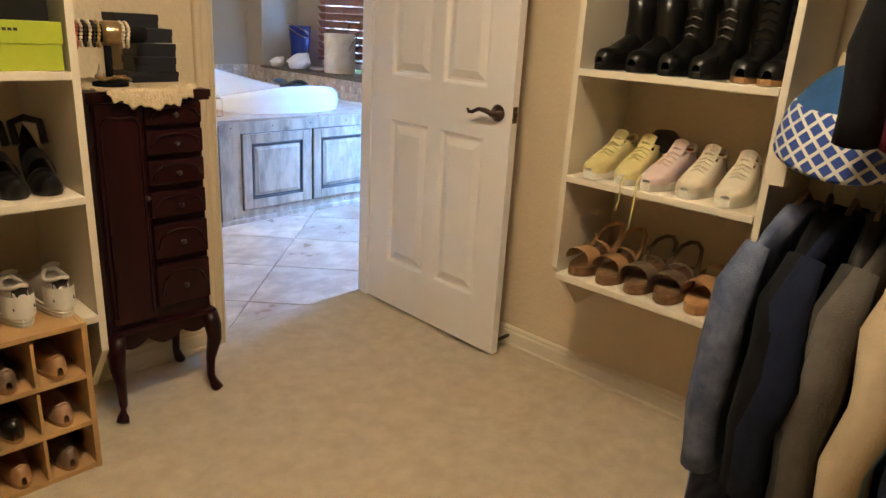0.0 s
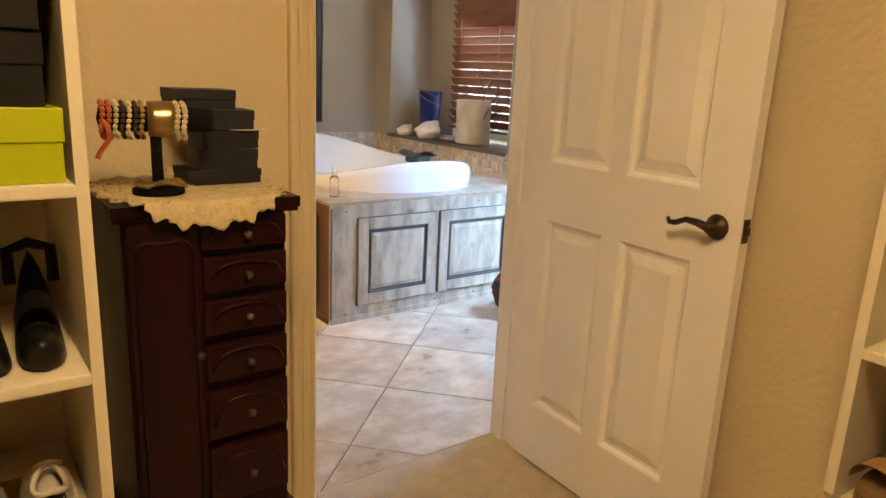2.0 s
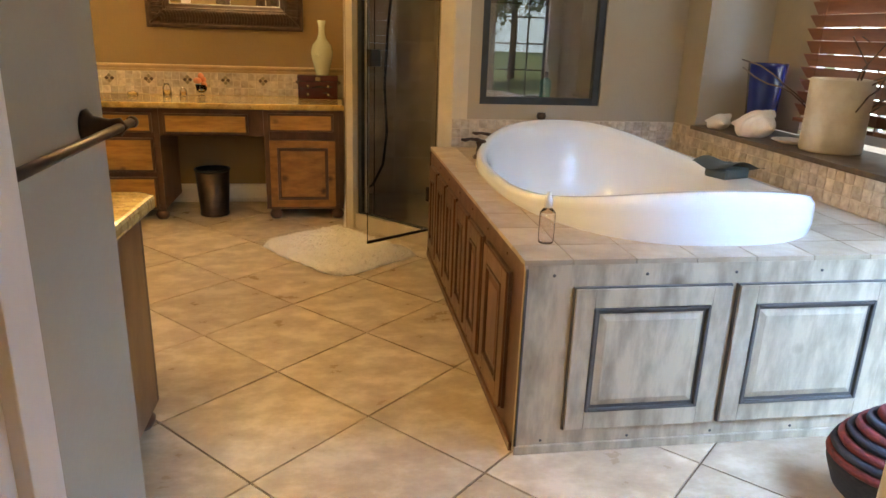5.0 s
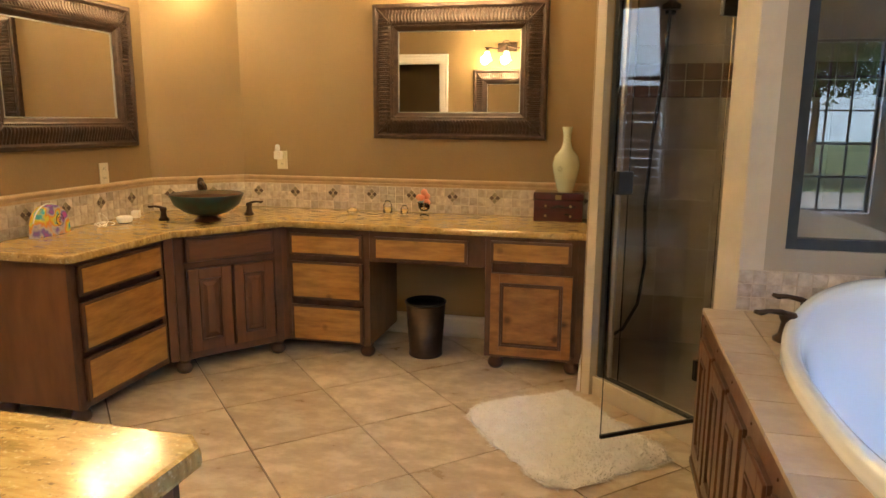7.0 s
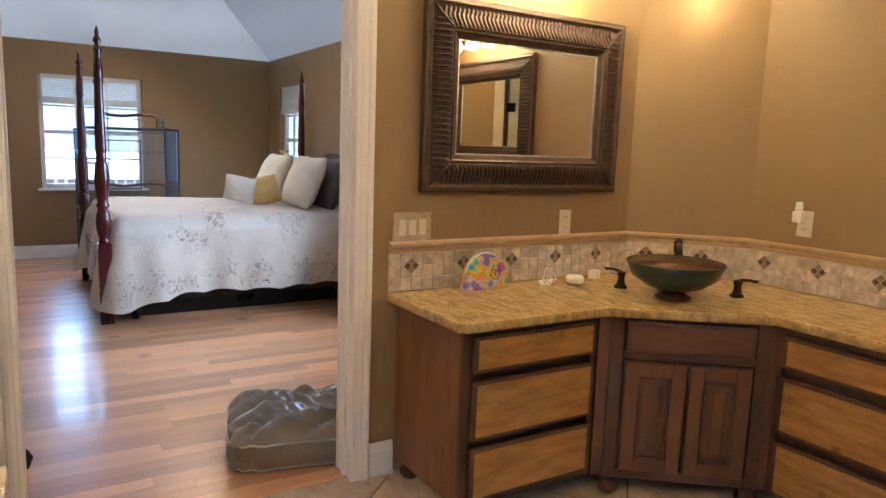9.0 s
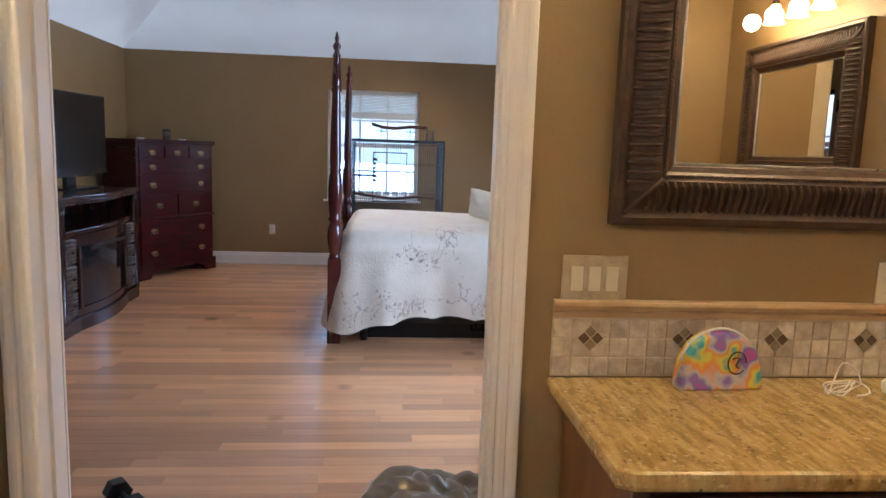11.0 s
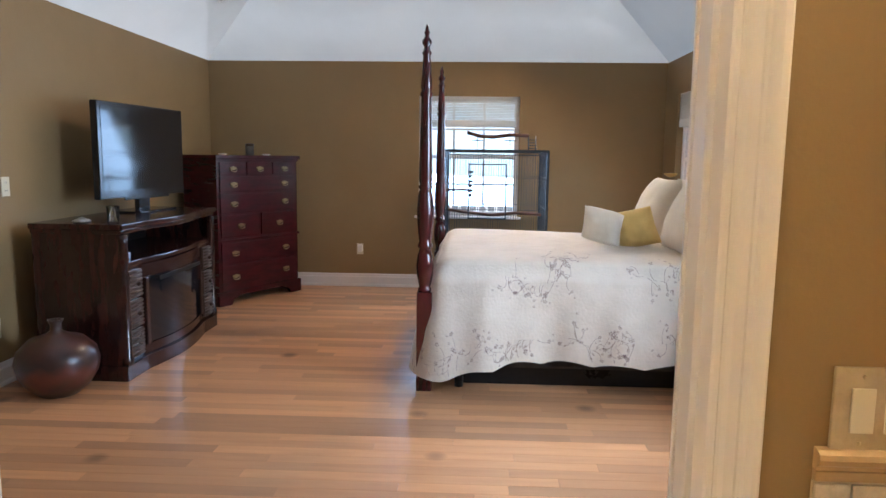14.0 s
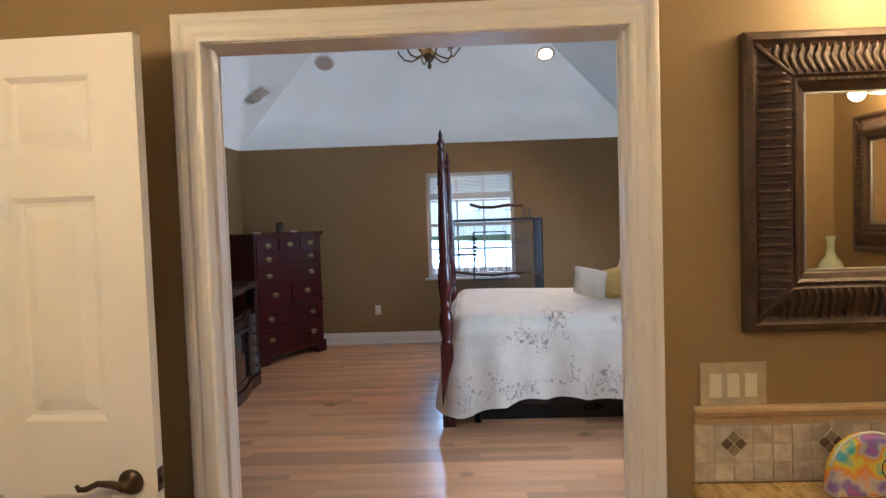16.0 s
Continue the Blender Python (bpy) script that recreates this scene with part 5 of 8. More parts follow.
# waste bin
bin_ = thing("waste_bin", "dark bronze metal waste bin in the kneehole", "bin", pose(0.94, 7.56, 0))
part("body", lathe([(0, 0.004), (0.098, 0.004), (0.102, 0.012), (0.098, 0.03), (0.118, 0.33), (0.112, 0.33), (0.092, 0.035), (0, 0.03)], 36), BRONZE, bin_)
part("rim", lathe([(0.117, 0.322), (0.124, 0.328), (0.122, 0.338), (0.112, 0.338), (0.111, 0.322)], 36), BLACK, bin_)
# red box and vase on the counter
LACQUER = mat("red_lacquer_wood", (0.075, 0.010, 0.008), (0.045, 0.007, 0.006), 6, 0.2, coat=0.5, grain=(1, 1, 5))
BRASS = mat("aged_brass", (0.42, 0.30, 0.15), (0.28, 0.19, 0.09), 20, 0.3, metal=0.9)
bx = thing("jewelry_box", "dark red lacquered jewelry box with brass knobs", "box", pose(1.54, 7.785, 0.8085))
part("body", boxes((0, 0, 0, 0.285, 0.17, 0.125), bevel=0.004), LACQUER, bx)
part("lid", boxes((-0.004, -0.004, 0.127, 0.289, 0.174, 0.17), bevel=0.008), LACQUER, bx)
for i in range(2):
    dr = part("drawer", boxes((0.012, -0.004, 0.01 + 0.058 * i, 0.273, -0.0005, 0.06 + 0.058 * i), bevel=0.0015), LACQUER, bx)
    for x in (0.07, 0.215):
        part("knob", lathe([(0, 0), (0.006, 0.002), (0.008, 0.010), (0, 0.014)], 10), BRASS, dr).matrix_local = pose(x, -0.004, 0.035 + 0.058 * i, 90, 0, 0)
part("lock_plate", boxes((0.125, -0.0065, 0.13, 0.16, -0.0042, 0.158), bevel=0.001), BRASS, bx)
CELADON = mat("celadon_glaze", (0.52, 0.55, 0.42), (0.45, 0.48, 0.36), 6, 0.15, coat=0.5, bump=0.02)
vs_ = thing("celadon_vase", "pale celadon vase with a slim neck on the jewelry box", "vase", pose(1.715, 7.86, 0.979))
part("body", lathe([(0, 0), (0.045, 0), (0.047, 0.01), (0.058, 0.05), (0.075, 0.12), (0.080, 0.16), (0.068, 0.21), (0.035, 0.25), (0.023, 0.29), (0.022, 0.33), (0.031, 0.38), (0.028, 0.38), (0.018, 0.33), (0, 0.30)], 36), CELADON, vs_)
part("flower_relief", lathe([(0, 0), (0.014, 0.002), (0.010, 0.008), (0, 0.010)], 10), CELADON, vs_).matrix_local = pose(-0.03, -0.072, 0.14, 90, 0, 0)
# jars
CORAL = mat("coral_bath_ball", (0.75, 0.22, 0.12), (0.70, 0.35, 0.22), 20, 0.6, bump=0.2)
BLUEB = mat("blue_bath_ball", (0.16, 0.30, 0.40), None, 20, 0.6)
jar = thing("ball_jar", "glass goblet heaped with coral bath balls", "jar", pose(0.86, 7.82, 0.8085))
jg = part("goblet", lathe([(0, 0), (0.03, 0), (0.03, 0.004), (0.008, 0.012), (0.008, 0.02), (0.035, 0.045), (0.042, 0.085), (0.039, 0.085), (0.03, 0.045), (0, 0.028)], 24), GLASS, jar, "clear glass goblet")
jg.visible_shadow = False
for i, (x, y, z) in enumerate(((0.0, 0.0, 0.06), (-0.018, 0.01, 0.075), (0.02, -0.005, 0.085), (-0.015, -0.012, 0.112), (0.015, 0.012, 0.118), (0.0, 0.0, 0.145), (-0.032, 0.0, 0.112))):
    part("ball", lathe([(0.021 * math.sin(a), -0.021 * math.cos(a)) for a in [math.pi * k / 10 for k in range(11)]], 16), BLUEB if i in (0, 1) else CORAL, jar).matrix_local = pose(x, y, z)
for x, h, r in ((0.62, 0.085, 0.028), (0.73, 0.06, 0.024), (0.385, 0.03, 0.035)):
    g = thing("glass_jar", "small clear glass jar on the vanity", "jar", pose(x, 7.83, 0.8085), "glass jars on the vanity")
    o = part("jar_body", lathe([(0, 0), (r, 0), (r + 0.002, 0.006), (r, h * 0.7), (r * 0.6, h * 0.85), (r * 0.65, h), (r * 0.5, h), (r * 0.5, h * 0.85), (r - 0.004, h * 0.65), (r - 0.004, 0.006), (0, 0.006)], 20), GLASS, g)
    o.visible_shadow = False
# cosmetic bag: a clear iridescent half-round pouch
bag = thing("cosmetic_bag", "iridescent rainbow plastic cosmetic pouch on the vanity", "pouch", pose(-0.765, 6.60, 0.8085, 0, 0, 92))
IRID = bpy.data.materials.new("iridescent_plastic")
IRID.use_nodes = True
inn, inl = IRID.node_tree.nodes, IRID.node_tree.links
ib = inn["Principled BSDF"]
ng = inn.new("ShaderNodeNewGeometry")
nt = inn.new("ShaderNodeTexNoise")
nt.inputs["Scale"].default_value = 16
nt.inputs["Detail"].default_value = 1.5
nr = inn.new("ShaderNodeValToRGB")
cr = nr.color_ramp.elements
cr[0].position, cr[0].color = 0.30, (0.10, 0.45, 0.55, 1)
cr[1].position, cr[1].color = 0.72, (0.55, 0.12, 0.45, 1)
for p, c in ((0.38, (0.75, 0.70, 0.10, 1)), (0.46, (0.80, 0.30, 0.06, 1)), (0.54, (0.60, 0.55, 0.55, 1)), (0.62, (0.25, 0.18, 0.55, 1))):
    cr.new(p).color = c
inl.new(ng.outputs["Position"], nt.inputs["Vector"])
inl.new(nt.outputs["Fac"], nr.inputs[0])
inl.new(nr.outputs[0], ib.inputs["Base Color"])
ib.inputs["Roughness"].default_value, ib.inputs["Coat Weight"].default_value = 0.2, 0.6
arc = [(0.11 * math.cos(a) * (1.0 if math.sin(a) > 0.02 else 1.02), 0.155 * math.sin(a) ** 0.75 if math.sin(a) > 0 else 0) for a in [math.pi * i / 18 for i in range(19)]]
bm = prism([(x, z) for x, z in arc], -0.03, 0.03, bevel=0.008)
moved(bm, pose(0, 0, 0, 90, 0, 0))
part("pouch", bm, IRID, bag)
part("zip", tube([(x * 1.02, 0, z * 1.02 + 0.001) for x, z in arc[2:-2]], 0.004, 6), ACRYLIC, bag, "pale zip")
part("emblem", tube([(0.035 + 0.025 * math.cos(a), -0.0325, 0.075 + 0.03 * math.sin(a)) for a in [i * 0.35 for i in range(17)]], 0.0018, 5), BLACK, bag, "dark round emblem")
part("emblem_stroke", tube([(0.022, -0.0325, 0.085), (0.03, -0.0325, 0.09), (0.045, -0.0325, 0.085), (0.036, -0.0325, 0.08), (0.032, -0.0325, 0.066), (0.042, -0.0325, 0.06)], 0.002, 5), BLACK, bag, "dark stroke")
sp_ = thing("smart_speaker", "small white round speaker on the vanity", "speaker", pose(-0.70, 7.07, 0.8085))
part("body", lathe([(0, 0.002), (0.035, 0.002), (0.042, 0.01), (0.043, 0.028), (0.036, 0.037), (0, 0.039)], 28), WHITE, sp_)
part("base", lathe([(0, 0), (0.034, 0), (0.034, 0.003), (0, 0.003)], 20), BLACK, sp_)
pts = []
for i in range(60):
    a = i * 0.42
    pts.append((-0.735 + 0.045 * math.cos(a) * (1 - i / 130) + 0.01 * math.sin(i), 6.945 + 0.06 * math.sin(a * 0.9) - 0.0004 * i, 0.812 + 0.012 * abs(math.sin(i * 0.21)) + (0.05 if 20 < i < 28 else 0) * math.sin((i - 20) / 8 * math.pi)))
solid("white_cable", tube(pts, 0.0022, 5), WHITE, "coiled white charging cable on the granite", "cable")
plug = thing("charger_plug", "white cube charger lying on the vanity", "charger", pose(-0.76, 7.25, 0.8095, 0, 0, 25))
part("cube", boxes((-0.022, -0.03, 0, 0.022, 0.03, 0.042), bevel=0.006), WHITE, plug)
part("prongs", boxes((-0.009, 0.03, 0.018, -0.006, 0.045, 0.024), (0.006, 0.03, 0.018, 0.009, 0.045, 0.024)), STEEL, plug)
# switch plates and sockets
PLATE = mat("cream_stone_plate", (0.52, 0.42, 0.28), (0.42, 0.33, 0.21), 25, 0.5, bump=0.2)
IVORY = mat("ivory_plastic", (0.72, 0.65, 0.50), (0.70, 0.63, 0.48), 3, 0.35, bump=0)
sw3 = thing("light_switch", "triple rocker switch on a tumbled stone plate", "switch", pose(-0.858, 6.19, 1.018, 0, 0, 90))
part("plate", boxes((0, -0.008, 0, 0.18, -0.0005, 0.124), bevel=0.003), PLATE, sw3)
for i in range(3):
    r = part("rocker", boxes((0.024 + 0.048 * i, -0.0115, 0.028, 0.057 + 0.048 * i, -0.0082, 0.094), bevel=0.0012), IVORY, sw3, "ivory rocker")
    for z in (0.012, 0.110):
        part("screw", lathe([(0, 0), (0.0035, 0), (0.003, 0.0015), (0, 0.002)], 8), PLATE, sw3).matrix_local = pose(0.040 + 0.048 * i, -0.0082, z, 90, 0, 0)


def outlet(m, label, plate=None):
    root = thing("wall_outlet", label, "outlet", m, "wall outlets")
    part("plate", boxes((-0.036, -0.006, -0.06, 0.036, -0.0005, 0.06), bevel=0.002), plate or IVORY, root)
    for z in (-0.026, 0.026):
        s = part("socket", boxes((-0.016, -0.0075, z - 0.014, 0.016, -0.0062, z + 0.014), bevel=0.001), IVORY, root)
        part("slots", boxes((-0.007, -0.0082, z - 0.004, -0.005, -0.0076, z + 0.006), (0.005, -0.0082, z - 0.004, 0.007, -0.0076, z + 0.006)), BLACK, s)
    return root


outlet(pose(-0.858, 7.124, 1.078, 0, 0, 90), "ivory double outlet over the vanity")
outlet(pose(-0.155, 7.965, 1.125), "ivory outlet with a plugged-in warmer")
wm = thing("plug_in_warmer", "white plug-in air freshener in the outlet", "air freshener", pose(-0.165, 7.955, 1.14))
part("body", boxes((-0.025, -0.05, -0.01, 0.02, -0.0005, 0.045), bevel=0.01), WHITE, wm)
part("bottle", lathe([(0, 0.045), (0.016, 0.045), (0.018, 0.06), (0.014, 0.085), (0, 0.088)], 14, cx=-0.004, cy=-0.03), ACRYLIC, wm)
outlet(pose(-7.40, 4.426, 0.42, 0, 0, 90), "ivory double outlet near the floor")
nl = thing("night_light", "white plug-in night light in the outlet", "night light", pose(-7.392, 4.43, 0.42, 0, 0, 90))
part("body", boxes((-0.025, -0.045, -0.03, 0.025, -0.0005, 0.05), bevel=0.008), WHITE, nl)
outlet(pose(-3.85, 2.78, 0.36, 0, 0, 180), "ivory outlet beside the media console")
outlet(pose(-4.02, 2.78, 1.22, 0, 0, 180), "ivory plate on the bedroom wall")
# towel bar
tb = thing("towel_bar", "dark bronze towel bar on the grey wall", "towel bar", pose(1.30, 3.22, 1.10))
part("bar", tube([(0.07, -0.0, 0), (0.07, 0.90, 0)], 0.0095, 10), BRONZE, tb)
for y in (0.03, 0.83):
    part("post", lathe([(0, 0.0005), (0.034, 0.0005), (0.036, 0.008), (0.022, 0.02), (0.016, 0.05), (0.019, 0.07), (0, 0.084)], 20), BRONZE, tb).matrix_local = pose(0, y, 0, 0, 90, 0)
for y in (-0.012, 0.9):
    part("finial", lathe([(0, 0), (0.012, 0.004), (0.013, 0.014), (0, 0.022)], 12), BRONZE, tb).matrix_local = pose(0.07, y + (0.022 if y < 0 else 0), 0, 90 if y < 0 else -90, 0, 0)

# ---- floor pieces of the bathroom ----
U, V, O = Vector((-0.342, 0.367)), Vector((0.367, 0.342)), Vector((1.90, 4.725))


def clipped(poly, axis, limit, sign):
    out = []
    for i, p in enumerate(poly):
        q = poly[(i + 1) % len(poly)]
        a, b = (p[axis] - limit) * sign, (q[axis] - limit) * sign
        if a >= 0:
            out.append(p)
        if a * b < 0:
            out.append(p.lerp(q, a / (a - b)))
    return out


floor_bath = bpy.data.objects["floor_bath"]
g = 0.004
for i in range(-12, 13):
    for j in range(-12, 13):
        c = O + U * (i + 0.5) + V * (j + 0.5)
        if not (-1.4 < c.x < 4.6 and 2.6 < c.y < 8.5):
            continue
        e = g / 0.5
        poly = [O + U * (i + a) + V * (j + b) for a, b in ((e, e), (1 - e, e), (1 - e, 1 - e), (e, 1 - e))]
        for axis, limit, sign in ((0, -0.90, 1), (0, 4.26, -1), (1, 3.103, 1), (1, 8.0, -1)):
            poly = clipped(poly, axis, limit, sign) if len(poly) > 2 else []
        if len(poly) < 3:
            continue
        bm = prism([(p.x, p.y) for p in poly], -0.01, 0.0 + 0.0006 * math.sin(i * 3.1 + j * 1.7))
        t = part("tile", bm, TILE, floor_bath)

# ---- closet ----
def settle(earlier, offset):
    """Set all that was built since 'earlier' off by one small step."""
    bpy.context.view_layer.update()
    for ob in [o for o in bpy.data.objects if o.parent is None and o not in earlier]:
        ob.matrix_world = Matrix.Translation(offset) @ ob.matrix_world
    return set(bpy.data.objects)


built = set(bpy.data.objects)
# shoe shelves on the east wall
sh = thing("shoe_shelves", "white built-in shoe shelves filled with shoes", "shelves")
part("end_panel", prism([(2.09, 0.57), (2.24, 0.40), (2.419, 0.40), (2.419, 2.3), (2.09, 2.3)], -1.787, -1.767), CLOSET_WHITE, sh).matrix_local = pose(0, 0, 0, 90, 0, 0)
part("divider", boxes((2.09, 1.15, 0.55, 2.419, 1.17, 2.3), bevel=0.002), CLOSET_WHITE, sh)
for z in (0.555, 0.89, 1.225, 1.66, 2.02):
    part("shelf", boxes((2.085, 1.1705, z - 0.022, 2.419, 1.7665, z), bevel=0.004), CLOSET_WHITE, sh)
hang = thing("hanging_shelf", "white upper shelf over a wooden clothes rod", "shelves")
part("shelf", boxes((2.06, -0.95, 1.115, 2.419, 1.1495, 1.137), bevel=0.003), CLOSET_WHITE, hang)
part("cleat", boxes((2.04, 1.10, 0.99, 2.09, 1.1495, 1.115), bevel=0.003), CLOSET_WHITE, hang)
ROD = mat("worn_wood_rod", (0.30, 0.18, 0.08), (0.22, 0.12, 0.05), 8, 0.45, grain=(1, 0.3, 1))
part("rod", tube([(2.10, -0.95, 1.055), (2.10, 1.125, 1.055)], 0.017, 14), ROD, hang, "worn brown wooden clothes rod")
part("rod_socket", lathe([(0, 0), (0.03, 0), (0.03, 0.012), (0, 0.012)], 18), IVORY, hang).matrix_local = pose(2.10, 1.112, 1.055, -90, 0, 0)


def cloth(name, c, d=None, s=6, bump=0.5):
    return mat(name, c, d or tuple(0.6 * v for v in c), s, 0.9, bump=bump, fine=200, sheen=0.02, spec=0.12)


DENIM = cloth("blue_denim", (0.07, 0.085, 0.15), (0.15, 0.165, 0.24), 16)
NAVY = cloth("navy_wool", (0.014, 0.018, 0.04))
INK = cloth("black_cloth", (0.010, 0.010, 0.012))
CHARCOAL = cloth("charcoal_knit", (0.06, 0.055, 0.05))
GREYKNIT = cloth("grey_brown_knit", (0.12, 0.105, 0.09))
CREAMKNIT = cloth("cream_knit", (0.55, 0.44, 0.29), (0.46, 0.36, 0.23))
PALEBLUE = cloth("pale_blue_cotton", (0.22, 0.32, 0.48))
CRIMSON = cloth("crimson_cloth", (0.22, 0.012, 0.03))


def garment(y, material, label, length=0.86, wide=0.235, thick=0.032, seed=0, rod=(2.10, 1.055), lean=0.0):
    """A jacket on a hanger across the rod: body, two sleeves, and the hanger."""
    root = thing("hanging_jacket", label, "jacket", pose(rod[0], y, rod[1], 0, 0, lean), "clothes on the rod")
    rng = random.Random(seed)
    ph = [rng.uniform(0, 6.28) for _ in range(6)]

    def body(u, v):
        t = 2 * math.pi * u
        z = -0.105 - length * (1 - v)
        if v > 0.78:
            k = (v - 0.78) / 0.22
            a = wide * (1 - 0.72 * k ** 1.3)
            z = -0.105 - length * 0.22 * (1 - k) * 0.55
        else:
            a = wide * (1 + 0.10 * (0.78 - v))
            z = -0.105 - length * 0.22 * 0.55 - length * 0.86 * (0.78 - v) / 0.78
        b = thick * (1.0 + 0.25 * math.sin(3 * t + ph[0]) * (1 - v) + 0.25 * math.sin(5 * t + ph[1] + v * 3) * (1 - v))
        return (a * math.cos(t) + 0.01 * math.sin(7 * v + ph[2]), b * math.sin(t) + 0.016 * math.sin(2.4 * v + ph[3]) + 0.008 * math.sin(8 * v + 3 * math.cos(t) + ph[4]) + 0.010 * noise.noise(Vector((math.cos(t) * 2.2, math.sin(t) * 2.2 + seed, z * 6))), z)
    bm = grid(body, 44, 36, wrap=True)
    bmesh.ops.holes_fill(bm, edges=bm.edges, sides=0)
    bmesh.ops.recalc_face_normals(bm, faces=bm.faces[:])
    part("jacket_body", bm, material, root)
    for s in (-1, 1):
        pts = [(s * wide * 0.80, 0.0, -0.185), (s * wide * 0.98, 0.012, -0.29), (s * wide * 1.06, 0.02 * math.sin(ph[5]), -0.46), (s * wide * 1.03, 0.025, -0.62), (s * wide * 1.0, 0.02, -0.74), (s * wide * 0.97, 0.02, -0.80)]
        part("sleeve", tube(pts, 0.05, 12, None, [0.030, 0.050, 0.052, 0.046, 0.042, 0.044]), material, root)
    part("hanger", tube([(-0.19, 0, -0.215), (-0.10, 0, -0.148), (0, 0, -0.075), (0.10, 0, -0.148), (0.19, 0, -0.215)], 0.007, 8), ROD, root, "wooden hanger")
    part("hook", tube([(0, 0, -0.078), (0, 0, -0.01), (0.017, 0, 0.004), (0.02, 0, 0.016), (0.008, 0, 0.026), (-0.014, 0, 0.022)], 0.002, 6), STEEL, root, "steel hook")
    return root


for i, (mtl, lb, ln) in enumerate(((DENIM, "blue denim jacket on a hanger", 0.90), (INK, "black jacket on a hanger", 0.92), (NAVY, "dark navy jacket on a hanger", 0.90), (CHARCOAL, "charcoal cardigan on a hanger", 0.88), (GREYKNIT, "grey-brown cardigan on a hanger", 0.86), (CREAMKNIT, "cream sweater on a hanger", 0.80), (PALEBLUE, "pale blue shirt on a hanger", 0.84), (NAVY, "navy shirt on a hanger", 0.85), (CHARCOAL, "charcoal jacket on a hanger", 0.88), (INK, "black cardigan on a hanger", 0.86), (NAVY, "navy blazer on a hanger", 0.9), (GREYKNIT, "grey-brown cardigan on a hanger", 0.86), (INK, "black jacket on a hanger", 0.9))):
    garment(1.06 - 0.056 * i, mtl, lb, ln, 0.25 + 0.012 * (i % 3), 0.030, i, lean=(-8, 5, -3, 5, -5, 3)[i % 6])
top_rod = thing("upper_rod", "wooden clothes rod high in the closet", "clothes rod")
part("rod", tube([(2.12, -0.95, 1.95), (2.12, 1.149, 1.95)], 0.017, 12), ROD, top_rod)
for i, (mtl, lb, ln) in enumerate(((INK, "black blouse hanging high in the closet", 0.45), (CRIMSON, "crimson blouse hanging high in the closet", 0.54), (INK, "black dress hanging high in the closet", 0.58), (CRIMSON, "crimson cardigan hanging high in the closet", 0.6))):
    garment(0.89 - 0.085 * i, mtl, lb, ln, 0.27, 0.04, 20 + i, (2.05, 1.95))
# patterned bag on the upper shelf
PATTERN = bpy.data.materials.new("blue_white_print")
PATTERN.use_nodes = True
pn, pl = PATTERN.node_tree.nodes, PATTERN.node_tree.links
pg = pn.new("ShaderNodeNewGeometry")
pm = pn.new("ShaderNodeMapping")
pm.inputs["Rotation"].default_value = (radians(45), 0, 0)
pw = [pn.new("ShaderNodeTexWave") for _ in range(2)]
pl.new(pg.outputs["Position"], pm.inputs["Vector"])
for w, d in zip(pw, ("Y", "Z")):
    w.bands_direction = d
    w.inputs["Scale"].default_value = 11
    pl.new(pm.outputs[0], w.inputs["Vector"])
pmx = pn.new("ShaderNodeMath")
pmx.operation = "MAXIMUM"
pl.new(pw[0].outputs["Fac"], pmx.inputs[0])
pl.new(pw[1].outputs["Fac"], pmx.inputs[1])
pr = pn.new("ShaderNodeValToRGB")
pr.color_ramp.elements[0].position, pr.color_ramp.elements[0].color = 0.80, (0.03, 0.06, 0.28, 1)
pr.color_ramp.elements[1].position, pr.color_ramp.elements[1].color = 0.88, (0.6, 0.58, 0.55, 1)
pl.new(pmx.outputs[0], pr.inputs[0])
pl.new(pr.outputs[0], pn["Principled BSDF"].inputs["Base Color"])
pn["Principled BSDF"].inputs["Roughness"].default_value = 0.85
tote = thing("patterned_tote", "blue and white patterned cloth bag on the upper shelf", "bag", pose(2.095, 0.965, 1.138) @ Matrix.Diagonal((1.1, 1.32, 0.66, 1)))


def tote_pt(lo, hi, sag):
    def f(u, v):
        t = 2 * math.pi * u
        a = v * math.pi / 2 if hi else v
        r = math.sin(math.pi * (0.5 + lo + (hi - lo) * v)) ** 0.5
        z = 0.27 * (lo + (hi - lo) * v) * 2
        x = -0.05 + 0.15 * r * math.cos(t)
        droop = 0.75 * max(0.0, -0.03 - x) * (1 - v * 0.5)
        return (x - 0.02 * (droop > 0), 0.125 * r * math.sin(t), z + sag * math.sin(3 * t) * 0.02 - droop)
    return f


bm = grid(tote_pt(0.0, 0.24, 0.3), 36, 12, wrap=True)
bmesh.ops.holes_fill(bm, edges=bm.edges, sides=0)
bmesh.ops.recalc_face_normals(bm, faces=bm.faces[:])
part("bag_body", bm, PATTERN, tote)
bm = grid(tote_pt(0.241, 0.44, 0.3), 36, 12, wrap=True)
bmesh.ops.holes_fill(bm, edges=bm.edges, sides=0)
bmesh.ops.recalc_face_normals(bm, faces=bm.faces[:])
part("bag_top", bm, cloth("bright_blue_cloth", (0.05, 0.13, 0.32)), tote, "plain blue cloth top")
part("paper", grid(lambda u, v: (-0.05 + 0.05 * u + 0.01 * math.sin(9 * v), -0.06 + 0.12 * v, 0.20 + 0.07 * math.sin(u * 3) + 0.015 * math.sin(11 * v + 4 * u)), 10, 14), CREAMKNIT, tote, "crumpled pale tissue")

# shoes: x along the sole from heel to toe
SOLEW = mat("white_rubber", (0.70, 0.66, 0.58), (0.62, 0.57, 0.48), 10, 0.6)
DARKCLOTH = cloth("dark_shoe_cloth", (0.05, 0.045, 0.04))


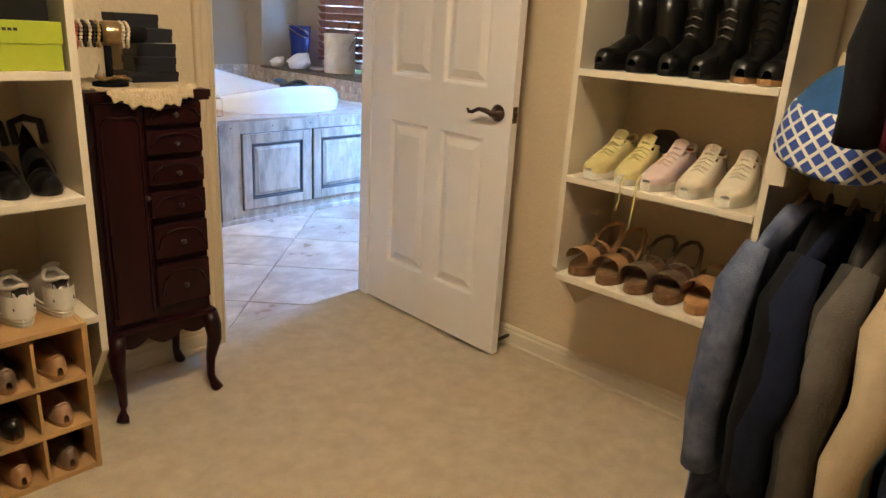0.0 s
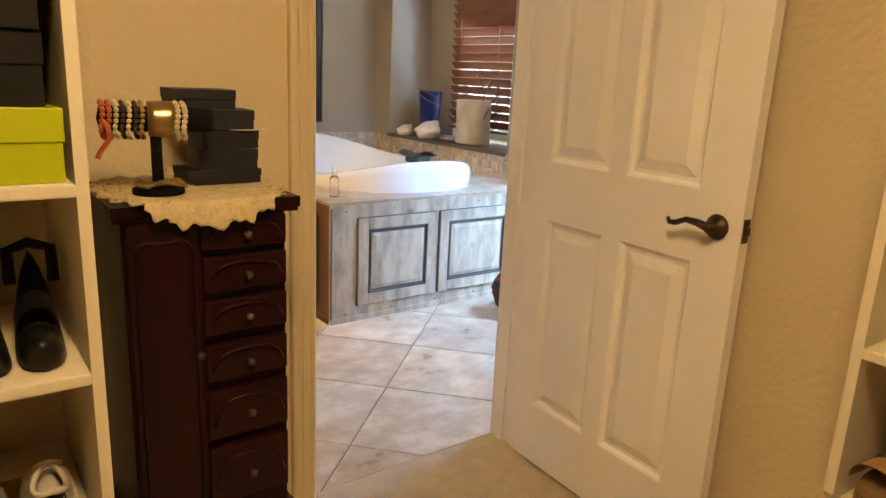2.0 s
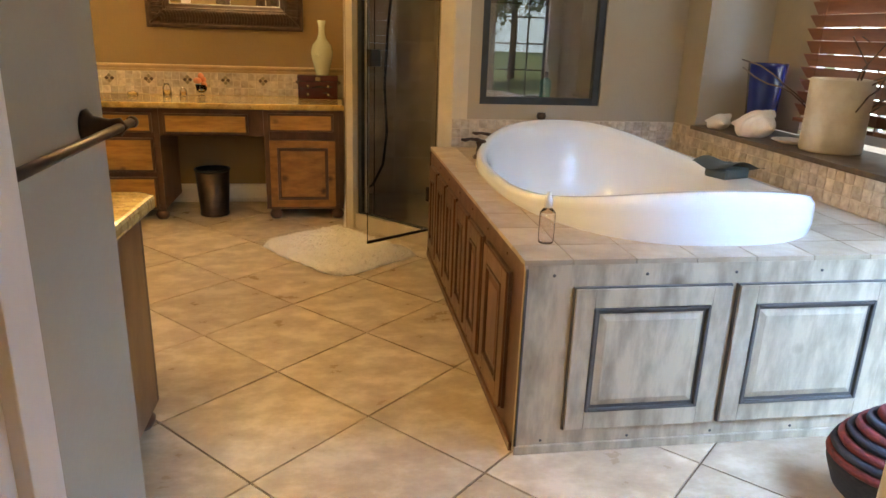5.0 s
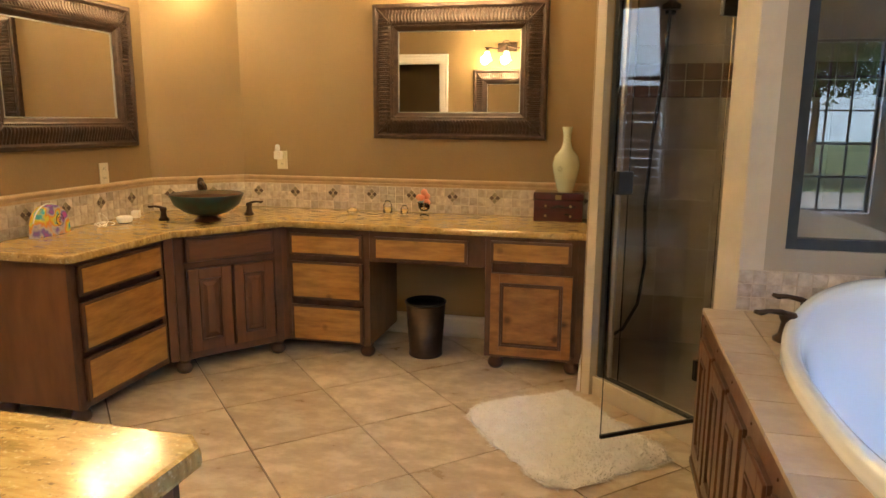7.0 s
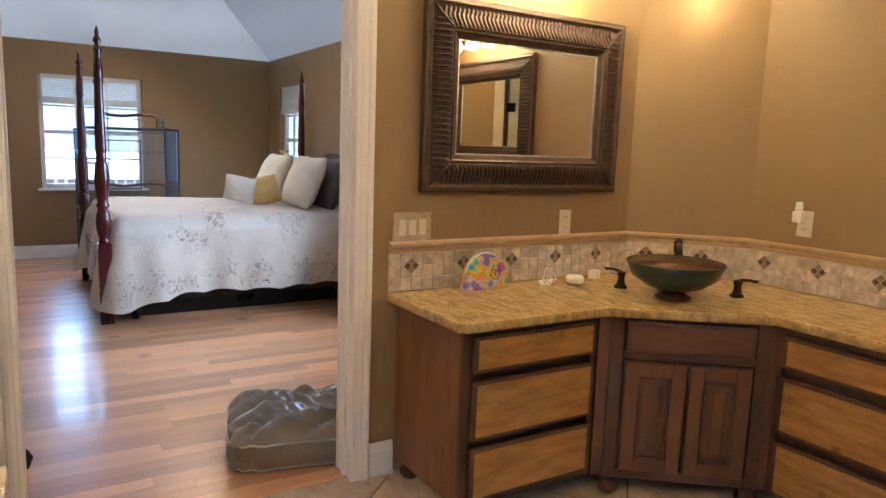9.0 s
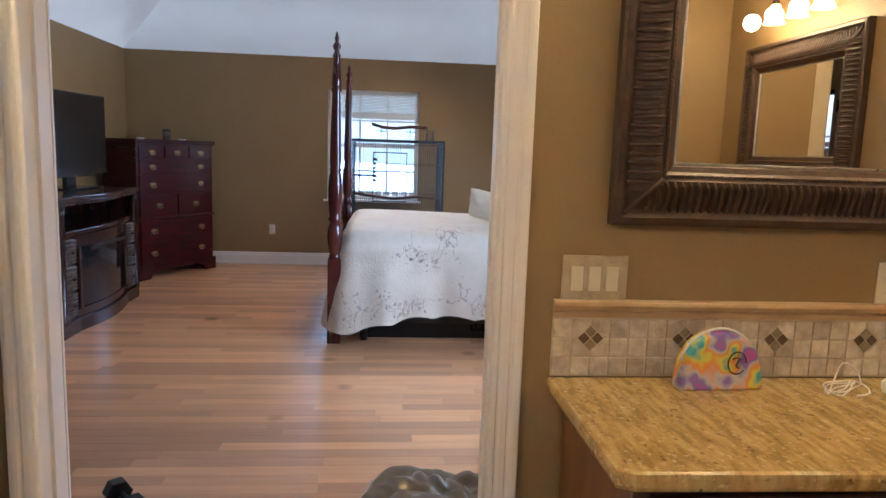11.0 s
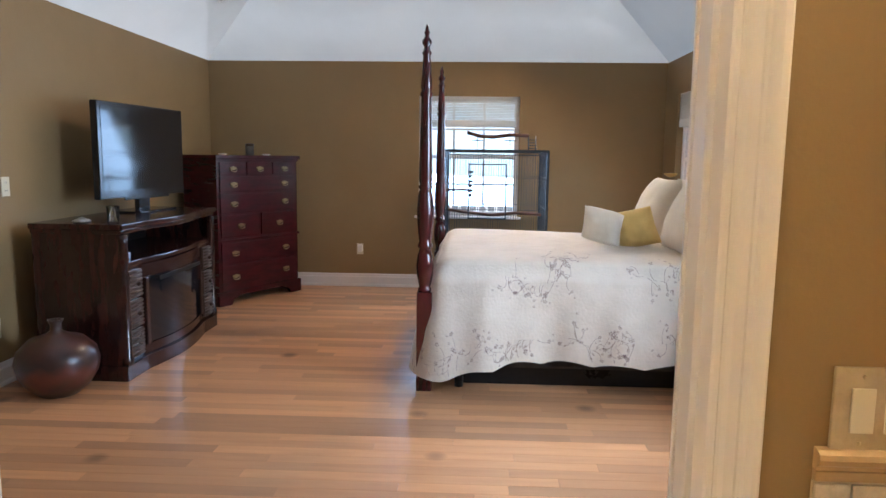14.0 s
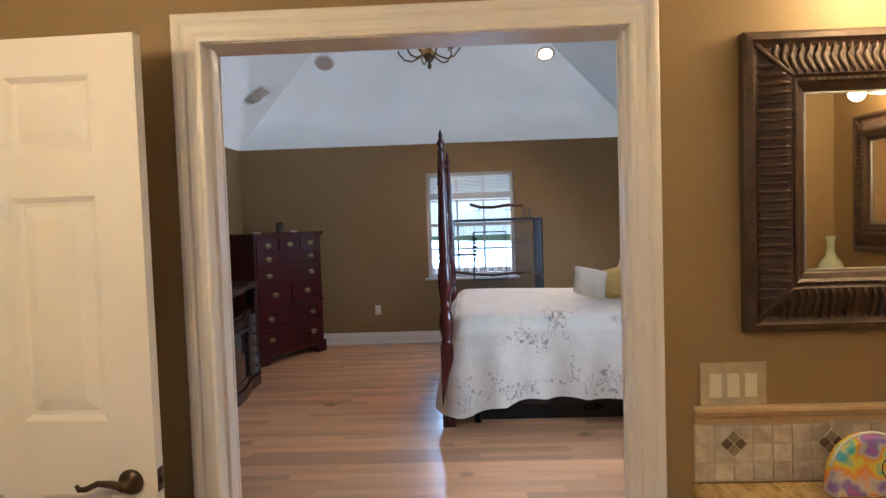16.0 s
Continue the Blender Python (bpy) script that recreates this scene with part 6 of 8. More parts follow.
def sole_outline(L, W, n=28, toe=0.9):
    pts = []
    for i in range(n):
        t = 2 * math.pi * i / n
        x = 0.5 * L * math.cos(t)
        u = x / L + 0.5
        w = W * (0.78 + 0.22 * math.sin((u - 0.15) * 2.6)) * (toe if u > 0.9 else 1)
        pts.append((x, 0.5 * w * math.copysign(abs(math.sin(t)) ** 0.75, math.sin(t))))
    return pts


def upper(L, W, top, z0=0.02, squash=0.9, n=20):
    """The closed upper of a shoe: top(u) is the height over the sole from heel (0) to toe (1)."""
    def f(u, v):
        x = 0.49 * L * math.cos(math.pi * (1 - u))
        k = x / L + 0.5
        w = 0.5 * W * (0.74 + 0.24 * math.sin((k - 0.15) * 2.6)) * (max(0.0, 1 - abs(2 * k - 1) ** 5)) ** 0.5
        a = math.pi * v
        return (x, w * squash * math.copysign(abs(math.cos(a)) ** 0.7, math.cos(a)), z0 + top(k) * (max(0.0, 1 - abs(2 * k - 1) ** 9)) ** 0.5 * math.sin(a) ** 0.8)
    return grid(f, n, 14)


def sneaker(m, col, label, accent=None, lace=None, chunky=False, L=0.27):
    root = thing("sneaker", label, "shoe", m, "sneakers on the shelves")
    W = 0.10

    def top(k):
        return 0.035 + 0.068 * max(0.0, min(1.0, (0.86 - k) / 0.52)) ** 1.1 - 0.012 * math.exp(-((k - 0.2) / 0.09) ** 2)

    def shell(u, v):
        x = 0.49 * L * math.cos(math.pi * (1 - u))
        k = x / L + 0.5
        w = 0.5 * W * (0.74 + 0.24 * math.sin((k - 0.15) * 2.6)) * (max(0.0, 1 - abs(2 * k - 1) ** 5)) ** 0.5
        a = math.pi * v
        y = w * 0.9 * math.copysign(abs(math.cos(a)) ** 0.7, math.cos(a))
        rise = top(k) * (max(0.0, 1 - abs(2 * k - 1) ** 9)) ** 0.5 * math.sin(a) ** 0.55
        mouth = 1 if 0.05 < k < 0.44 and abs(y) < 0.60 * w else 0
        return (x, y, 0.02 + (min(rise, 0.016) if mouth else rise))
    part("sole", prism(sole_outline(L, W), 0.0, 0.034 if chunky else 0.026, bevel=0.005), SOLEW, root)
    if chunky:
        for z, g in ((0.006, 1.02), (0.016, 1.035), (0.027, 1.02)):
            part("sole_band", prism(sole_outline(L * g, W * g), z, z + 0.006, bevel=0.002), SOLEW, root)
        part("heel_counter", grid(lambda u, v: (-0.5 * L * math.cos((u - 0.5) * 1.9) - 0.002, 0.040 * math.sin((u - 0.5) * 3.0), 0.03 + 0.062 * v), 12, 5), SOLEW, root, "moulded heel counter")
    part("upper", grid(shell, 44, 34), col, root)
    # dark disc that paints the shade in the shoe's mouth
    part("insole", lathe([(0.0, 0.0), (0.02, 0.0), (0.0215, -0.003), (0.0, -0.003)], 20, sx=2.2), DARKCLOTH, root, "dark patch for the shade inside the shoe").matrix_local = pose(-L * 0.25, 0, 0.042)
    part("collar", tube([(-L * 0.25 + 0.052 * math.cos(t), 0.027 * math.sin(t), 0.108 + 0.012 * math.cos(t) ** 2 - 0.006 * abs(math.sin(t))) for t in [k * math.pi / 12 for k in range(25)]], 0.006, 8), col, root, "padded collar")
    part("tongue", grid(lambda u, v: (0.01 - 0.055 * u, 0.024 * (v * 2 - 1), 0.092 + 0.052 * u - 0.008 * (v * 2 - 1) ** 2), 6, 8), col, root)
    lc = bmesh.new()
    for i in range(5):
        x = 0.055 - 0.019 * i
        z = 0.026 + top(x / L + 0.5) + 0.0
        s = 1 if i % 2 else -1
        tube([(x, -0.024, z - 0.012), (x + 0.004 * s, 0.0, z + 0.001), (x, 0.024, z - 0.012)], 0.0035, 6, lc)
    part("laces", lc, lace or col, root)
    if accent:
        part("heel_tab", grid(lambda u, v: (-0.47 * L + 0.02 * u, 0.028 * (v * 2 - 1) * (1 - 0.3 * u), 0.05 + 0.055 * u + 0.004), 4, 6), accent, root)
    return root


def sandal(m, col, solecol, label, slide=False, L=0.25):
    root = thing("sandal", label, "shoe", m, "wedge sandals on the shelf")
    W = 0.095
    bm = bmesh.new()
    out = sole_outline(L, W)
    lo = [bm.verts.new((x, y, 0)) for x, y in out]
    hi = [bm.verts.new((x, y, 0.032 + 0.034 * max(0, min(1, (0.1 - x) / 0.16)))) for x, y in out]
    bm.faces.new(lo[::-1])
    bm.faces.new(hi)
    for i in range(len(out)):
        k = (i + 1) % len(out)
        bm.faces.new((lo[i], lo[k], hi[k], hi[i]))
    bmesh.ops.recalc_face_normals(bm, faces=bm.faces[:])
    bmesh.ops.bevel(bm, geom=[e for e in bm.edges if abs(e.verts[0].co.z - e.verts[1].co.z) < 0.012], offset=0.003, segments=2, affect="EDGES")
    part("wedge_sole", bm, solecol, root)
    bands = ((0.035, 0.10, 0.045),) if not slide else ((0.02, 0.105, 0.052), (-0.075, -0.02, 0.05))
    for a, b, h in bands:
        part("strap", grid(lambda u, v, a=a, b=b, h=h: (a + (b - a) * u, 0.049 * math.cos(math.pi * v), 0.034 + 0.030 * max(0, min(1, (0.1 - a) / 0.16)) + h * math.sin(math.pi * v) ** 0.7), 6, 14), col, root)
    if not slide:
        part("ankle_strap", tube([(-0.02, -0.043, 0.068), (-0.055, -0.042, 0.105), (-0.085, -0.032, 0.135), (-0.105, -0.012, 0.150), (-0.108, 0.010, 0.151), (-0.09, 0.031, 0.138), (-0.055, 0.042, 0.105), (-0.02, 0.043, 0.068)], 0.007, 8), col, root, "slingback strap")
        part("buckle", boxes((-0.062, -0.050, 0.098, -0.044, -0.045, 0.116)), STEEL, root)
        part("cross_strap", grid(lambda u, v: (-0.03 + 0.05 * v + 0.02 * u, 0.045 * math.cos(math.pi * v), 0.05 + 0.055 * math.sin(math.pi * v) ** 0.8), 3, 14), col, root)
    return root


LEATHER = mat("black_leather", (0.005, 0.005, 0.005), (0.009, 0.0085, 0.008), 12, 0.3, coat=0.05, bump=0.15, spec=0.35)
TANSOLE = mat("tan_leather_sole", (0.30, 0.16, 0.06), (0.24, 0.12, 0.04), 12, 0.5)


def boot(m, label, shaft=0.20, laced=False, L=0.27):
    root = thing("boot", label, "boot", m, "boots on the shelf")
    part("sole", prism(sole_outline(L, 0.095), 0.0, 0.018, bevel=0.003), TANSOLE if laced else LEATHER, root)
    part("heel", boxes((-0.13, -0.035, -0.0, -0.06, 0.035, 0.03), bevel=0.004), LEATHER, root)

    def top(k):
        return 0.048 + 0.05 * max(0.0, min(1.0, (0.75 - k) / 0.4))
    part("vamp", upper(L, 0.093, top, 0.018), LEATHER, root)
    part("shaft", lathe([(0.0, 0.05), (0.047, 0.05), (0.046, 0.09), (0.043, 0.10 + shaft * 0.4), (0.049, 0.08 + shaft), (0.045, 0.08 + shaft), (0.038, 0.1 + shaft * 0.4), (0.0, 0.1)], 22, cx=-0.075, sx=1.25), LEATHER, root)
    for i in range(7 if laced else 4 if shaft > 0.18 else 0):
        lc = bmesh.new()
        z = 0.11 + i * 0.024
        x = -0.075 + 0.056 if i > 1 else -0.075 + 0.075 - 0.01 * i
        tube([(x - 0.006, -0.022, z), (x + 0.004, 0.002, z + 0.008), (x - 0.006, 0.022, z)], 0.003, 5, lc)
        part("lace" if laced else "buckle", lc, INK if laced else STEEL, root)
    part("pull_loop", tube([(-0.135, 0.0, 0.07 + shaft), (-0.14, 0.0, 0.10 + shaft), (-0.125, 0.0, 0.11 + shaft), (-0.12, 0, 0.07 + shaft)], 0.004, 6), LEATHER, root)
    return root


CANARY = cloth("pale_yellow_canvas", (0.66, 0.57, 0.25), (0.58, 0.50, 0.22))
BLUSH = cloth("blush_leather", (0.66, 0.52, 0.48), (0.58, 0.45, 0.42), bump=0.1)
OFFWHITE = cloth("off_white_leather", (0.68, 0.60, 0.46), (0.60, 0.52, 0.40), bump=0.1)
PEACH = cloth("peach_suede", (0.62, 0.34, 0.22))
REDTAB = cloth("red_tab", (0.5, 0.05, 0.04))
TANL = mat("tan_leather", (0.42, 0.24, 0.10), (0.34, 0.18, 0.07), 14, 0.45, bump=0.1)
BROWNL = mat("brown_metallic_leather", (0.13, 0.085, 0.055), (0.20, 0.14, 0.09), 20, 0.4, metal=0.2, bump=0.1)
CORK = mat("cork_sole", (0.20, 0.11, 0.045), (0.14, 0.075, 0.03), 60, 0.8, bump=0.3)
for y, col, lb, acc, a in ((1.695, CANARY, "pale yellow canvas sneaker", None, 178), (1.592, CANARY, "pale yellow canvas sneaker with dangling laces", None, 184), (1.49, BLUSH, "blush white leather sneaker with a red tab", REDTAB, 176), (1.385, OFFWHITE, "off-white sneaker with a peach heel", PEACH, 182), (1.275, OFFWHITE, "off-white sneaker with a peach heel", PEACH, 186)):
    sneaker(pose(2.235, y, 0.8905, 0, 0, a), col, lb, acc)
for y in (1.575, 1.525):
    solid("shoelace", tube([(2.12, y, 0.935), (2.085, y - 0.004, 0.905), (2.078, y - 0.008, 0.85), (2.08, y - 0.012 + 0.01, 0.78 + (y - 1.525)), (2.081, y, 0.765 + (y - 1.525))], 0.0035, 6), CANARY, "loose pale yellow shoelace hanging over the shelf edge", "shoelace")
solid("knit_cap", lathe([(0, 0.07), (0.03, 0.066), (0.05, 0.045), (0.058, 0.015), (0.052, 0.0), (0, 0.0)], 20), CHARCOAL, "small dark grey cloth bundle behind the sneakers", "cap", at=pose(2.35, 1.58, 0.975))
for y, col, so, lb, sl, a in ((1.70, TANL, CORK, "tan strappy wedge sandal", False, 172), (1.605, TANL, CORK, "tan strappy wedge sandal", False, 180), (1.50, BROWNL, CORK, "brown metallic wedge sandal", False, 178), (1.405, BROWNL, CORK, "brown metallic wedge sandal", False, 184), (1.30, TANL, TANL, "tan leather slide sandal", True, 180), (1.205, TANL, TANL, "tan leather slide sandal", True, 178)):
    sandal(pose(2.225, y, 0.5555, 0, 0, a), col, so, lb, sl)
for y, lc, sf, a in ((1.70, False, 0.16, 176), (1.60, False, 0.16, 180), (1.50, False, 0.20, 182), (1.40, False, 0.20, 178), (1.29, True, 0.24, 183), (1.21, True, 0.24, 178)):
    boot(pose(2.235, y, 1.2255, 0, 0, a), "black laced combat boot with a tan sole" if lc else "black leather ankle boot", sf, lc)

built = settle(built, (0.04, 0.04, -0.027))

# shelves on the north wall
shl = thing("shoe_shelves", "white built-in shelves with boxes and shoes", "shelves")
part("end_panel", prism([(2.47, 0.37), (2.60, 0.20), (2.929, 0.20), (2.929, 2.3), (2.47, 2.3)], 0.8245, 0.8445), CLOSET_WHITE, shl).matrix_local = Matrix(((0, 0, 1, 0), (1, 0, 0, 0), (0, 1, 0, 0), (0, 0, 0, 1)))
part("end_panel", boxes((-0.62, 2.47, 0.0, -0.60, 2.929, 2.3)), CLOSET_WHITE, shl)
for z in (0.488, 0.835, 1.162, 1.52, 1.9):
    part("shelf", boxes((-0.5995, 2.465, z - 0.022, 0.8240, 2.929, z), bevel=0.004), CLOSET_WHITE, shl)
LIME = mat("lime_cardboard", (0.42, 0.47, 0.015), (0.38, 0.43, 0.012), 4, 0.45, bump=0.05)
BLACKCARD = mat("black_cardboard", (0.007, 0.0065, 0.007), (0.011, 0.010, 0.010), 8, 0.6, spec=0.2)


def shoe_box(m, w, d, h, material, label, lid=0.45):
    root = thing("shoe_box", label, "box", m, "shoe boxes")
    part("box_base", boxes((0.003, 0.003, 0, w - 0.003, d - 0.003, h * (1 - lid) + 0.002), bevel=0.002), material, root)
    part("lid", boxes((0, 0, h * (1 - lid), w, d, h), bevel=0.002), material, root)
    part("printed_mark", boxes(*[(w * 0.42 + 0.012 * i, -0.0012, h * 0.80, w * 0.42 + 0.009 + 0.012 * i, -0.0002, h * 0.86) for i in range(5)]), CHARCOAL if material is LIME else GREYKNIT, root, "small printed mark")
    return root


shoe_box(pose(0.545, 2.475, 1.1625, 0, 0, 1), 0.272, 0.30, 0.118, LIME, "lime green cardboard shoe box on the shelf")
shoe_box(pose(0.50, 2.50, 1.281), 0.30, 0.31, 0.115, BLACKCARD, "black cardboard shoe box on a lime box")
shoe_box(pose(0.20, 2.48, 1.1625), 0.30, 0.31, 0.12, BLACKCARD, "black cardboard shoe box on the shelf")
shoe_box(pose(0.49, 2.49, 1.397), 0.31, 0.32, 0.10, BLACKCARD, "flat black shoe box at the top of a stack")


def heel_shoe(m, label, strap=True, L=0.23):
    root = thing("high_heel", label, "shoe", m, "heels on the shelf")

    def lift_(x):
        return 0.085 * max(0.0, min(1.0, (0.05 - x) / 0.15)) ** 1.2

    def f(u, v):
        x = -0.5 * L + L * u
        w = 0.038 * (0.72 + 0.3 * math.sin((u - 0.1) * 2.7)) * (1 - abs(2 * u - 1) ** 6) ** 0.5
        t = 2 * math.pi * v
        hgt = 0.02 + (0.028 if u > 0.62 else 0.006 + 0.045 * max(0, 0.25 - u) * 4)
        return (x, w * math.cos(t), 0.008 + lift_(x) + hgt * max(0, math.sin(t)) + 0.006 * min(0, math.sin(t)))
    bm = grid(f, 24, 16)
    bmesh.ops.remove_doubles(bm, verts=bm.verts, dist=1e-5)
    part("upper", bm, LEATHER, root)
    part("heel", tube([(-0.098, 0, 0.095), (-0.10, 0, 0.05), (-0.092, 0, 0.0)], 0.01, 10, None, [0.024, 0.015, 0.011]), LEATHER, root)
    part("platform", prism([(x * 0.5 + 0.05, y * 0.9) for x, y in sole_outline(L, 0.082)], 0.0, 0.016, bevel=0.002), LEATHER, root)
    if strap:
        part("back_strap", tube([(-0.05, -0.035, 0.115), (-0.085, -0.036, 0.17), (-0.10, 0, 0.18), (-0.085, 0.036, 0.17), (-0.05, 0.035, 0.115)], 0.011, 8), LEATHER, root)
        part("instep", grid(lambda u, v: (-0.02 + 0.05 * u, 0.036 * math.cos(math.pi * v), 0.06 - 0.02 * u + 0.05 * math.sin(math.pi * v)), 5, 12), LEATHER, root)
    return root


for x, st, a in ((0.765, True, -93), (0.675, True, -87), (0.555, False, -85), (0.465, False, -95), (0.36, True, -90)):
    heel_shoe(pose(x, 2.62, 0.8355, 0, 0, a), "black strappy high-heeled sandal" if st else "black pump with a pale inner sole", st)
GREYWHITE = cloth("grey_white_mesh", (0.56, 0.50, 0.43), (0.48, 0.42, 0.36))
for x, a in ((0.755, 88), (0.645, 93), (0.545, -88), (0.44, -92)):
    sneaker(pose(x, 2.625, 0.4885, 0, 0, a), GREYWHITE, "greyish-white chunky running shoe on the shelf", DARKCLOTH, None, True)
built = settle(built, (0.088, 0.06, -0.026))
# pine shoe cubby
PINE = mat("pale_pine", (0.50, 0.31, 0.12), (0.42, 0.25, 0.09), 5, 0.5, grain=(1, 1, 5), bump=0.1)
cub = thing("shoe_cubby", "pale pine shoe cubby with a grid of compartments", "shoe rack")
part("side", boxes((0.792, 2.472, 0.0, 0.807, 2.83, 0.4655)), PINE, cub)
part("side", boxes((-0.10, 2.472, 0.0, -0.085, 2.83, 0.4655)), PINE, cub)
for z in (0.0, 0.145, 0.295, 0.45):
    part("board", boxes((-0.0848, 2.473, z + 0.001, 0.7918, 2.83, z + 0.0145)), PINE, cub)
for i in range(1, 7):
    for z in (0.0150, 0.1600, 0.3100):
        part("divider", boxes((0.792 - 0.125 * i - 0.004, 2.475, z, 0.792 - 0.125 * i + 0.004, 2.83, z + 0.129)), PINE, cub)
part("back", boxes((-0.085, 2.8305, 0.0, 0.80, 2.834, 0.4655)), PINE, cub)
NUDE = mat("nude_leather", (0.45, 0.27, 0.17), None, 8, 0.35)
for i in range(5):
    for j in range(3):
        x = 0.73 - 0.125 * i
        z = (0.0155, 0.1605, 0.3105)[j]
        mtl = (BROWNL, NUDE, TANL, LEATHER)[(i * 2 + j) % 4]
        root = thing("stored_shoe", ("brown", "nude", "tan", "black")[(i * 2 + j) % 4] + " leather shoe tucked in a cubby compartment", "shoe", pose(x, 2.585, z, 0, 0, 90), "shoes in the cubby")
        part("sole", prism(sole_outline(0.21, 0.085), 0.0, 0.012), TANSOLE, root)
        part("upper", upper(0.21, 0.085, lambda k: 0.03 + 0.035 * max(0, 0.8 - k), 0.012), mtl, root)
        part("bow", tube([(-0.07, -0.02, 0.05), (-0.09, 0, 0.07), (-0.07, 0.02, 0.05)], 0.005, 6), mtl, root)

built = settle(built, (0.06, 0.02, 0.0))

# jewelry armoire
ARMOIRE = pose(1.0, 2.694, 0) @ Matrix.Diagonal((0.938, 1.08, 1.007, 1))
arm = thing("jewelry_armoire", "dark mahogany jewelry armoire on cabriole legs", "armoire", ARMOIRE)
AW, AD = 0.37, 0.28
part("body", boxes((0.006, 0.004, 0.295, AW - 0.006, AD, 1.035), bevel=0.002), MAHOGANY, arm)


def wavy_top():
    bm = bmesh.new()
    pts = []
    for i in range(21):
        u = i / 20
        pts.append((-0.016 + (AW + 0.032) * u, -0.022 - 0.008 * math.cos(u * 4 * math.pi)))
    pts += [(AW + 0.016, AD), (-0.016, AD)]
    prism(pts, 1.036, 1.058, bm=bm)
    prism([(x * 0.985 + 0.003, y + 0.006) for x, y in pts], 1.026, 1.0359, bm=bm)
    return bm


part("top", wavy_top(), MAHOGANY, arm)
door = part("door", boxes((0.012, -0.012, 0.335, 0.158, 0.003, 1.025), bevel=0.003), MAHOGANY, arm, "tall side door")
part("door_arch", tube([(0.025, -0.013, 0.36)] + [(0.025 + 0.12 * u, -0.013, 0.945 + 0.045 * math.sin(u * math.pi) ** 0.6 + 0.012 * math.cos(u * 6.28)) for u in [k / 12 for k in range(13)]] + [(0.145, -0.013, 0.36)], 0.004, 6), MAHOGANY, door)
KNOB = mat("dark_wood_knob", (0.07, 0.045, 0.035), None, 10, 0.35)
part("knob", lathe([(0, 0), (0.005, 0), (0.005, 0.008), (0.009, 0.013), (0.006, 0.02), (0, 0.021)], 12), KNOB, door).matrix_local = pose(0.150, -0.012, 0.735, 90, 0, 0)
for z0, z1 in ((0.955, 1.020), (0.865, 0.938), (0.770, 0.845), (0.665, 0.745), (0.528, 0.640), (0.365, 0.505)):
    d = part("drawer", boxes((0.165, -0.016, z0, 0.358, 0.003, z1), bevel=0.004), MAHOGANY, arm)
    h = z1 - z0
    part("arch_moulding", tube([(0.178, -0.017, z0 + 0.3 * h), (0.19, -0.018, z0 + 0.62 * h), (0.215, -0.018, z0 + 0.78 * h), (0.261, -0.018, z0 + 0.84 * h), (0.307, -0.018, z0 + 0.78 * h), (0.332, -0.018, z0 + 0.62 * h), (0.345, -0.017, z0 + 0.3 * h)], 0.004, 6), MAHOGANY, d)
    part("knob", lathe([(0, 0), (0.005, 0), (0.005, 0.008), (0.009, 0.013), (0.006, 0.02), (0, 0.021)], 12), KNOB, d).matrix_local = pose(0.262, -0.016, z0 + 0.45 * h, 90, 0, 0)
ap = []
for i in range(25):
    u = i / 24
    ap.append((AW * u, 0.262 - 0.030 * abs(math.sin(u * 3 * math.pi)) * (0.5 + 0.5 * math.sin(u * math.pi))))
bm = prism(ap + [(AW, 0.3), (0, 0.3)], 0.0, 0.014)
part("apron", moved(bm, pose(0, 0.012, 0, 90, 0, 0)), MAHOGANY, arm)
part("waist", boxes((-0.008, -0.018, 0.297, AW + 0.008, AD, 0.312), bevel=0.005), MAHOGANY, arm)
for x, y, sx, sy in ((0.015, 0.0, -1, -1), (AW - 0.015, 0.0, 1, -1), (0.015, AD - 0.03, -1, 1), (AW - 0.015, AD - 0.03, 1, 0)):
    part("leg", tube([(x, y, 0.298), (x + sx * 0.008, y + sy * 0.01, 0.25), (x + sx * 0.010, y + sy * 0.012, 0.20), (x - sx * 0.002, y - sy * 0.0, 0.12), (x - sx * 0.004, y, 0.05), (x + sx * 0.006, y + sy * 0.010, 0.016), (x + sx * 0.012, y + sy * 0.018, 0.0)], 0.02, 10, None, [0.030, 0.031, 0.026, 0.017, 0.014, 0.019, 0.021]), MAHOGANY, arm)
LACE = mat("cream_crochet", (0.62, 0.50, 0.32), (0.50, 0.38, 0.22), 60, 0.95, bump=1.0, fine=180)


def doily_pt(u, v):
    t = 2 * math.pi * u
    sc = 1 + (0.06 * abs(math.sin(11 * t)) + 0.02 * math.sin(44 * t)) * v ** 3
    x, y = 0.185 + 0.195 * v * sc * math.copysign(abs(math.cos(t)) ** 0.8, math.cos(t)), 0.112 + 0.180 * v * sc * math.copysign(abs(math.sin(t)) ** 0.8, math.sin(t))
    z = 1.0635 + 0.002 * math.sin(75 * v) * math.cos(44 * t) + 0.003 * v ** 4 * math.sin(22 * t)
    if y < -0.03:
        z -= (-0.03 - y) * 1.15
        y = -0.034 - (-0.03 - y) * 0.25
    return (x, min(y, AD), z)


def crochet():
    """Openwork rounds: every fourth round is a row of eyelets, and the edge is a row of picots."""
    bm = grid(doily_pt, 176, 28, wrap=True)
    bm.faces.ensure_lookup_table()
    gone = []
    for f in bm.faces:
        c = f.calc_center_median()
        k = round(math.hypot((c.x - 0.185) / 0.195, (c.y - 0.112) / 0.18) * 28 - 0.5)
        spoke = math.atan2(c.y - 0.112, c.x - 0.185) * 88 / math.pi
        if k > 5 and k % 4 == 1 and round(spoke) % 3 == 0 and c.y > -0.03:
            gone.append(f)
    bmesh.ops.delete(bm, geom=gone, context="FACES")
    bmesh.ops.solidify(bm, geom=bm.faces[:], thickness=0.0018)
    return bm


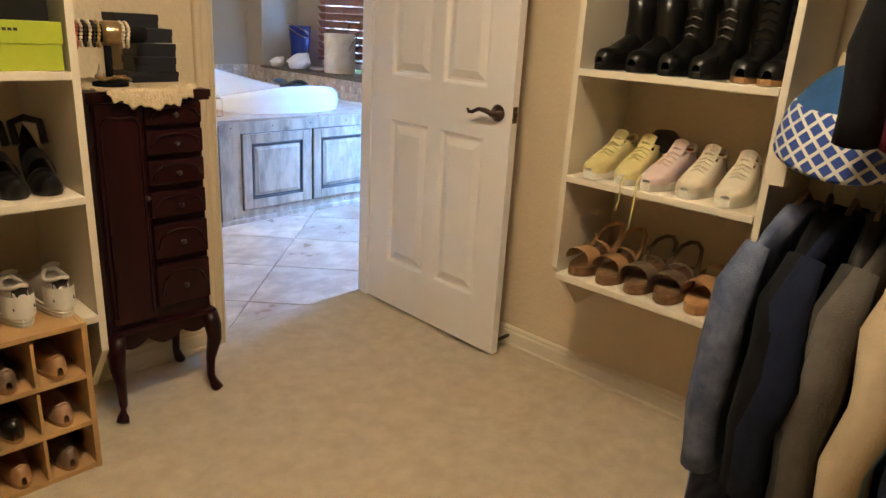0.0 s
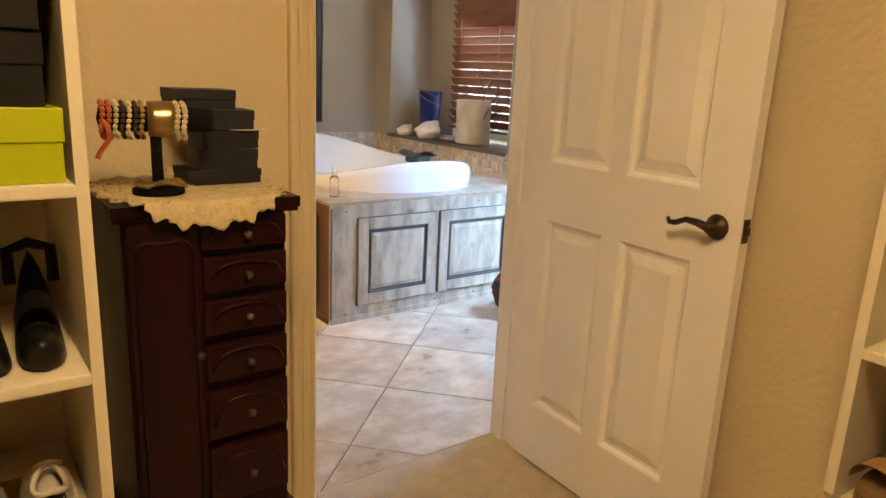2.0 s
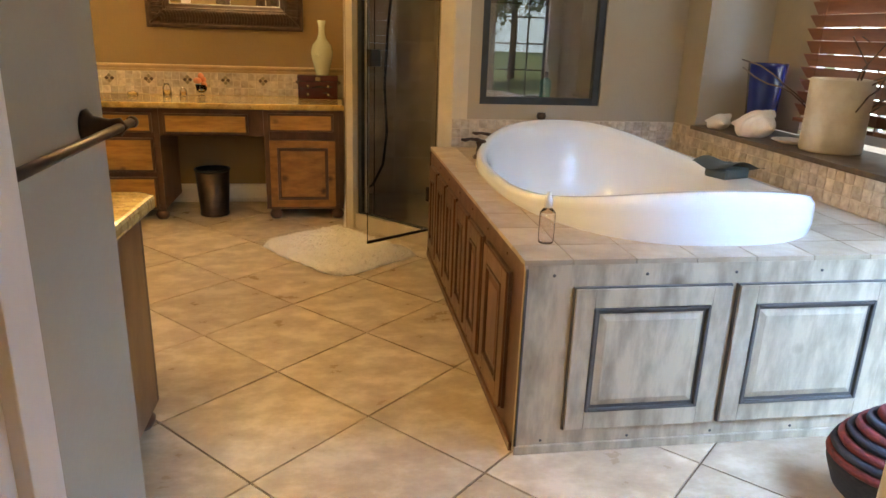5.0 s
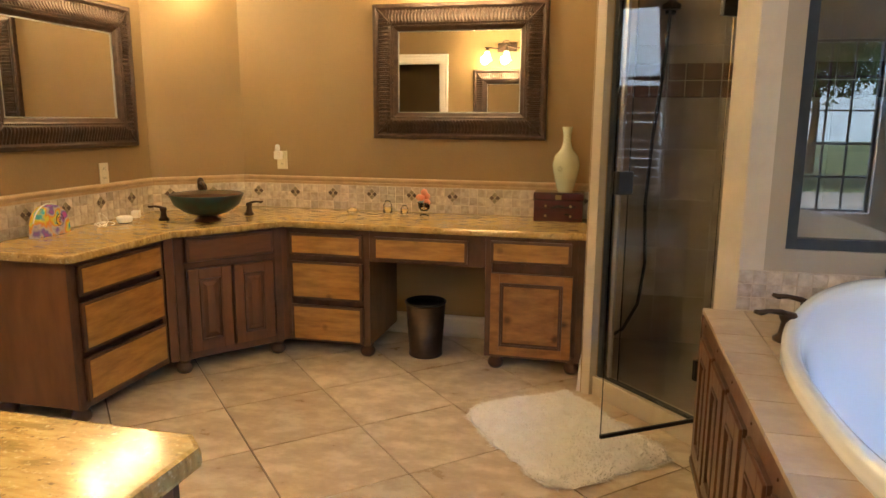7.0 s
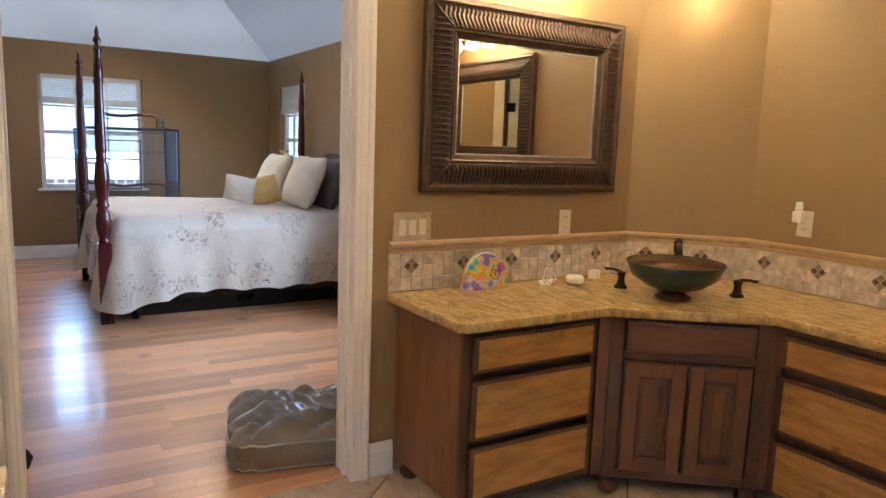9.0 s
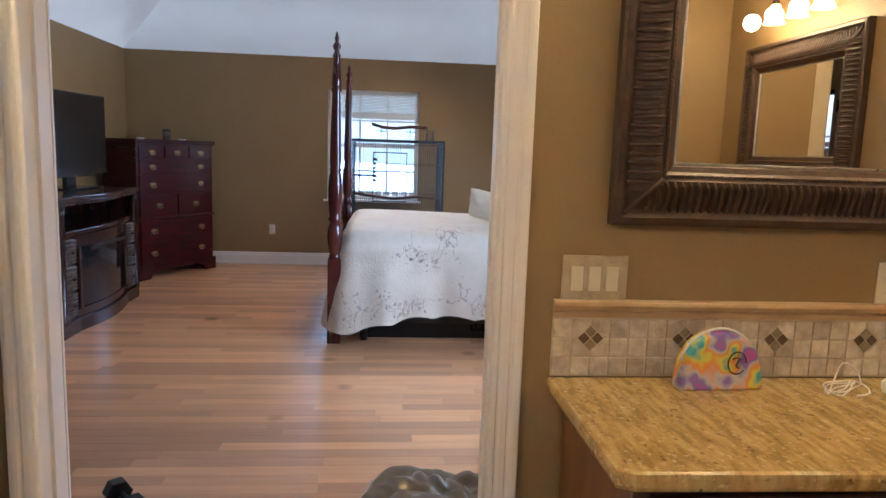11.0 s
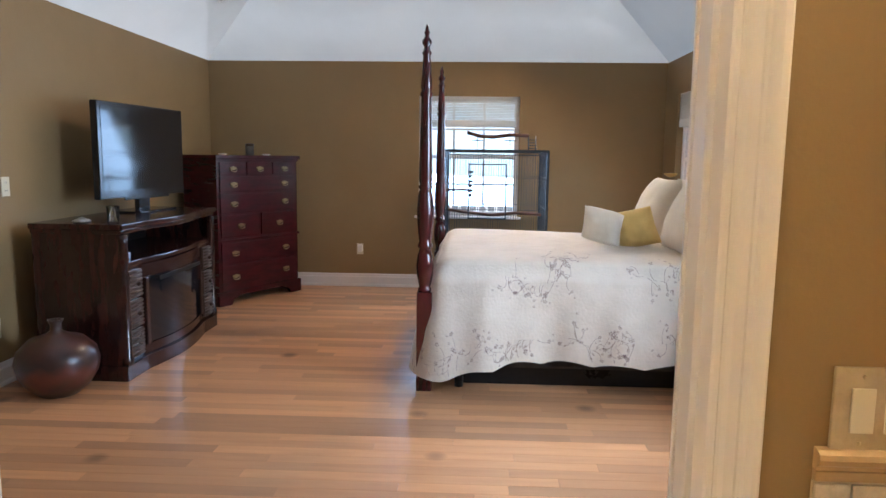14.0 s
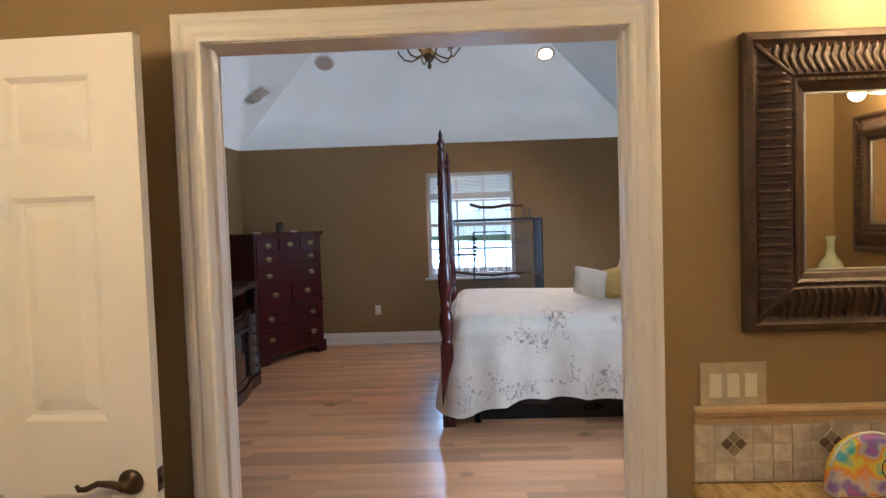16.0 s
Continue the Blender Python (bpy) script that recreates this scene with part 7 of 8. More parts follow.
solid("lace_doily", crochet(), LACE, "cream crocheted doily draped on the armoire top", "doily", at=ARMOIRE)
NAVYBOX = mat("navy_card", (0.007, 0.0075, 0.014), (0.011, 0.011, 0.019), 10, 0.6)
z = 1.0747
for i, (w, d, h, x, y, a) in enumerate(((0.165, 0.112, 0.032, 1.172, 2.808, 2), (0.132, 0.110, 0.045, 1.194, 2.810, -3), (0.128, 0.108, 0.040, 1.205, 2.810, 2), (0.130, 0.100, 0.042, 1.192, 2.817, -3), (0.135, 0.096, 0.042, 1.150, 2.820, 1))):
    g = thing("jewelry_gift_box", "dark navy jewelry gift box in a stack", "box", pose(x, y, z, 0, 0, a), "stack of jewelry boxes")
    part("box_base", boxes((0.002, 0.002, 0, w - 0.002, d - 0.002, h * 0.55)), NAVYBOX, g)
    part("lid", boxes((0, 0, h * 0.5, w, d, h), bevel=0.0015), NAVYBOX, g)
    z += h + 0.0005
    if i == 2:
        solid("paper_tag", boxes((1.27, 2.806, z, 1.358, 2.842, z + 0.0012)), SOLEW, "small white paper tag between the boxes", "tag", at=pose(0, 0, 0))
        z += 0.002
ts = thing("bracelet_stand", "black velvet bracelet stand strung with bracelets", "jewelry stand", pose(1.095, 2.755, 1.0737, 0, 0, -12))
VELVET = cloth("black_velvet", (0.008, 0.008, 0.01))
part("foot", lathe([(0, 0), (0.05, 0), (0.05, 0.01), (0.02, 0.016), (0, 0.016)], 24), VELVET, ts)
part("stem", lathe([(0, 0.014), (0.011, 0.014), (0.011, 0.125), (0, 0.125)], 14), VELVET, ts)
part("bar", lathe([(0, -0.105), (0.022, -0.10), (0.025, -0.09), (0.025, 0.095), (0.022, 0.108), (0, 0.111)], 20), VELVET, ts).matrix_local = pose(0, 0, 0.148, 0, 90, 0)
BEADS = [mat("bead_" + n, c, None, 30, 0.35) for n, c in (("coral", (0.5, 0.12, 0.06)), ("cream", (0.7, 0.6, 0.45)), ("dark", (0.05, 0.035, 0.03)), ("gold", (0.45, 0.30, 0.10)))]
for x, k, size in ((-0.094, 0, 0.006), (-0.082, 0, 0.006), (-0.070, 1, 0.0055), (-0.058, 2, 0.005), (-0.047, 1, 0.0055), (-0.035, 2, 0.005), (-0.024, 3, 0.0055), (0.040, 1, 0.0065), (0.053, 1, 0.0065)):
    bm = bmesh.new()
    for j in range(20):
        a = 2 * math.pi * j / 20
        bmesh.ops.create_icosphere(bm, subdivisions=1, radius=size, matrix=Matrix.Translation((x + 0.002 * math.sin(3 * a), 0.034 * math.cos(a), 0.146 + 0.034 * math.sin(a))))
    tagged(part("bracelet", bm, BEADS[k], ts), "stretch bracelet of small beads", kind="stuff")
bm = lathe([(0.027, -0.012), (0.034, -0.014), (0.036, 0.0), (0.036, 0.028), (0.034, 0.042), (0.027, 0.040)], 28)
part("cuff", bm, BRASS, ts, "wide gold cuff bracelet").matrix_local = pose(0, 0, 0.148, 0, 90, 0)
part("dangling_strand", tube([(-0.094 + 0.012 * math.sin(k * 0.5), -0.034 - 0.004 * math.sin(k * 0.6), 0.146 - 0.008 * k) for k in range(10)], 0.005, 8), BEADS[0], ts, "loose coral bead strand")
part("chain_heap", tube([(0.06 * math.cos(k * 0.7) * (0.6 + 0.03 * k % 0.3), -0.02 + 0.03 * math.sin(k * 0.9), 0.02 + 0.004 * (k % 3)) for k in range(26)], 0.004, 6), BRASS, ts)

# ---- bedroom ----
def poster(root, x, y, name="post"):
    w = 0.047
    part("post_block", boxes((x - w, y - w, 0.0, x + w, y + w, 0.62), bevel=0.006), CHERRYDARK, root)
    part(name, lathe([(0.0, 0.62), (0.040, 0.62), (0.044, 0.635), (0.034, 0.65), (0.040, 0.67), (0.050, 0.72), (0.054, 0.78), (0.047, 0.84), (0.034, 0.88), (0.044, 0.89), (0.046, 0.905), (0.036, 0.925), (0.042, 0.96), (0.050, 1.05), (0.052, 1.12), (0.046, 1.20), (0.036, 1.24), (0.045, 1.255), (0.036, 1.27), (0.041, 1.30), (0.038, 1.50), (0.031, 1.72), (0.030, 1.78), (0.038, 1.80), (0.030, 1.82), (0.034, 1.84), (0.026, 1.95), (0.022, 2.02), (0.030, 2.035), (0.021, 2.05), (0.016, 2.07), (0.028, 2.09), (0.028, 2.105), (0.014, 2.125), (0.013, 2.14), (0.018, 2.15), (0.012, 2.165), (0.006, 2.19), (0.0, 2.2)], 24, cx=x, cy=y), CHERRYDARK, root, "turned and tapered bed post")


CHERRYDARK = mat("dark_cherry", (0.085, 0.011, 0.011), (0.040, 0.006, 0.006), 5, 0.22, grain=(3, 3, 0.6), coat=0.35, bump=0.05)
bed = thing("four_poster_bed", "dark cherry four-poster bed", "bed")
BX0, BX1, BY0, BY1 = -5.845, -4.01, 5.386, 7.58
for x in (BX0, BX1):
    for y in (BY0, BY1):
        poster(bed, x, y)
part("foot_rail", boxes((BX0 + 0.04, BY0 - 0.018, 0.30, BX1 - 0.04, BY0 + 0.018, 0.50), bevel=0.004), CHERRYDARK, bed)
for x in (BX0 + 0.03, BX1 - 0.03):
    part("side_rail", boxes((x - 0.016, BY0 + 0.04, 0.28, x + 0.016, BY1 - 0.04, 0.46), bevel=0.004), CHERRYDARK, bed)
hb = [(BX0 + 0.04, 0.35), (BX1 - 0.04, 0.35)] + [(BX1 - 0.04 - (BX1 - BX0 - 0.08) * u, 0.98 + 0.34 * math.sin(math.pi * u) ** 1.5) for u in [k / 24 for k in range(25)]]
part("headboard", moved(prism(hb, -0.02, 0.02, bevel=0.006), pose(0, BY1, 0, 90, 0, 0)), CHERRYDARK, bed, "arched dark cherry headboard")
for x in (BX0 + 0.12, BX1 - 0.08):
    for y in (5.60, 7.3):
        part("metal_leg", lathe([(0, 0), (0.028, 0.0), (0.03, 0.10), (0.02, 0.11), (0.02, 0.30), (0, 0.30)], 14, cx=x, cy=y), BLACK, bed, "black bed-frame foot")
# black block added in place of the shade below the quilt hem
part("bed_base", boxes((BX0 + 0.16, BY0 + 0.22, 0.0, BX1 - 0.14, BY1 - 0.1, 0.129)), BLACK, bed, "black block standing in for the shade under the bed")
# box spring drawn low and dark to deepen that shade
part("box_spring", boxes((BX0 + 0.05, BY0 + 0.06, 0.13, BX1 - 0.05, BY1 - 0.06, 0.56), bevel=0.02), CHARCOAL, bed)
part("mattress", boxes((BX0 + 0.04, BY0 + 0.05, 0.561, BX1 - 0.04, BY1 - 0.05, 0.80), bevel=0.05), LINEN, bed)
# quilt: a loop round both sides and the foot, from the spine of the bed to a scalloped hem
QX0, QX1, QY0, QY1 = BX0 - 0.0, BX1 + 0.012, BY0 + 0.055, BY1 - 0.12
QC = (QX0 + QX1) / 2


def quilt_loop(u):
    """A point of the edge of the bed's top and the outward way, from the head round the foot to the head."""
    a, b = QY1 - QY0, QX1 - QX0
    s = u * (2 * a + b)
    r = 0.10
    if s < a - r:
        return Vector((QX1, QY1 - s)), Vector((1, 0))
    if s < a + r:
        t = (s - a + r) / (2 * r) * math.pi / 2
        return Vector((QX1 - r + r * math.cos(t), QY0 + r - r * math.sin(t))), Vector((math.cos(t), -math.sin(t)))
    if s < a + b - r:
        return Vector((QX1 - (s - a), QY0)), Vector((0, -1))
    if s < a + b + r:
        t = (s - a - b + r) / (2 * r) * math.pi / 2
        return Vector((QX0 + r - r * math.sin(t), QY0 + r - r * math.cos(t))), Vector((-math.sin(t), -math.cos(t)))
    return Vector((QX0, QY0 + (s - a - b))), Vector((-1, 0))


def quilt_pt(u, v):
    p, n = quilt_loop(u)
    s = u * (2 * (QY1 - QY0) + QX1 - QX0)
    if v < 0.4:
        k = v / 0.4
        c = Vector((QC, max(QY0 + 0.9, min(QY1, p.y))))
        q = c.lerp(p - n * 0.03, k)
        return (q.x, q.y, 0.832 + 0.012 * math.sin(3 * q.x) * math.sin(2.5 * q.y) - 0.02 * k ** 6 + 0.003 * noise.noise(Vector((q.x * 14, q.y * 14, 0))))
    k = (v - 0.4) / 0.6
    corner = math.exp(-((s - (QY1 - QY0)) / 0.30) ** 2) + math.exp(-((s - (QY1 - QY0) - (QX1 - QX0)) / 0.30) ** 2)
    hem = 0.185 + 0.028 * abs(math.cos(s * math.pi / 0.30)) - 0.10 * corner
    z = 0.805 - (0.805 - hem) * k
    fold = (0.008 + 0.042 * k) * math.sin(s * 9.0 + 1.2 * math.sin(s * 3.1)) + 0.012 * k * math.sin(s * 23)
    out = -0.03 + 0.055 * min(1, k * 6) + 0.035 * k + fold * (1 - 0.5 * corner) + 0.10 * corner * k + 0.003 * noise.noise(Vector((s * 14, z * 14, 2)))
    return (p.x + n.x * out, p.y + n.y * out, z)


quilt = thing("quilt", "white quilted bedspread with scalloped hem and embroidered flowers", "bedspread")
part("cover", grid(quilt_pt, 260, 60), LINEN, quilt)
THREAD = mat("mauve_thread", (0.17, 0.10, 0.10), (0.30, 0.21, 0.18), 40, 0.9)
rng = random.Random(11)
full = 2 * (QY1 - QY0) + QX1 - QX0


def on_quilt(s, v):
    u = s / full
    p = Vector(quilt_pt(u, v))
    e1, e2 = Vector(quilt_pt(u + 0.002, v)) - p, Vector(quilt_pt(u, min(v + 0.01, 1))) - p
    n = e1.cross(e2).normalized()
    q, way = quilt_loop(u)
    if n.dot(Vector((way.x, way.y, 0.6))) < 0:
        n = -n
    return p + n * 0.003, e1.normalized(), e2.normalized(), n


def petal_flower(bm, s, v, r):
    p, a, b, n = on_quilt(s, v)
    turn = rng.uniform(0, 1.2)
    for k in range(5):
        t = turn + 2 * math.pi * k / 5
        c = p + (a * math.cos(t) + b * math.sin(t)) * r
        out, side = a * math.cos(t) + b * math.sin(t), b * math.cos(t) - a * math.sin(t)
        bm.faces.new([bm.verts.new(c + out * r * du + side * r * dv) for du, dv in ((-0.75, 0), (0.1, 0.42), (0.85, 0), (0.1, -0.42))])


def spray(s0, v0, w, h, count):
    """Curling stems that branch off one arc, with small flowers and leaves."""
    bm = bmesh.new()
    inside = lambda s, v: 0.02 < s < full - 0.02 and 0.05 < v < 0.985
    for i in range(count):
        s, v = s0 + w * (i / count - 0.5), v0 + 0.25 * h * math.cos(math.pi * (i / count - 0.5) * 2)
        ang, bend = rng.uniform(0, 6.28), rng.uniform(-0.7, 0.7)
        pts = []
        for k in range(5):
            if inside(s, v):
                pts.append(on_quilt(s, v)[0])
            s += 0.016 * math.cos(ang)
            v += 0.024 * math.sin(ang)
            ang += bend
        if len(pts) > 2:
            tube(pts, 0.0011, 4, bm)
        if inside(s, v):
            petal_flower(bm, s, v, rng.uniform(0.005, 0.009))
            for _ in range(2):
                s2, v2 = s + rng.gauss(0, 0.018), v + rng.gauss(0, 0.03)
                if inside(s2, v2):
                    petal_flower(bm, s2, v2, rng.uniform(0.003, 0.0055))
    tagged(part("embroidery", bm, THREAD, quilt), "mauve embroidered flower spray", kind="stuff")


side_len = QY1 - QY0
for s0, v0, w, h, c in ((side_len - 0.42, 0.88, 0.42, 0.10, 22), (side_len - 1.0, 0.88, 0.40, 0.10, 22), (side_len - 1.55, 0.88, 0.40, 0.10, 20), (side_len - 0.05, 0.90, 0.22, 0.10, 14), (side_len - 0.62, 0.50, 0.42, 0.10, 20), (side_len - 1.35, 0.47, 0.3, 0.08, 12), (side_len - 0.75, 0.36, 0.3, 0.05, 10), (side_len + 0.6, 0.88, 0.4, 0.1, 18), (side_len + 1.3, 0.88, 0.4, 0.1, 18)):
    spray(s0, v0, w, h, c)


def pillow(m, w, h, d, material, label):
    def f(u, v):
        a, b = u * 2 - 1, v * 2 - 1
        return a, b
    bm = bmesh.new()
    for s in (-1, 1):
        def g(u, v, s=s):
            a, b = u * 2 - 1, v * 2 - 1
            t = max(0.0, (1 - abs(a) ** 2.6) * (1 - abs(b) ** 2.6)) ** 0.5
            pinch = 1 - 0.06 * (1 - abs(a)) * abs(b) ** 3 - 0.06 * (1 - abs(b)) * abs(a) ** 3
            wr = 0.012 * noise.noise(Vector((a * 2.5, b * 2.5, s * 3 + w * 7)))
            return (w / 2 * a * pinch, s * d / 2 * t + wr * t, h / 2 * b * pinch)
        grid(g, 26, 26, bm)
    bmesh.ops.remove_doubles(bm, verts=bm.verts, dist=1e-4)
    bmesh.ops.recalc_face_normals(bm, faces=bm.faces[:])
    return solid("pillow", bm, material, label, "pillow", "pillows on the bed", at=m)


PILLOW = mat("white_pillow_cotton", (0.82, 0.745, 0.63), (0.74, 0.66, 0.54), 6, 0.9, bump=0.4, fine=90, sheen=0.2, spec=0.2)
YELLOW = mat("mustard_pillow", (0.80, 0.58, 0.22), (0.72, 0.50, 0.17), 8, 0.9, bump=0.6, fine=100, sheen=0.2)
GREYPIL = mat("dark_grey_pillow", (0.05, 0.05, 0.055), (0.09, 0.09, 0.095), 5, 0.5, bump=0.2)
pillow(pose(-4.56, 6.545, 0.985, 24, 12, 66), 0.27, 0.25, 0.17, PILLOW, "small white throw pillow on the bed")
pillow(pose(-4.60, 6.775, 0.97, 22, -14, 60), 0.29, 0.28, 0.15, YELLOW, "mustard yellow throw pillow on the bed")
for x in (-4.45, -5.35):
    pillow(pose(x, 7.10, 1.06, -22, 0, 0), 0.68, 0.50, 0.22, PILLOW, "large white pillow propped at the headboard")
    pillow(pose(x - 0.05, 7.32, 1.04, -14, 0, 0), 0.72, 0.50, 0.20, GREYPIL if x > -5 else PILLOW, "dark grey pillow behind the white ones" if x > -5 else "large white pillow at the headboard")
solid("yellow_flower", lathe([(0, 0), (0.02, 0.004), (0.045, 0.02), (0.05, 0.032), (0.025, 0.03), (0, 0.036)], 10), YELLOW, "yellow flower ornament on top of the pillows", "ornament", at=pose(-5.05, 7.12, 1.305))

# nightstand and lamp
SILVER = mat("silver_leaf_wood", (0.26, 0.25, 0.23), (0.16, 0.15, 0.14), 14, 0.35, metal=0.4, bump=0.2)
ns = thing("nightstand", "silver nightstand with diamond-faceted drawers", "nightstand", pose(-3.75, 7.20, 0))
part("body", boxes((0, 0, 0.10, 0.50, 0.46, 0.64), bevel=0.006), SILVER, ns)
part("top", boxes((-0.015, -0.02, 0.6405, 0.515, 0.47, 0.665), bevel=0.005), SILVER, ns)
for j in range(3):
    d = part("drawer", boxes((0.02, -0.012, 0.125 + 0.172 * j, 0.48, -0.0005, 0.285 + 0.172 * j), bevel=0.003), SILVER, ns)
    for i in range(5):
        bm = bmesh.new()
        cx, cz = 0.066 + 0.092 * i, 0.205 + 0.172 * j
        t = bm.verts.new((cx, -0.036, cz))
        q = [bm.verts.new((cx + a, -0.0125, cz + b)) for a, b in ((-0.044, 0), (0, -0.072), (0.044, 0), (0, 0.072))]
        for k in range(4):
            bm.faces.new((q[k], q[(k + 1) % 4], t))
        bmesh.ops.recalc_face_normals(bm, faces=bm.faces[:])
        part("diamond_facet", bm, SILVER, d)
for x in (0.03, 0.47):
    for y in (0.03, 0.43):
        part("leg", tube([(x, y, 0.10), (x + 0.012, y, 0.06), (x - 0.002, y, 0.0)], 0.016, 8), SILVER, ns)
lampo = thing("table_lamp", "table lamp with a cream drum shade on the nightstand", "lamp", pose(-3.51, 7.40, 0.665))
CREAMSHADE = mat("cream_lampshade", (0.72, 0.66, 0.52), None, 5, 0.8)
part("shade", lathe([(0.15, 0.44), (0.152, 0.44), (0.135, 0.71), (0.133, 0.71)], 32), CREAMSHADE, lampo)
part("base", lathe([(0, 0), (0.08, 0), (0.08, 0.02), (0, 0.02)], 24), BLACK, lampo)
bm = bmesh.new()
for k in range(4):
    for i in range(5):
        a = math.pi / 2 * k
        z0 = 0.03 + 0.076 * i
        tube([(0.05 * math.cos(a), 0.05 * math.sin(a), z0), (0.05 * math.cos(a + 0.785), 0.05 * math.sin(a + 0.785), z0 + 0.038), (0.05 * math.cos(a + 1.57), 0.05 * math.sin(a + 1.57), z0 + 0.076)], 0.006, 6, bm)
        tube([(0.05 * math.cos(a + 1.57), 0.05 * math.sin(a + 1.57), z0), (0.05 * math.cos(a + 0.785), 0.05 * math.sin(a + 0.785), z0 + 0.038), (0.05 * math.cos(a), 0.05 * math.sin(a), z0 + 0.076)], 0.006, 6, bm)
part("lattice", bm, WHITE, lampo, "white lattice column")
part("stem", lathe([(0, 0.02), (0.008, 0.02), (0.008, 0.70), (0, 0.70)], 10), STEEL, lampo)

# media console with electric fireplace
CONSOLE = mat("dark_walnut", (0.040, 0.012, 0.009), (0.017, 0.006, 0.005), 5, 0.22, grain=(3, 3, 0.7), coat=0.25, bump=0.03, spec=0.4)
# reeded drawer fronts in a paler brown than the carcass
CONSILVER = mat("paler_walnut_relief", (0.085, 0.055, 0.042), (0.05, 0.03, 0.022), 14, 0.3, coat=0.3, bump=0.2)
mc = thing("media_console", "dark carved media console with a bowed electric fireplace", "media console", pose(-4.0, 3.50, 0, 0, 0, 180))
CW, CD = 1.48, 0.56


def bowed(z0, z1, dx, dy, bow=0.06, bevel=0.006):
    pts = [(-dx, CD), (-dx, -dy), (0.26, -dy)] + [(0.26 + (CW - 0.52) * u, -dy - bow * math.sin(math.pi * u)) for u in [k / 16 for k in range(1, 16)]] + [(CW - 0.26, -dy), (CW + dx, -dy), (CW + dx, CD)]
    return prism(pts, z0, z1, bevel=bevel)


part("mantel_top", bowed(0.965, 1.0, 0.03, 0.035), CONSOLE, mc)
part("top_moulding", bowed(0.935, 0.9645, 0.012, 0.015), CONSOLE, mc)
part("plinth", bowed(0.0, 0.10, 0.012, 0.02), CONSOLE, mc)
part("side_panel", boxes((0, 0.0, 0.1005, 0.02, CD, 0.9345)), CONSOLE, mc)
part("side_panel", boxes((CW - 0.02, 0.0, 0.1005, CW, CD, 0.9345)), CONSOLE, mc)
part("back_panel", boxes((0.0205, CD - 0.015, 0.1005, CW - 0.0205, CD, 0.9345)), BLACK, mc)
part("niche_shelf", bowed(0.715, 0.75, -0.021, 0.0, 0.05), CONSOLE, mc)
for x0 in (0.0205, CW - 0.2605):
    part("drawer_stack", boxes((x0, 0.012, 0.1005, x0 + 0.24, CD - 0.02, 0.7145)), CONSOLE, mc)
    for k in range(3):
        z0 = 0.12 + 0.195 * k
        d = part("drawer", boxes((x0 + 0.055, -0.006, z0, x0 + 0.225, 0.0115, z0 + 0.18), bevel=0.005), CONSILVER, mc)
        for i in range(7):
            part("reed", tube([(x0 + 0.065, -0.009, z0 + 0.015 + 0.025 * i), (x0 + 0.215, -0.009, z0 + 0.015 + 0.025 * i)], 0.008, 6), CONSILVER, d)
        part("knob", lathe([(0, 0), (0.012, 0.0), (0.015, 0.012), (0.008, 0.022), (0, 0.024)], 12), BRONZE, d).matrix_local = pose(x0 + 0.14, -0.016, z0 + 0.09, 90, 0, 0)
for x in (0.028, CW - 0.028):
    part("column", lathe([(0, 0.10), (0.036, 0.10), (0.036, 0.14), (0.028, 0.15), (0.03, 0.60), (0.036, 0.66), (0.026, 0.70), (0.034, 0.75), (0.030, 0.88), (0.038, 0.93), (0, 0.935)], 20, cx=x, cy=0.0), CONSOLE, mc, "half-round carved column")


def firebox(bow, x0, x1, z0, z1, t):
    def f(u, v):
        return (x0 + (x1 - x0) * u, -bow * math.sin(math.pi * u) + t, z0 + (z1 - z0) * v)
    return grid(f, 20, 6)


SCREEN = mat("smoked_glass", (0.006, 0.008, 0.011), (0.009, 0.011, 0.014), 4, 0.06, spec=0.6, bump=0)
part("fire_glass", firebox(0.055, 0.31, CW - 0.31, 0.17, 0.62, 0.0), SCREEN, mc, "dark bowed fireplace glass")
bm = bmesh.new()
for z0, z1 in ((0.105, 0.165), (0.625, 0.71)):
    tmp = [(0.262, 0.03)] + [(0.262 + (CW - 0.524) * u, -0.06 * math.sin(math.pi * u)) for u in [k / 16 for k in range(17)]] + [(CW - 0.262, 0.03)]
    prism(tmp, z0, z1, bm=bm)
part("fire_surround", bm, CONSOLE, mc)
for x in (0.265, CW - 0.315):
    part("fire_stile", boxes((x, -0.022, 0.1655, x + 0.05, 0.03, 0.6245), bevel=0.008), CONSOLE, mc)
part("vent_band", boxes((0.40, -0.058, 0.585, CW - 0.40, -0.052, 0.61)), BLACK, mc)
PIANO = mat("gloss_black_plastic", (0.010, 0.010, 0.012), (0.014, 0.014, 0.016), 5, 0.15, bump=0)
cb = thing("cable_box", "dark cable box and silver player in the console niche", "media player", pose(-4.06, 3.42, 0.7505, 0, 0, 180))
part("player", boxes((0, 0, 0, 0.22, 0.20, 0.035), bevel=0.003), STEEL, cb)
part("receiver", boxes((0.01, 0.01, 0.0355, 0.20, 0.20, 0.085), bevel=0.003), BLACK, cb)
tv = thing("television", "black flat-screen television on the console", "television", pose(-4.475, 3.13, 1.0, 0, 0, 175) @ Matrix.Diagonal((0.90, 1, 1, 1)))
part("bezel", boxes((0, 0, 0.115, 1.26, 0.05, 0.79), bevel=0.008), PIANO, tv)
part("screen", boxes((0.045, -0.0025, 0.172, 1.215, -0.0004, 0.752)), SCREEN, tv, "dark glossy screen")
part("rear_case", boxes((0.2, 0.05, 0.19, 1.07, 0.10, 0.68), bevel=0.02), PIANO, tv)
part("chin", boxes((0.30, -0.012, 0.098, 0.97, -0.0005, 0.122), bevel=0.004), PIANO, tv)
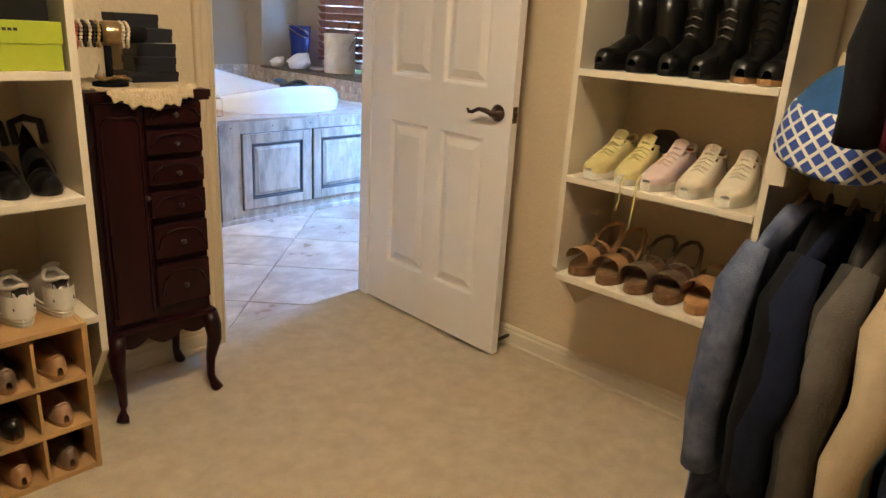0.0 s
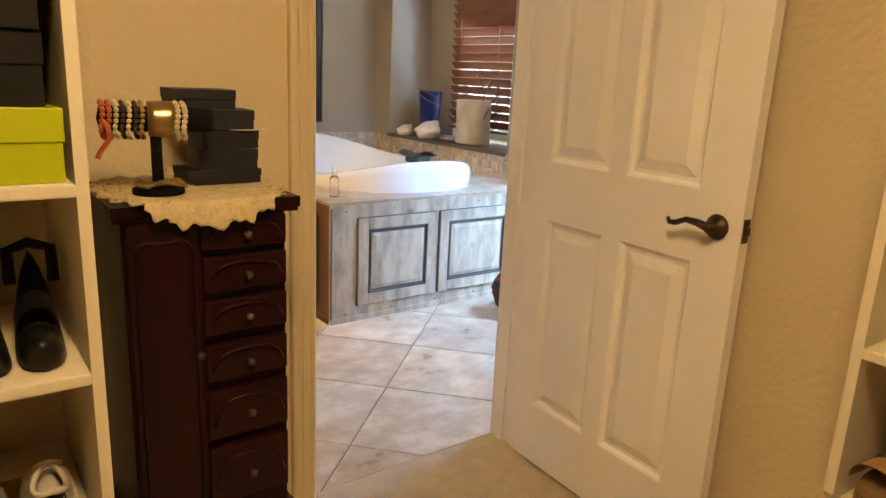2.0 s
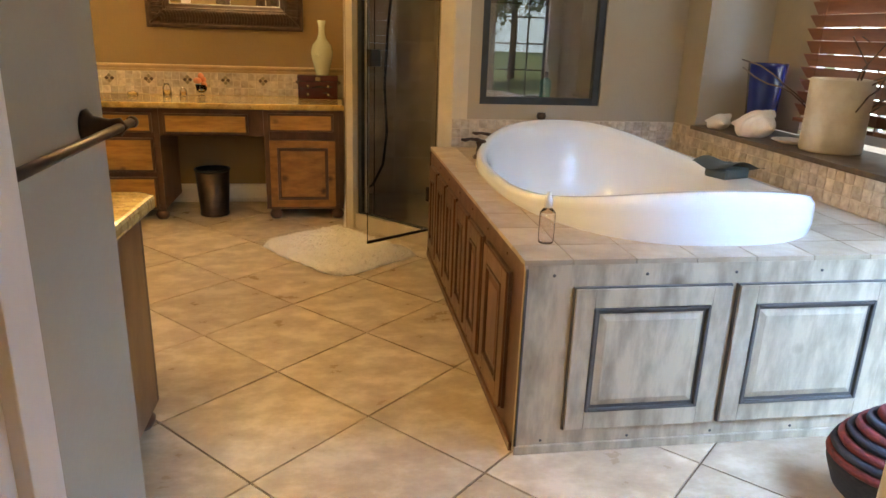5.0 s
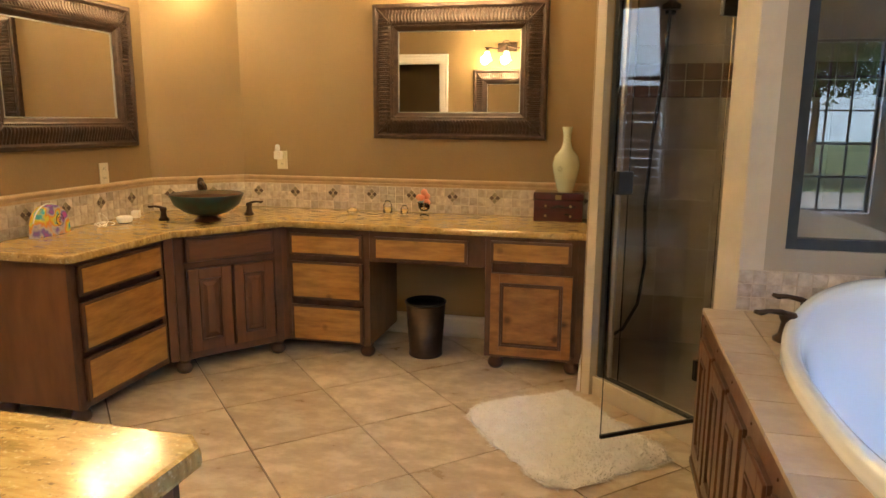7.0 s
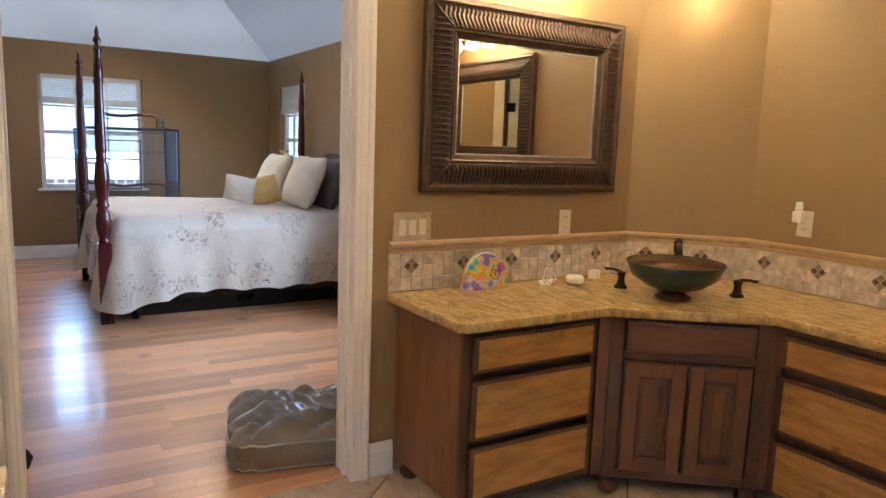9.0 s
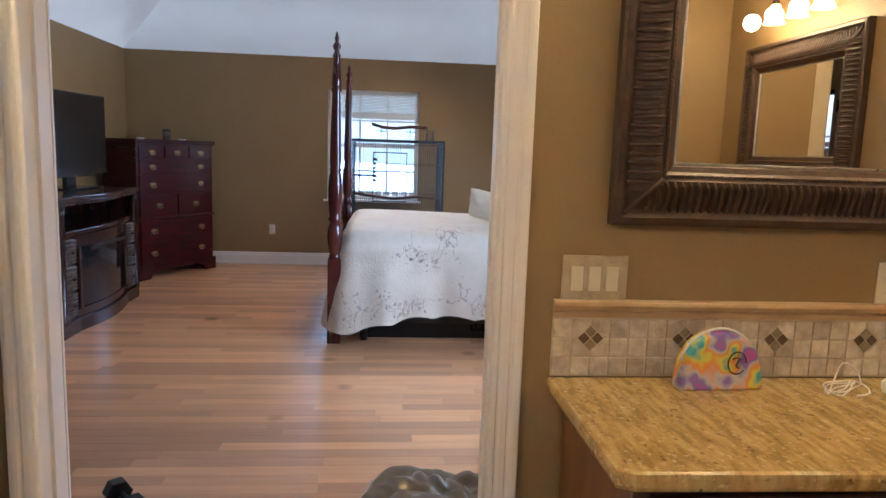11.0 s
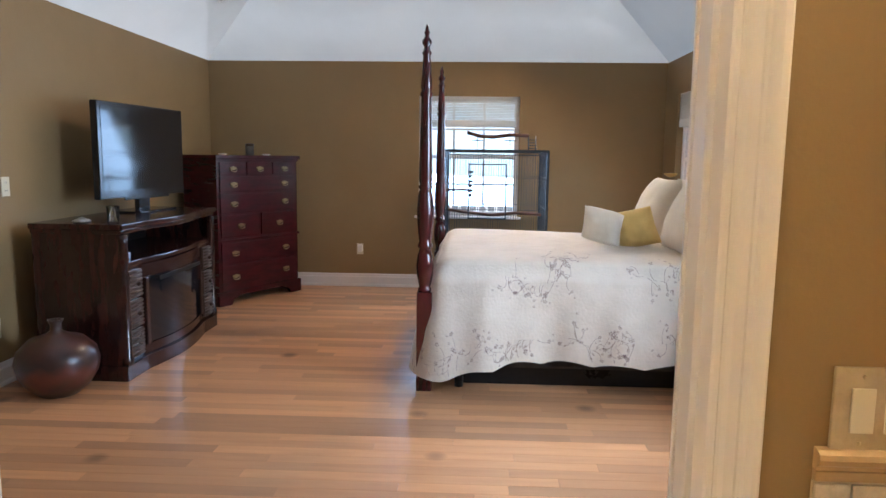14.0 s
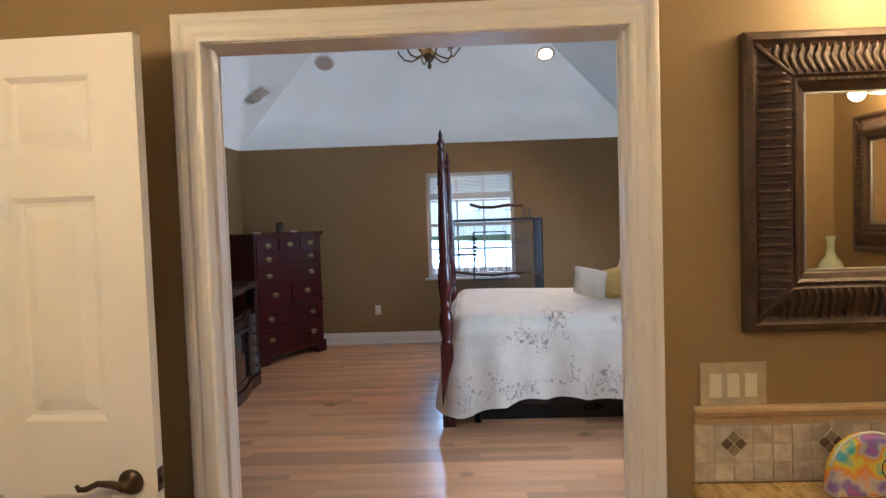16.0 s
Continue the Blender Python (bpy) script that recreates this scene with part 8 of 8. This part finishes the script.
part("neck", boxes((0.55, 0.02, 0.0145, 0.71, 0.06, 0.12), bevel=0.004), PIANO, tv)
part("stand", boxes((0.36, -0.10, 0.0005, 0.91, 0.17, 0.014), bevel=0.006), PIANO, tv)
tg = thing("glass_tumbler", "clear glass tumbler on the console top", "glass", pose(-4.16, 3.38, 1.0005))
part("tumbler", lathe([(0, 0), (0.035, 0), (0.04, 0.10), (0.037, 0.10), (0.032, 0.01), (0, 0.01)], 24), GLASS, tg).visible_shadow = False
solid("metal_dish", lathe([(0, 0), (0.05, 0), (0.055, 0.012), (0.03, 0.022), (0.012, 0.03), (0, 0.034)], 24), STEEL, "small silver lidded dish on the console", "dish", at=pose(-4.08, 3.22, 1.0005))
# gourd jar
JARC = bpy.data.materials.new("burnished_clay")
JARC.use_nodes = True
jn, jl_ = JARC.node_tree.nodes, JARC.node_tree.links
jt = jn.new("ShaderNodeTexCoord")
jsep = jn.new("ShaderNodeSeparateXYZ")
jno = jn.new("ShaderNodeTexNoise")
jno.inputs["Scale"].default_value = 9
jadd = jn.new("ShaderNodeMath")
jadd.operation = "MULTIPLY_ADD"
jadd.inputs[1].default_value = 0.16
jrp = jn.new("ShaderNodeValToRGB")
je = jrp.color_ramp.elements
je[0].position, je[0].color = 0.14, (0.05, 0.022, 0.016, 1)
je[1].position, je[1].color = 0.52, (0.035, 0.022, 0.02, 1)
for p, c in ((0.22, (0.11, 0.03, 0.02, 1)), (0.30, (0.03, 0.018, 0.017, 1)), (0.40, (0.075, 0.028, 0.02, 1))):
    je.new(p).color = c
jl_.new(jt.outputs["Object"], jsep.inputs[0])
jl_.new(jt.outputs["Object"], jno.inputs["Vector"])
jl_.new(jno.outputs["Fac"], jadd.inputs[0])
jl_.new(jsep.outputs["Z"], jadd.inputs[2])
jl_.new(jadd.outputs[0], jrp.inputs[0])
jl_.new(jrp.outputs[0], jn["Principled BSDF"].inputs["Base Color"])
jn["Principled BSDF"].inputs["Roughness"].default_value = 0.3
solid("clay_jar", lathe([(0, 0), (0.11, 0), (0.17, 0.05), (0.218, 0.13), (0.232, 0.20), (0.215, 0.27), (0.15, 0.335), (0.06, 0.365), (0.032, 0.385), (0.030, 0.42), (0.045, 0.45), (0.038, 0.45), (0.022, 0.42), (0, 0.40)], 48), JARC, "round burnished brown clay jar on the oak floor", "jar", at=pose(-3.77, 3.205, 0))

# chest of drawers across the corner
def pull(root, x, z):
    p = part("bail_pull", boxes((x - 0.042, -0.019, z - 0.008, x + 0.042, -0.0155, z + 0.014), (x - 0.018, -0.0188, z - 0.016, x + 0.018, -0.0156, z + 0.020), bevel=0.0015), BRASS, root, "brass bail pull")
    part("bail", tube([(x - 0.038, -0.022, z + 0.003), (x - 0.034, -0.028, z - 0.022), (x, -0.030, z - 0.030), (x + 0.034, -0.028, z - 0.022), (x + 0.038, -0.022, z + 0.003)], 0.005, 6), BRASS, p)
    for s in (-1, 1):
        part("boss", lathe([(0, 0), (0.006, 0.001), (0.004, 0.006), (0, 0.007)], 10), BRASS, p).matrix_local = pose(x + 0.038 * s, -0.019, z + 0.004, 90, 0, 0)


ch = thing("chest_of_drawers", "red cherry highboy chest with brass pulls", "chest of drawers", pose(-6.19, 3.285, 0, 0, 0, 150.0))
HW, HD = 1.04, 0.48
part("body", boxes((0, 0, 0.13, HW, HD, 1.395), bevel=0.003), CHERRY, ch)
part("top", boxes((-0.025, -0.03, 1.3955, HW + 0.025, HD, 1.432), bevel=0.008), CHERRY, ch)
part("cornice", boxes((-0.012, -0.016, 1.375, HW + 0.012, HD, 1.395), bevel=0.005), CHERRY, ch)
part("waist_moulding", boxes((-0.014, -0.018, 0.615, HW + 0.014, HD, 0.637), bevel=0.005), CHERRY, ch)
bm = bmesh.new()
pts = [(-0.02, 0.0), (0.13, 0.0), (0.16, 0.05), (0.24, 0.085), (HW - 0.24, 0.085), (HW - 0.16, 0.05), (HW - 0.13, 0.0), (HW + 0.02, 0.0), (HW + 0.02, 0.13), (-0.02, 0.13)]
prism(pts, -0.01, 0.022, bm=bm)
part("bracket_base", moved(bm, pose(0, 0.0, 0, 90, 0, 0)), CHERRY, ch)
for x in (-0.02, HW):
    part("side_foot", boxes((x, 0.02, 0, x + 0.02, HD, 0.13)), CHERRY, ch)
rows_ = (((1.245, 1.365), ((0.03, 0.345), (0.36, 0.68), (0.695, 1.01))), ((1.085, 1.23), ((0.03, 1.01),)), ((0.885, 1.065), ((0.03, 1.01),)), ((0.655, 0.865), ((0.03, 0.51), (0.53, 1.01))), ((0.40, 0.60), ((0.03, 1.01),)), ((0.155, 0.385), ((0.03, 1.01),)))
for (z0, z1), spans in rows_:
    for a, b in spans:
        d = part("drawer", boxes((a, -0.014, z0, b, -0.0005, z1), bevel=0.004), CHERRY, ch)
        if b - a < 0.6:
            pull(d, (a + b) / 2, (z0 + z1) / 2)
        else:
            pull(d, a + 0.16, (z0 + z1) / 2)
            pull(d, b - 0.16, (z0 + z1) / 2)
cj = thing("candle_jar", "amber glass candle jar on the chest", "candle", pose(-6.82, 3.40, 1.4325))
part("jar", lathe([(0, 0), (0.04, 0), (0.042, 0.09), (0.0, 0.09)], 20), GREYKNIT, cj)
part("lid", lathe([(0, 0.0905), (0.043, 0.0905), (0.043, 0.115), (0, 0.12)], 20), BRONZE, cj)
for p in ((-6.6, 3.2), (-6.98, 3.52)):
    solid("trinket_dish", lathe([(0, 0), (0.03, 0), (0.045, 0.012), (0.04, 0.014), (0, 0.005)], 18), WHITE, "small white trinket dish on the chest", "dish", at=pose(*p, 1.4325))
stool = thing("wooden_stool", "small reddish wooden stool beside the console", "stool", pose(-5.80, 3.22, 0, 0, 0, 20))
part("seat", boxes((-0.20, -0.15, 0.37, 0.20, 0.15, 0.40), bevel=0.008), CHERRYDARK, stool)
for x in (-0.16, 0.16):
    for y in (-0.11, 0.11):
        part("leg", lathe([(0, 0), (0.016, 0), (0.02, 0.05), (0.013, 0.08), (0.02, 0.16), (0.014, 0.24), (0.022, 0.28), (0.02, 0.37), (0, 0.37)], 14, cx=x, cy=y), CHERRYDARK, stool)

# bird cage, empty
CAGE = mat("slate_blue_wire", (0.045, 0.06, 0.075), (0.06, 0.075, 0.09), 10, 0.4, metal=0.5)
cg = thing("bird_cage", "empty slate-blue wire bird cage on a stand", "cage")
X0, X1, Y0, Y1, Z0, Z1 = -7.15, -6.38, 5.40, 6.36, 0.62, 1.50
bm = bmesh.new()
for x in (X0, X1):
    for y in (Y0, Y1):
        box(bm, x - 0.012, y - 0.012, 0.0, x + 0.012, y + 0.012, Z1)
for z in (0.12, Z0, Z1):
    for y in (Y0, Y1):
        box(bm, X0 + 0.012, y - 0.012, z - 0.012, X1 - 0.012, y + 0.012, z + 0.012)
    for x in (X0, X1):
        box(bm, x - 0.012, Y0 + 0.012, z - 0.012, x + 0.012, Y1 - 0.012, z + 0.012)
part("frame", bm, CAGE, cg)
n = 40
for nm, fx in (("front_bars", X1), ("back_bars", X0)):
    bm = bmesh.new()
    for i in range(1, n):
        y = Y0 + (Y1 - Y0) * i / n
        box(bm, fx - 0.0016, y - 0.0016, Z0 + 0.01, fx + 0.0016, y + 0.0016, Z1 - 0.01)
    for z in (0.95, 1.25, Z1 - 0.035):
        box(bm, fx - 0.0022, Y0, z - 0.0022, fx + 0.0022, Y1, z + 0.0022)
    part(nm, bm, CAGE, cg)
for nm, fy in (("side_bars", Y0), ("side_bars", Y1)):
    bm = bmesh.new()
    for i in range(1, 30):
        x = X0 + (X1 - X0) * i / 30
        box(bm, x - 0.0016, fy - 0.0016, Z0 + 0.01, x + 0.0016, fy + 0.0016, Z1 - 0.01)
    for z in (0.95, 1.25, Z1 - 0.035):
        box(bm, X0, fy - 0.0022, z - 0.0022, X1, fy + 0.0022, z + 0.0022)
    part(nm, bm, CAGE, cg)
bm = bmesh.new()
for i in range(1, 40):
    y = Y0 + (Y1 - Y0) * i / 40
    box(bm, X0, y - 0.0016, Z1 - 0.002, X1, y + 0.0016, Z1 + 0.002)
part("roof_bars", bm, CAGE, cg)
part("door_frame", ring(bmesh.new(), 0, 0.36, 0, 0.52, 0.012, -0.006, 0.006, 0), CAGE, cg).matrix_local = pose(X1 + 0.008, 5.62, 0.86, 0, 0, 90)
part("tray", boxes((X0 + 0.02, Y0 + 0.02, 0.575, X1 - 0.02, Y1 - 0.02, 0.605), bevel=0.003), CAGE, cg)
part("low_shelf", boxes((X0 + 0.02, Y0 + 0.02, 0.135, X1 - 0.02, Y1 - 0.02, 0.145)), CAGE, cg)
BRANCH = mat("perch_branch", (0.16, 0.07, 0.045), (0.10, 0.045, 0.03), 10, 0.8, bump=0.5)
part("perch", tube([(-6.75, Y0 + 0.02, 0.92), (-6.7, 5.6, 0.90), (-6.76, 5.85, 0.87), (-6.7, 6.1, 0.90), (-6.75, Y1 - 0.02, 0.88)], 0.016, 8), BRANCH, cg, "natural branch perch")
part("side_perch", tube([(-6.45, Y0 + 0.012, 1.13), (-6.5, Y0 + 0.25, 1.13)], 0.012, 8), BRANCH, cg)
bm = bmesh.new()
tube([(-6.6, 5.64, 1.48), (-6.6, 5.64, 1.05)], 0.002, 5, bm)
for i in range(6):
    box(bm, -6.615, 5.625 - 0.01 * (i % 2), 1.06 + 0.045 * i, -6.585, 5.655 + 0.012 * (i % 2), 1.085 + 0.045 * i)
part("hanging_toy", bm, BLACK, cg)
part("top_perch", tube([(-6.75, 5.60, 1.68), (-6.72, 5.72, 1.645), (-6.76, 5.86, 1.64), (-6.72, 6.02, 1.66), (-6.75, 6.2, 1.655)], 0.018, 8), BRANCH, cg, "natural branch perch on top")
for y in (5.70, 6.02):
    bm = bmesh.new()
    tube([(-6.74, y, 1.645), (-6.74, y, 1.60)], 0.004, 5, bm)
    tube([(-6.74 + 0.05 * math.cos(a), y + 0.055 * math.sin(a), 1.605) for a in [k * 0.5 for k in range(14)]], 0.004, 5, bm)
    tube([(-6.74, y, 1.60), (-6.74, y, 1.505)], 0.003, 5, bm)
    part("cup_ring", bm, CAGE, cg)
bm = bmesh.new()
for y in (6.20, 6.27):
    tube([(-6.60, y - 0.012, 1.505), (-6.72, y, 1.63), (-6.76, y + 0.004, 1.65), (-6.82, y + 0.01, 1.52)], 0.005, 6, bm)
for i in range(4):
    tube([(-6.62 - 0.03 * i, 6.19, 1.53 + 0.028 * i), (-6.62 - 0.03 * i, 6.28, 1.53 + 0.028 * i)], 0.004, 5, bm)
part("ladder", bm, CAGE, cg)

# chandelier
AMBER = glow("lit_amber_glass", (1.0, 0.62, 0.24), 2.2)
GOLDIRON = mat("antique_gold_iron", (0.10, 0.07, 0.04), (0.16, 0.11, 0.06), 20, 0.4, metal=0.6)
cd = thing("chandelier", "antique gold chandelier with amber glass shades", "chandelier", pose(-4.35, 5.31, 0))
part("column", lathe([(0, 2.70), (0.012, 2.71), (0.018, 2.735), (0.010, 2.75), (0.05, 2.80), (0.058, 2.82), (0.03, 2.85), (0.02, 2.90), (0.035, 2.96), (0.02, 3.05), (0.012, 3.15), (0, 3.16)], 24), GOLDIRON, cd)
part("chain", tube([(0, 0, 3.15), (0, 0, 3.735)], 0.006, 6), GOLDIRON, cd)
part("canopy", lathe([(0, 3.70), (0.05, 3.71), (0.065, 3.738), (0, 3.738)], 20), GOLDIRON, cd)
for k in range(6):
    a = math.pi / 3 * k + 0.3
    c, s = math.cos(a), math.sin(a)
    pts = [(0.03, 2.84), (0.08, 2.80), (0.14, 2.775), (0.20, 2.79), (0.25, 2.85), (0.245, 2.905), (0.22, 2.90), (0.215, 2.875)]
    ar = part("arm", tube([(r * c, r * s, z) for r, z in pts], 0.007, 7), GOLDIRON, cd, "scrolled iron arm")
    part("cup", lathe([(0, 2.90), (0.02, 2.90), (0.03, 2.915), (0, 2.92)], 14, cx=0.245 * c, cy=0.245 * s), GOLDIRON, ar)
    part("shade", lathe([(0.02, 2.92), (0.045, 2.945), (0.055, 2.99), (0.066, 3.03), (0.063, 3.03), (0.048, 2.99), (0.036, 2.95), (0, 2.935)], 20, cx=0.245 * c, cy=0.245 * s), AMBER, ar, "lit amber glass shade")
lamp("chandelier_light", "POINT", Matrix.Translation((-4.35, 5.31, 3.06)), 1.0, WARM, 0.15)
# ceiling fittings on the slopes
def on_slope(x, y, side):
    if side == "west":
        return pose(x, y, CEIL + 0.70 * (x + 7.42)) @ Matrix.Rotation(math.atan(-0.70), 4, "Y")
    return pose(x, y, CEIL + 0.70 * (y - 2.76)) @ Matrix.Rotation(math.atan(0.70), 4, "X")


vt = thing("ceiling_vent", "white louvred air vent on the sloped ceiling", "vent", on_slope(-6.2, 3.40, "south"))
part("vent_frame", ring(bmesh.new(), -0.17, 0.17, -0.12, 0.12, 0.025, -0.0, 0.012, 0.002), WHITE, vt).matrix_local = pose(0, 0, 0, 90, 0, 0)
part("backing", boxes((-0.145, -0.095, -0.006, 0.145, 0.095, -0.003)), SILVER, vt)
for i in range(9):
    part("louvre", boxes((-0.144, -0.082 + 0.02 * i, -0.012, 0.144, -0.070 + 0.02 * i, -0.007)), WHITE, vt)
spk = thing("ceiling_speaker", "round recessed ceiling fitting with a grey grille", "ceiling fitting", on_slope(-6.30, 4.10, "west"))
part("trim_ring", lathe([(0.075, -0.001), (0.105, -0.001), (0.10, -0.012), (0.078, -0.010)], 32), WHITE, spk)
part("grille", lathe([(0, -0.003), (0.076, -0.003), (0.076, -0.006), (0, -0.008)], 32), SILVER, spk)
rc = thing("recessed_light", "lit round recessed light in the sloped ceiling", "ceiling light", on_slope(-6.30, 6.44, "west"))
part("trim_ring", lathe([(0.075, -0.001), (0.10, -0.001), (0.096, -0.010), (0.078, -0.009)], 32), WHITE, rc)
part("lens", lathe([(0, -0.013), (0.05, -0.012), (0.074, -0.0095), (0.074, -0.002), (0, -0.002)], 32), glow("lit_lens", (1.0, 0.72, 0.42), 6.0), rc, "lit lens")
# olive vinyl cushion and dumbbell on the floor
VINYL = mat("olive_brown_vinyl", (0.23, 0.18, 0.12), (0.17, 0.13, 0.085), 4, 0.26, coat=0.6, bump=0.12, fine=14)
cu = thing("vinyl_cushion", "creased olive-brown vinyl dog cushion in clear plastic", "cushion", pose(-1.33, 5.99, 0, 0, 0, -14))


def cushion_edge(t, w, d):
    c, q = math.cos(t), math.sin(t)
    return w * math.copysign(abs(c) ** 0.30, c), d * math.copysign(abs(q) ** 0.30, q)


def cushion_top(u, v):
    a, b = u * 2 - 1, v * 2 - 1
    t = max(0.0, (1 - abs(a) ** 4) * (1 - abs(b) ** 4)) ** 0.5
    crease = abs(noise.noise(Vector((a * 2.2 + 0.6 * b, b * 2.0, 0.4)))) + 0.5 * abs(noise.noise(Vector((a * 5, b * 5 - a * 2, 1.4))))
    return (0.30 * a * (1 - 0.05 * b * b), 0.36 * b * (1 - 0.05 * a * a), 0.125 + (0.030 + 0.085 * crease) * t)


def cushion_side(u, v):
    x, y = cushion_edge(2 * math.pi * u, 0.296, 0.356)
    bulge = 1 + 0.035 * math.sin(math.pi * v) + 0.012 * math.sin(40 * u) * v
    return (x * bulge, y * bulge, 0.012 + 0.112 * v + 0.006 * math.sin(17 * u))


part("top_panel", grid(cushion_top, 60, 60), VINYL, cu)
part("side_band", grid(cushion_side, 96, 10, wrap=True), VINYL, cu)
part("base_panel", prism([cushion_edge(k * math.pi / 40, 0.292, 0.352) for k in range(80)], 0.001, 0.014), VINYL, cu)
PIPING = mat("pale_piping", (0.42, 0.38, 0.30), None, 10, 0.4)
for z in (0.016, 0.124):
    part("piping", tube([(*cushion_edge(k * math.pi / 60, 0.300, 0.360), z + 0.004 * math.sin(k * 0.9)) for k in range(121)], 0.0045, 6), PIPING, cu, "pale welted piping")
db = thing("dumbbell", "black rubber dumbbell on the oak floor", "dumbbell", pose(-1.64, 4.76, 0.05, 0, 0, 40))
part("grip", tube([(-0.07, 0, 0), (0.07, 0, 0)], 0.014, 10), BLACK, db)
for s in (-1, 1):
    part("weight", moved(prism([(0.05 * math.cos(k * math.pi / 3), 0.05 * math.sin(k * math.pi / 3)) for k in range(6)], -0.03, 0.03, bevel=0.006), pose(s * 0.085, 0, 0, 0, 90, 0) @ pose(0, 0, 0, 0, 0, 30)), BLACK, db)

# ---- oak boards, running along y ----
floor_bed = bpy.data.objects["floor_bedroom"]
BW = 0.083
rng = random.Random(3)
rest = bmesh.new()
rows_n = int((7.40 - 0.94) / BW) + 1
for r in range(rows_n):
    xb = -0.935 - BW * r
    xa = max(xb - BW, -7.41)
    y = 2.74 - rng.uniform(0, 0.9)
    while y < 7.72:
        ln = rng.uniform(0.45, 1.7)
        a, b = max(y, 2.72), min(y + ln, 7.72)
        y += ln
        if b - a < 0.02:
            continue
        if r < 44:
            bm = boxes((xa + 0.0006, a + 0.0006, -0.012, xb - 0.0006, b - 0.0006, 0.0))
            part("board", bm, OAK, floor_bed)
        else:
            box(rest, xa + 0.0006, a + 0.0006, -0.012, xb - 0.0006, b - 0.0006, 0.0)
far = part("far_boards", rest, OAK_FAR, floor_bed)
tagged(far, kind="stuff")
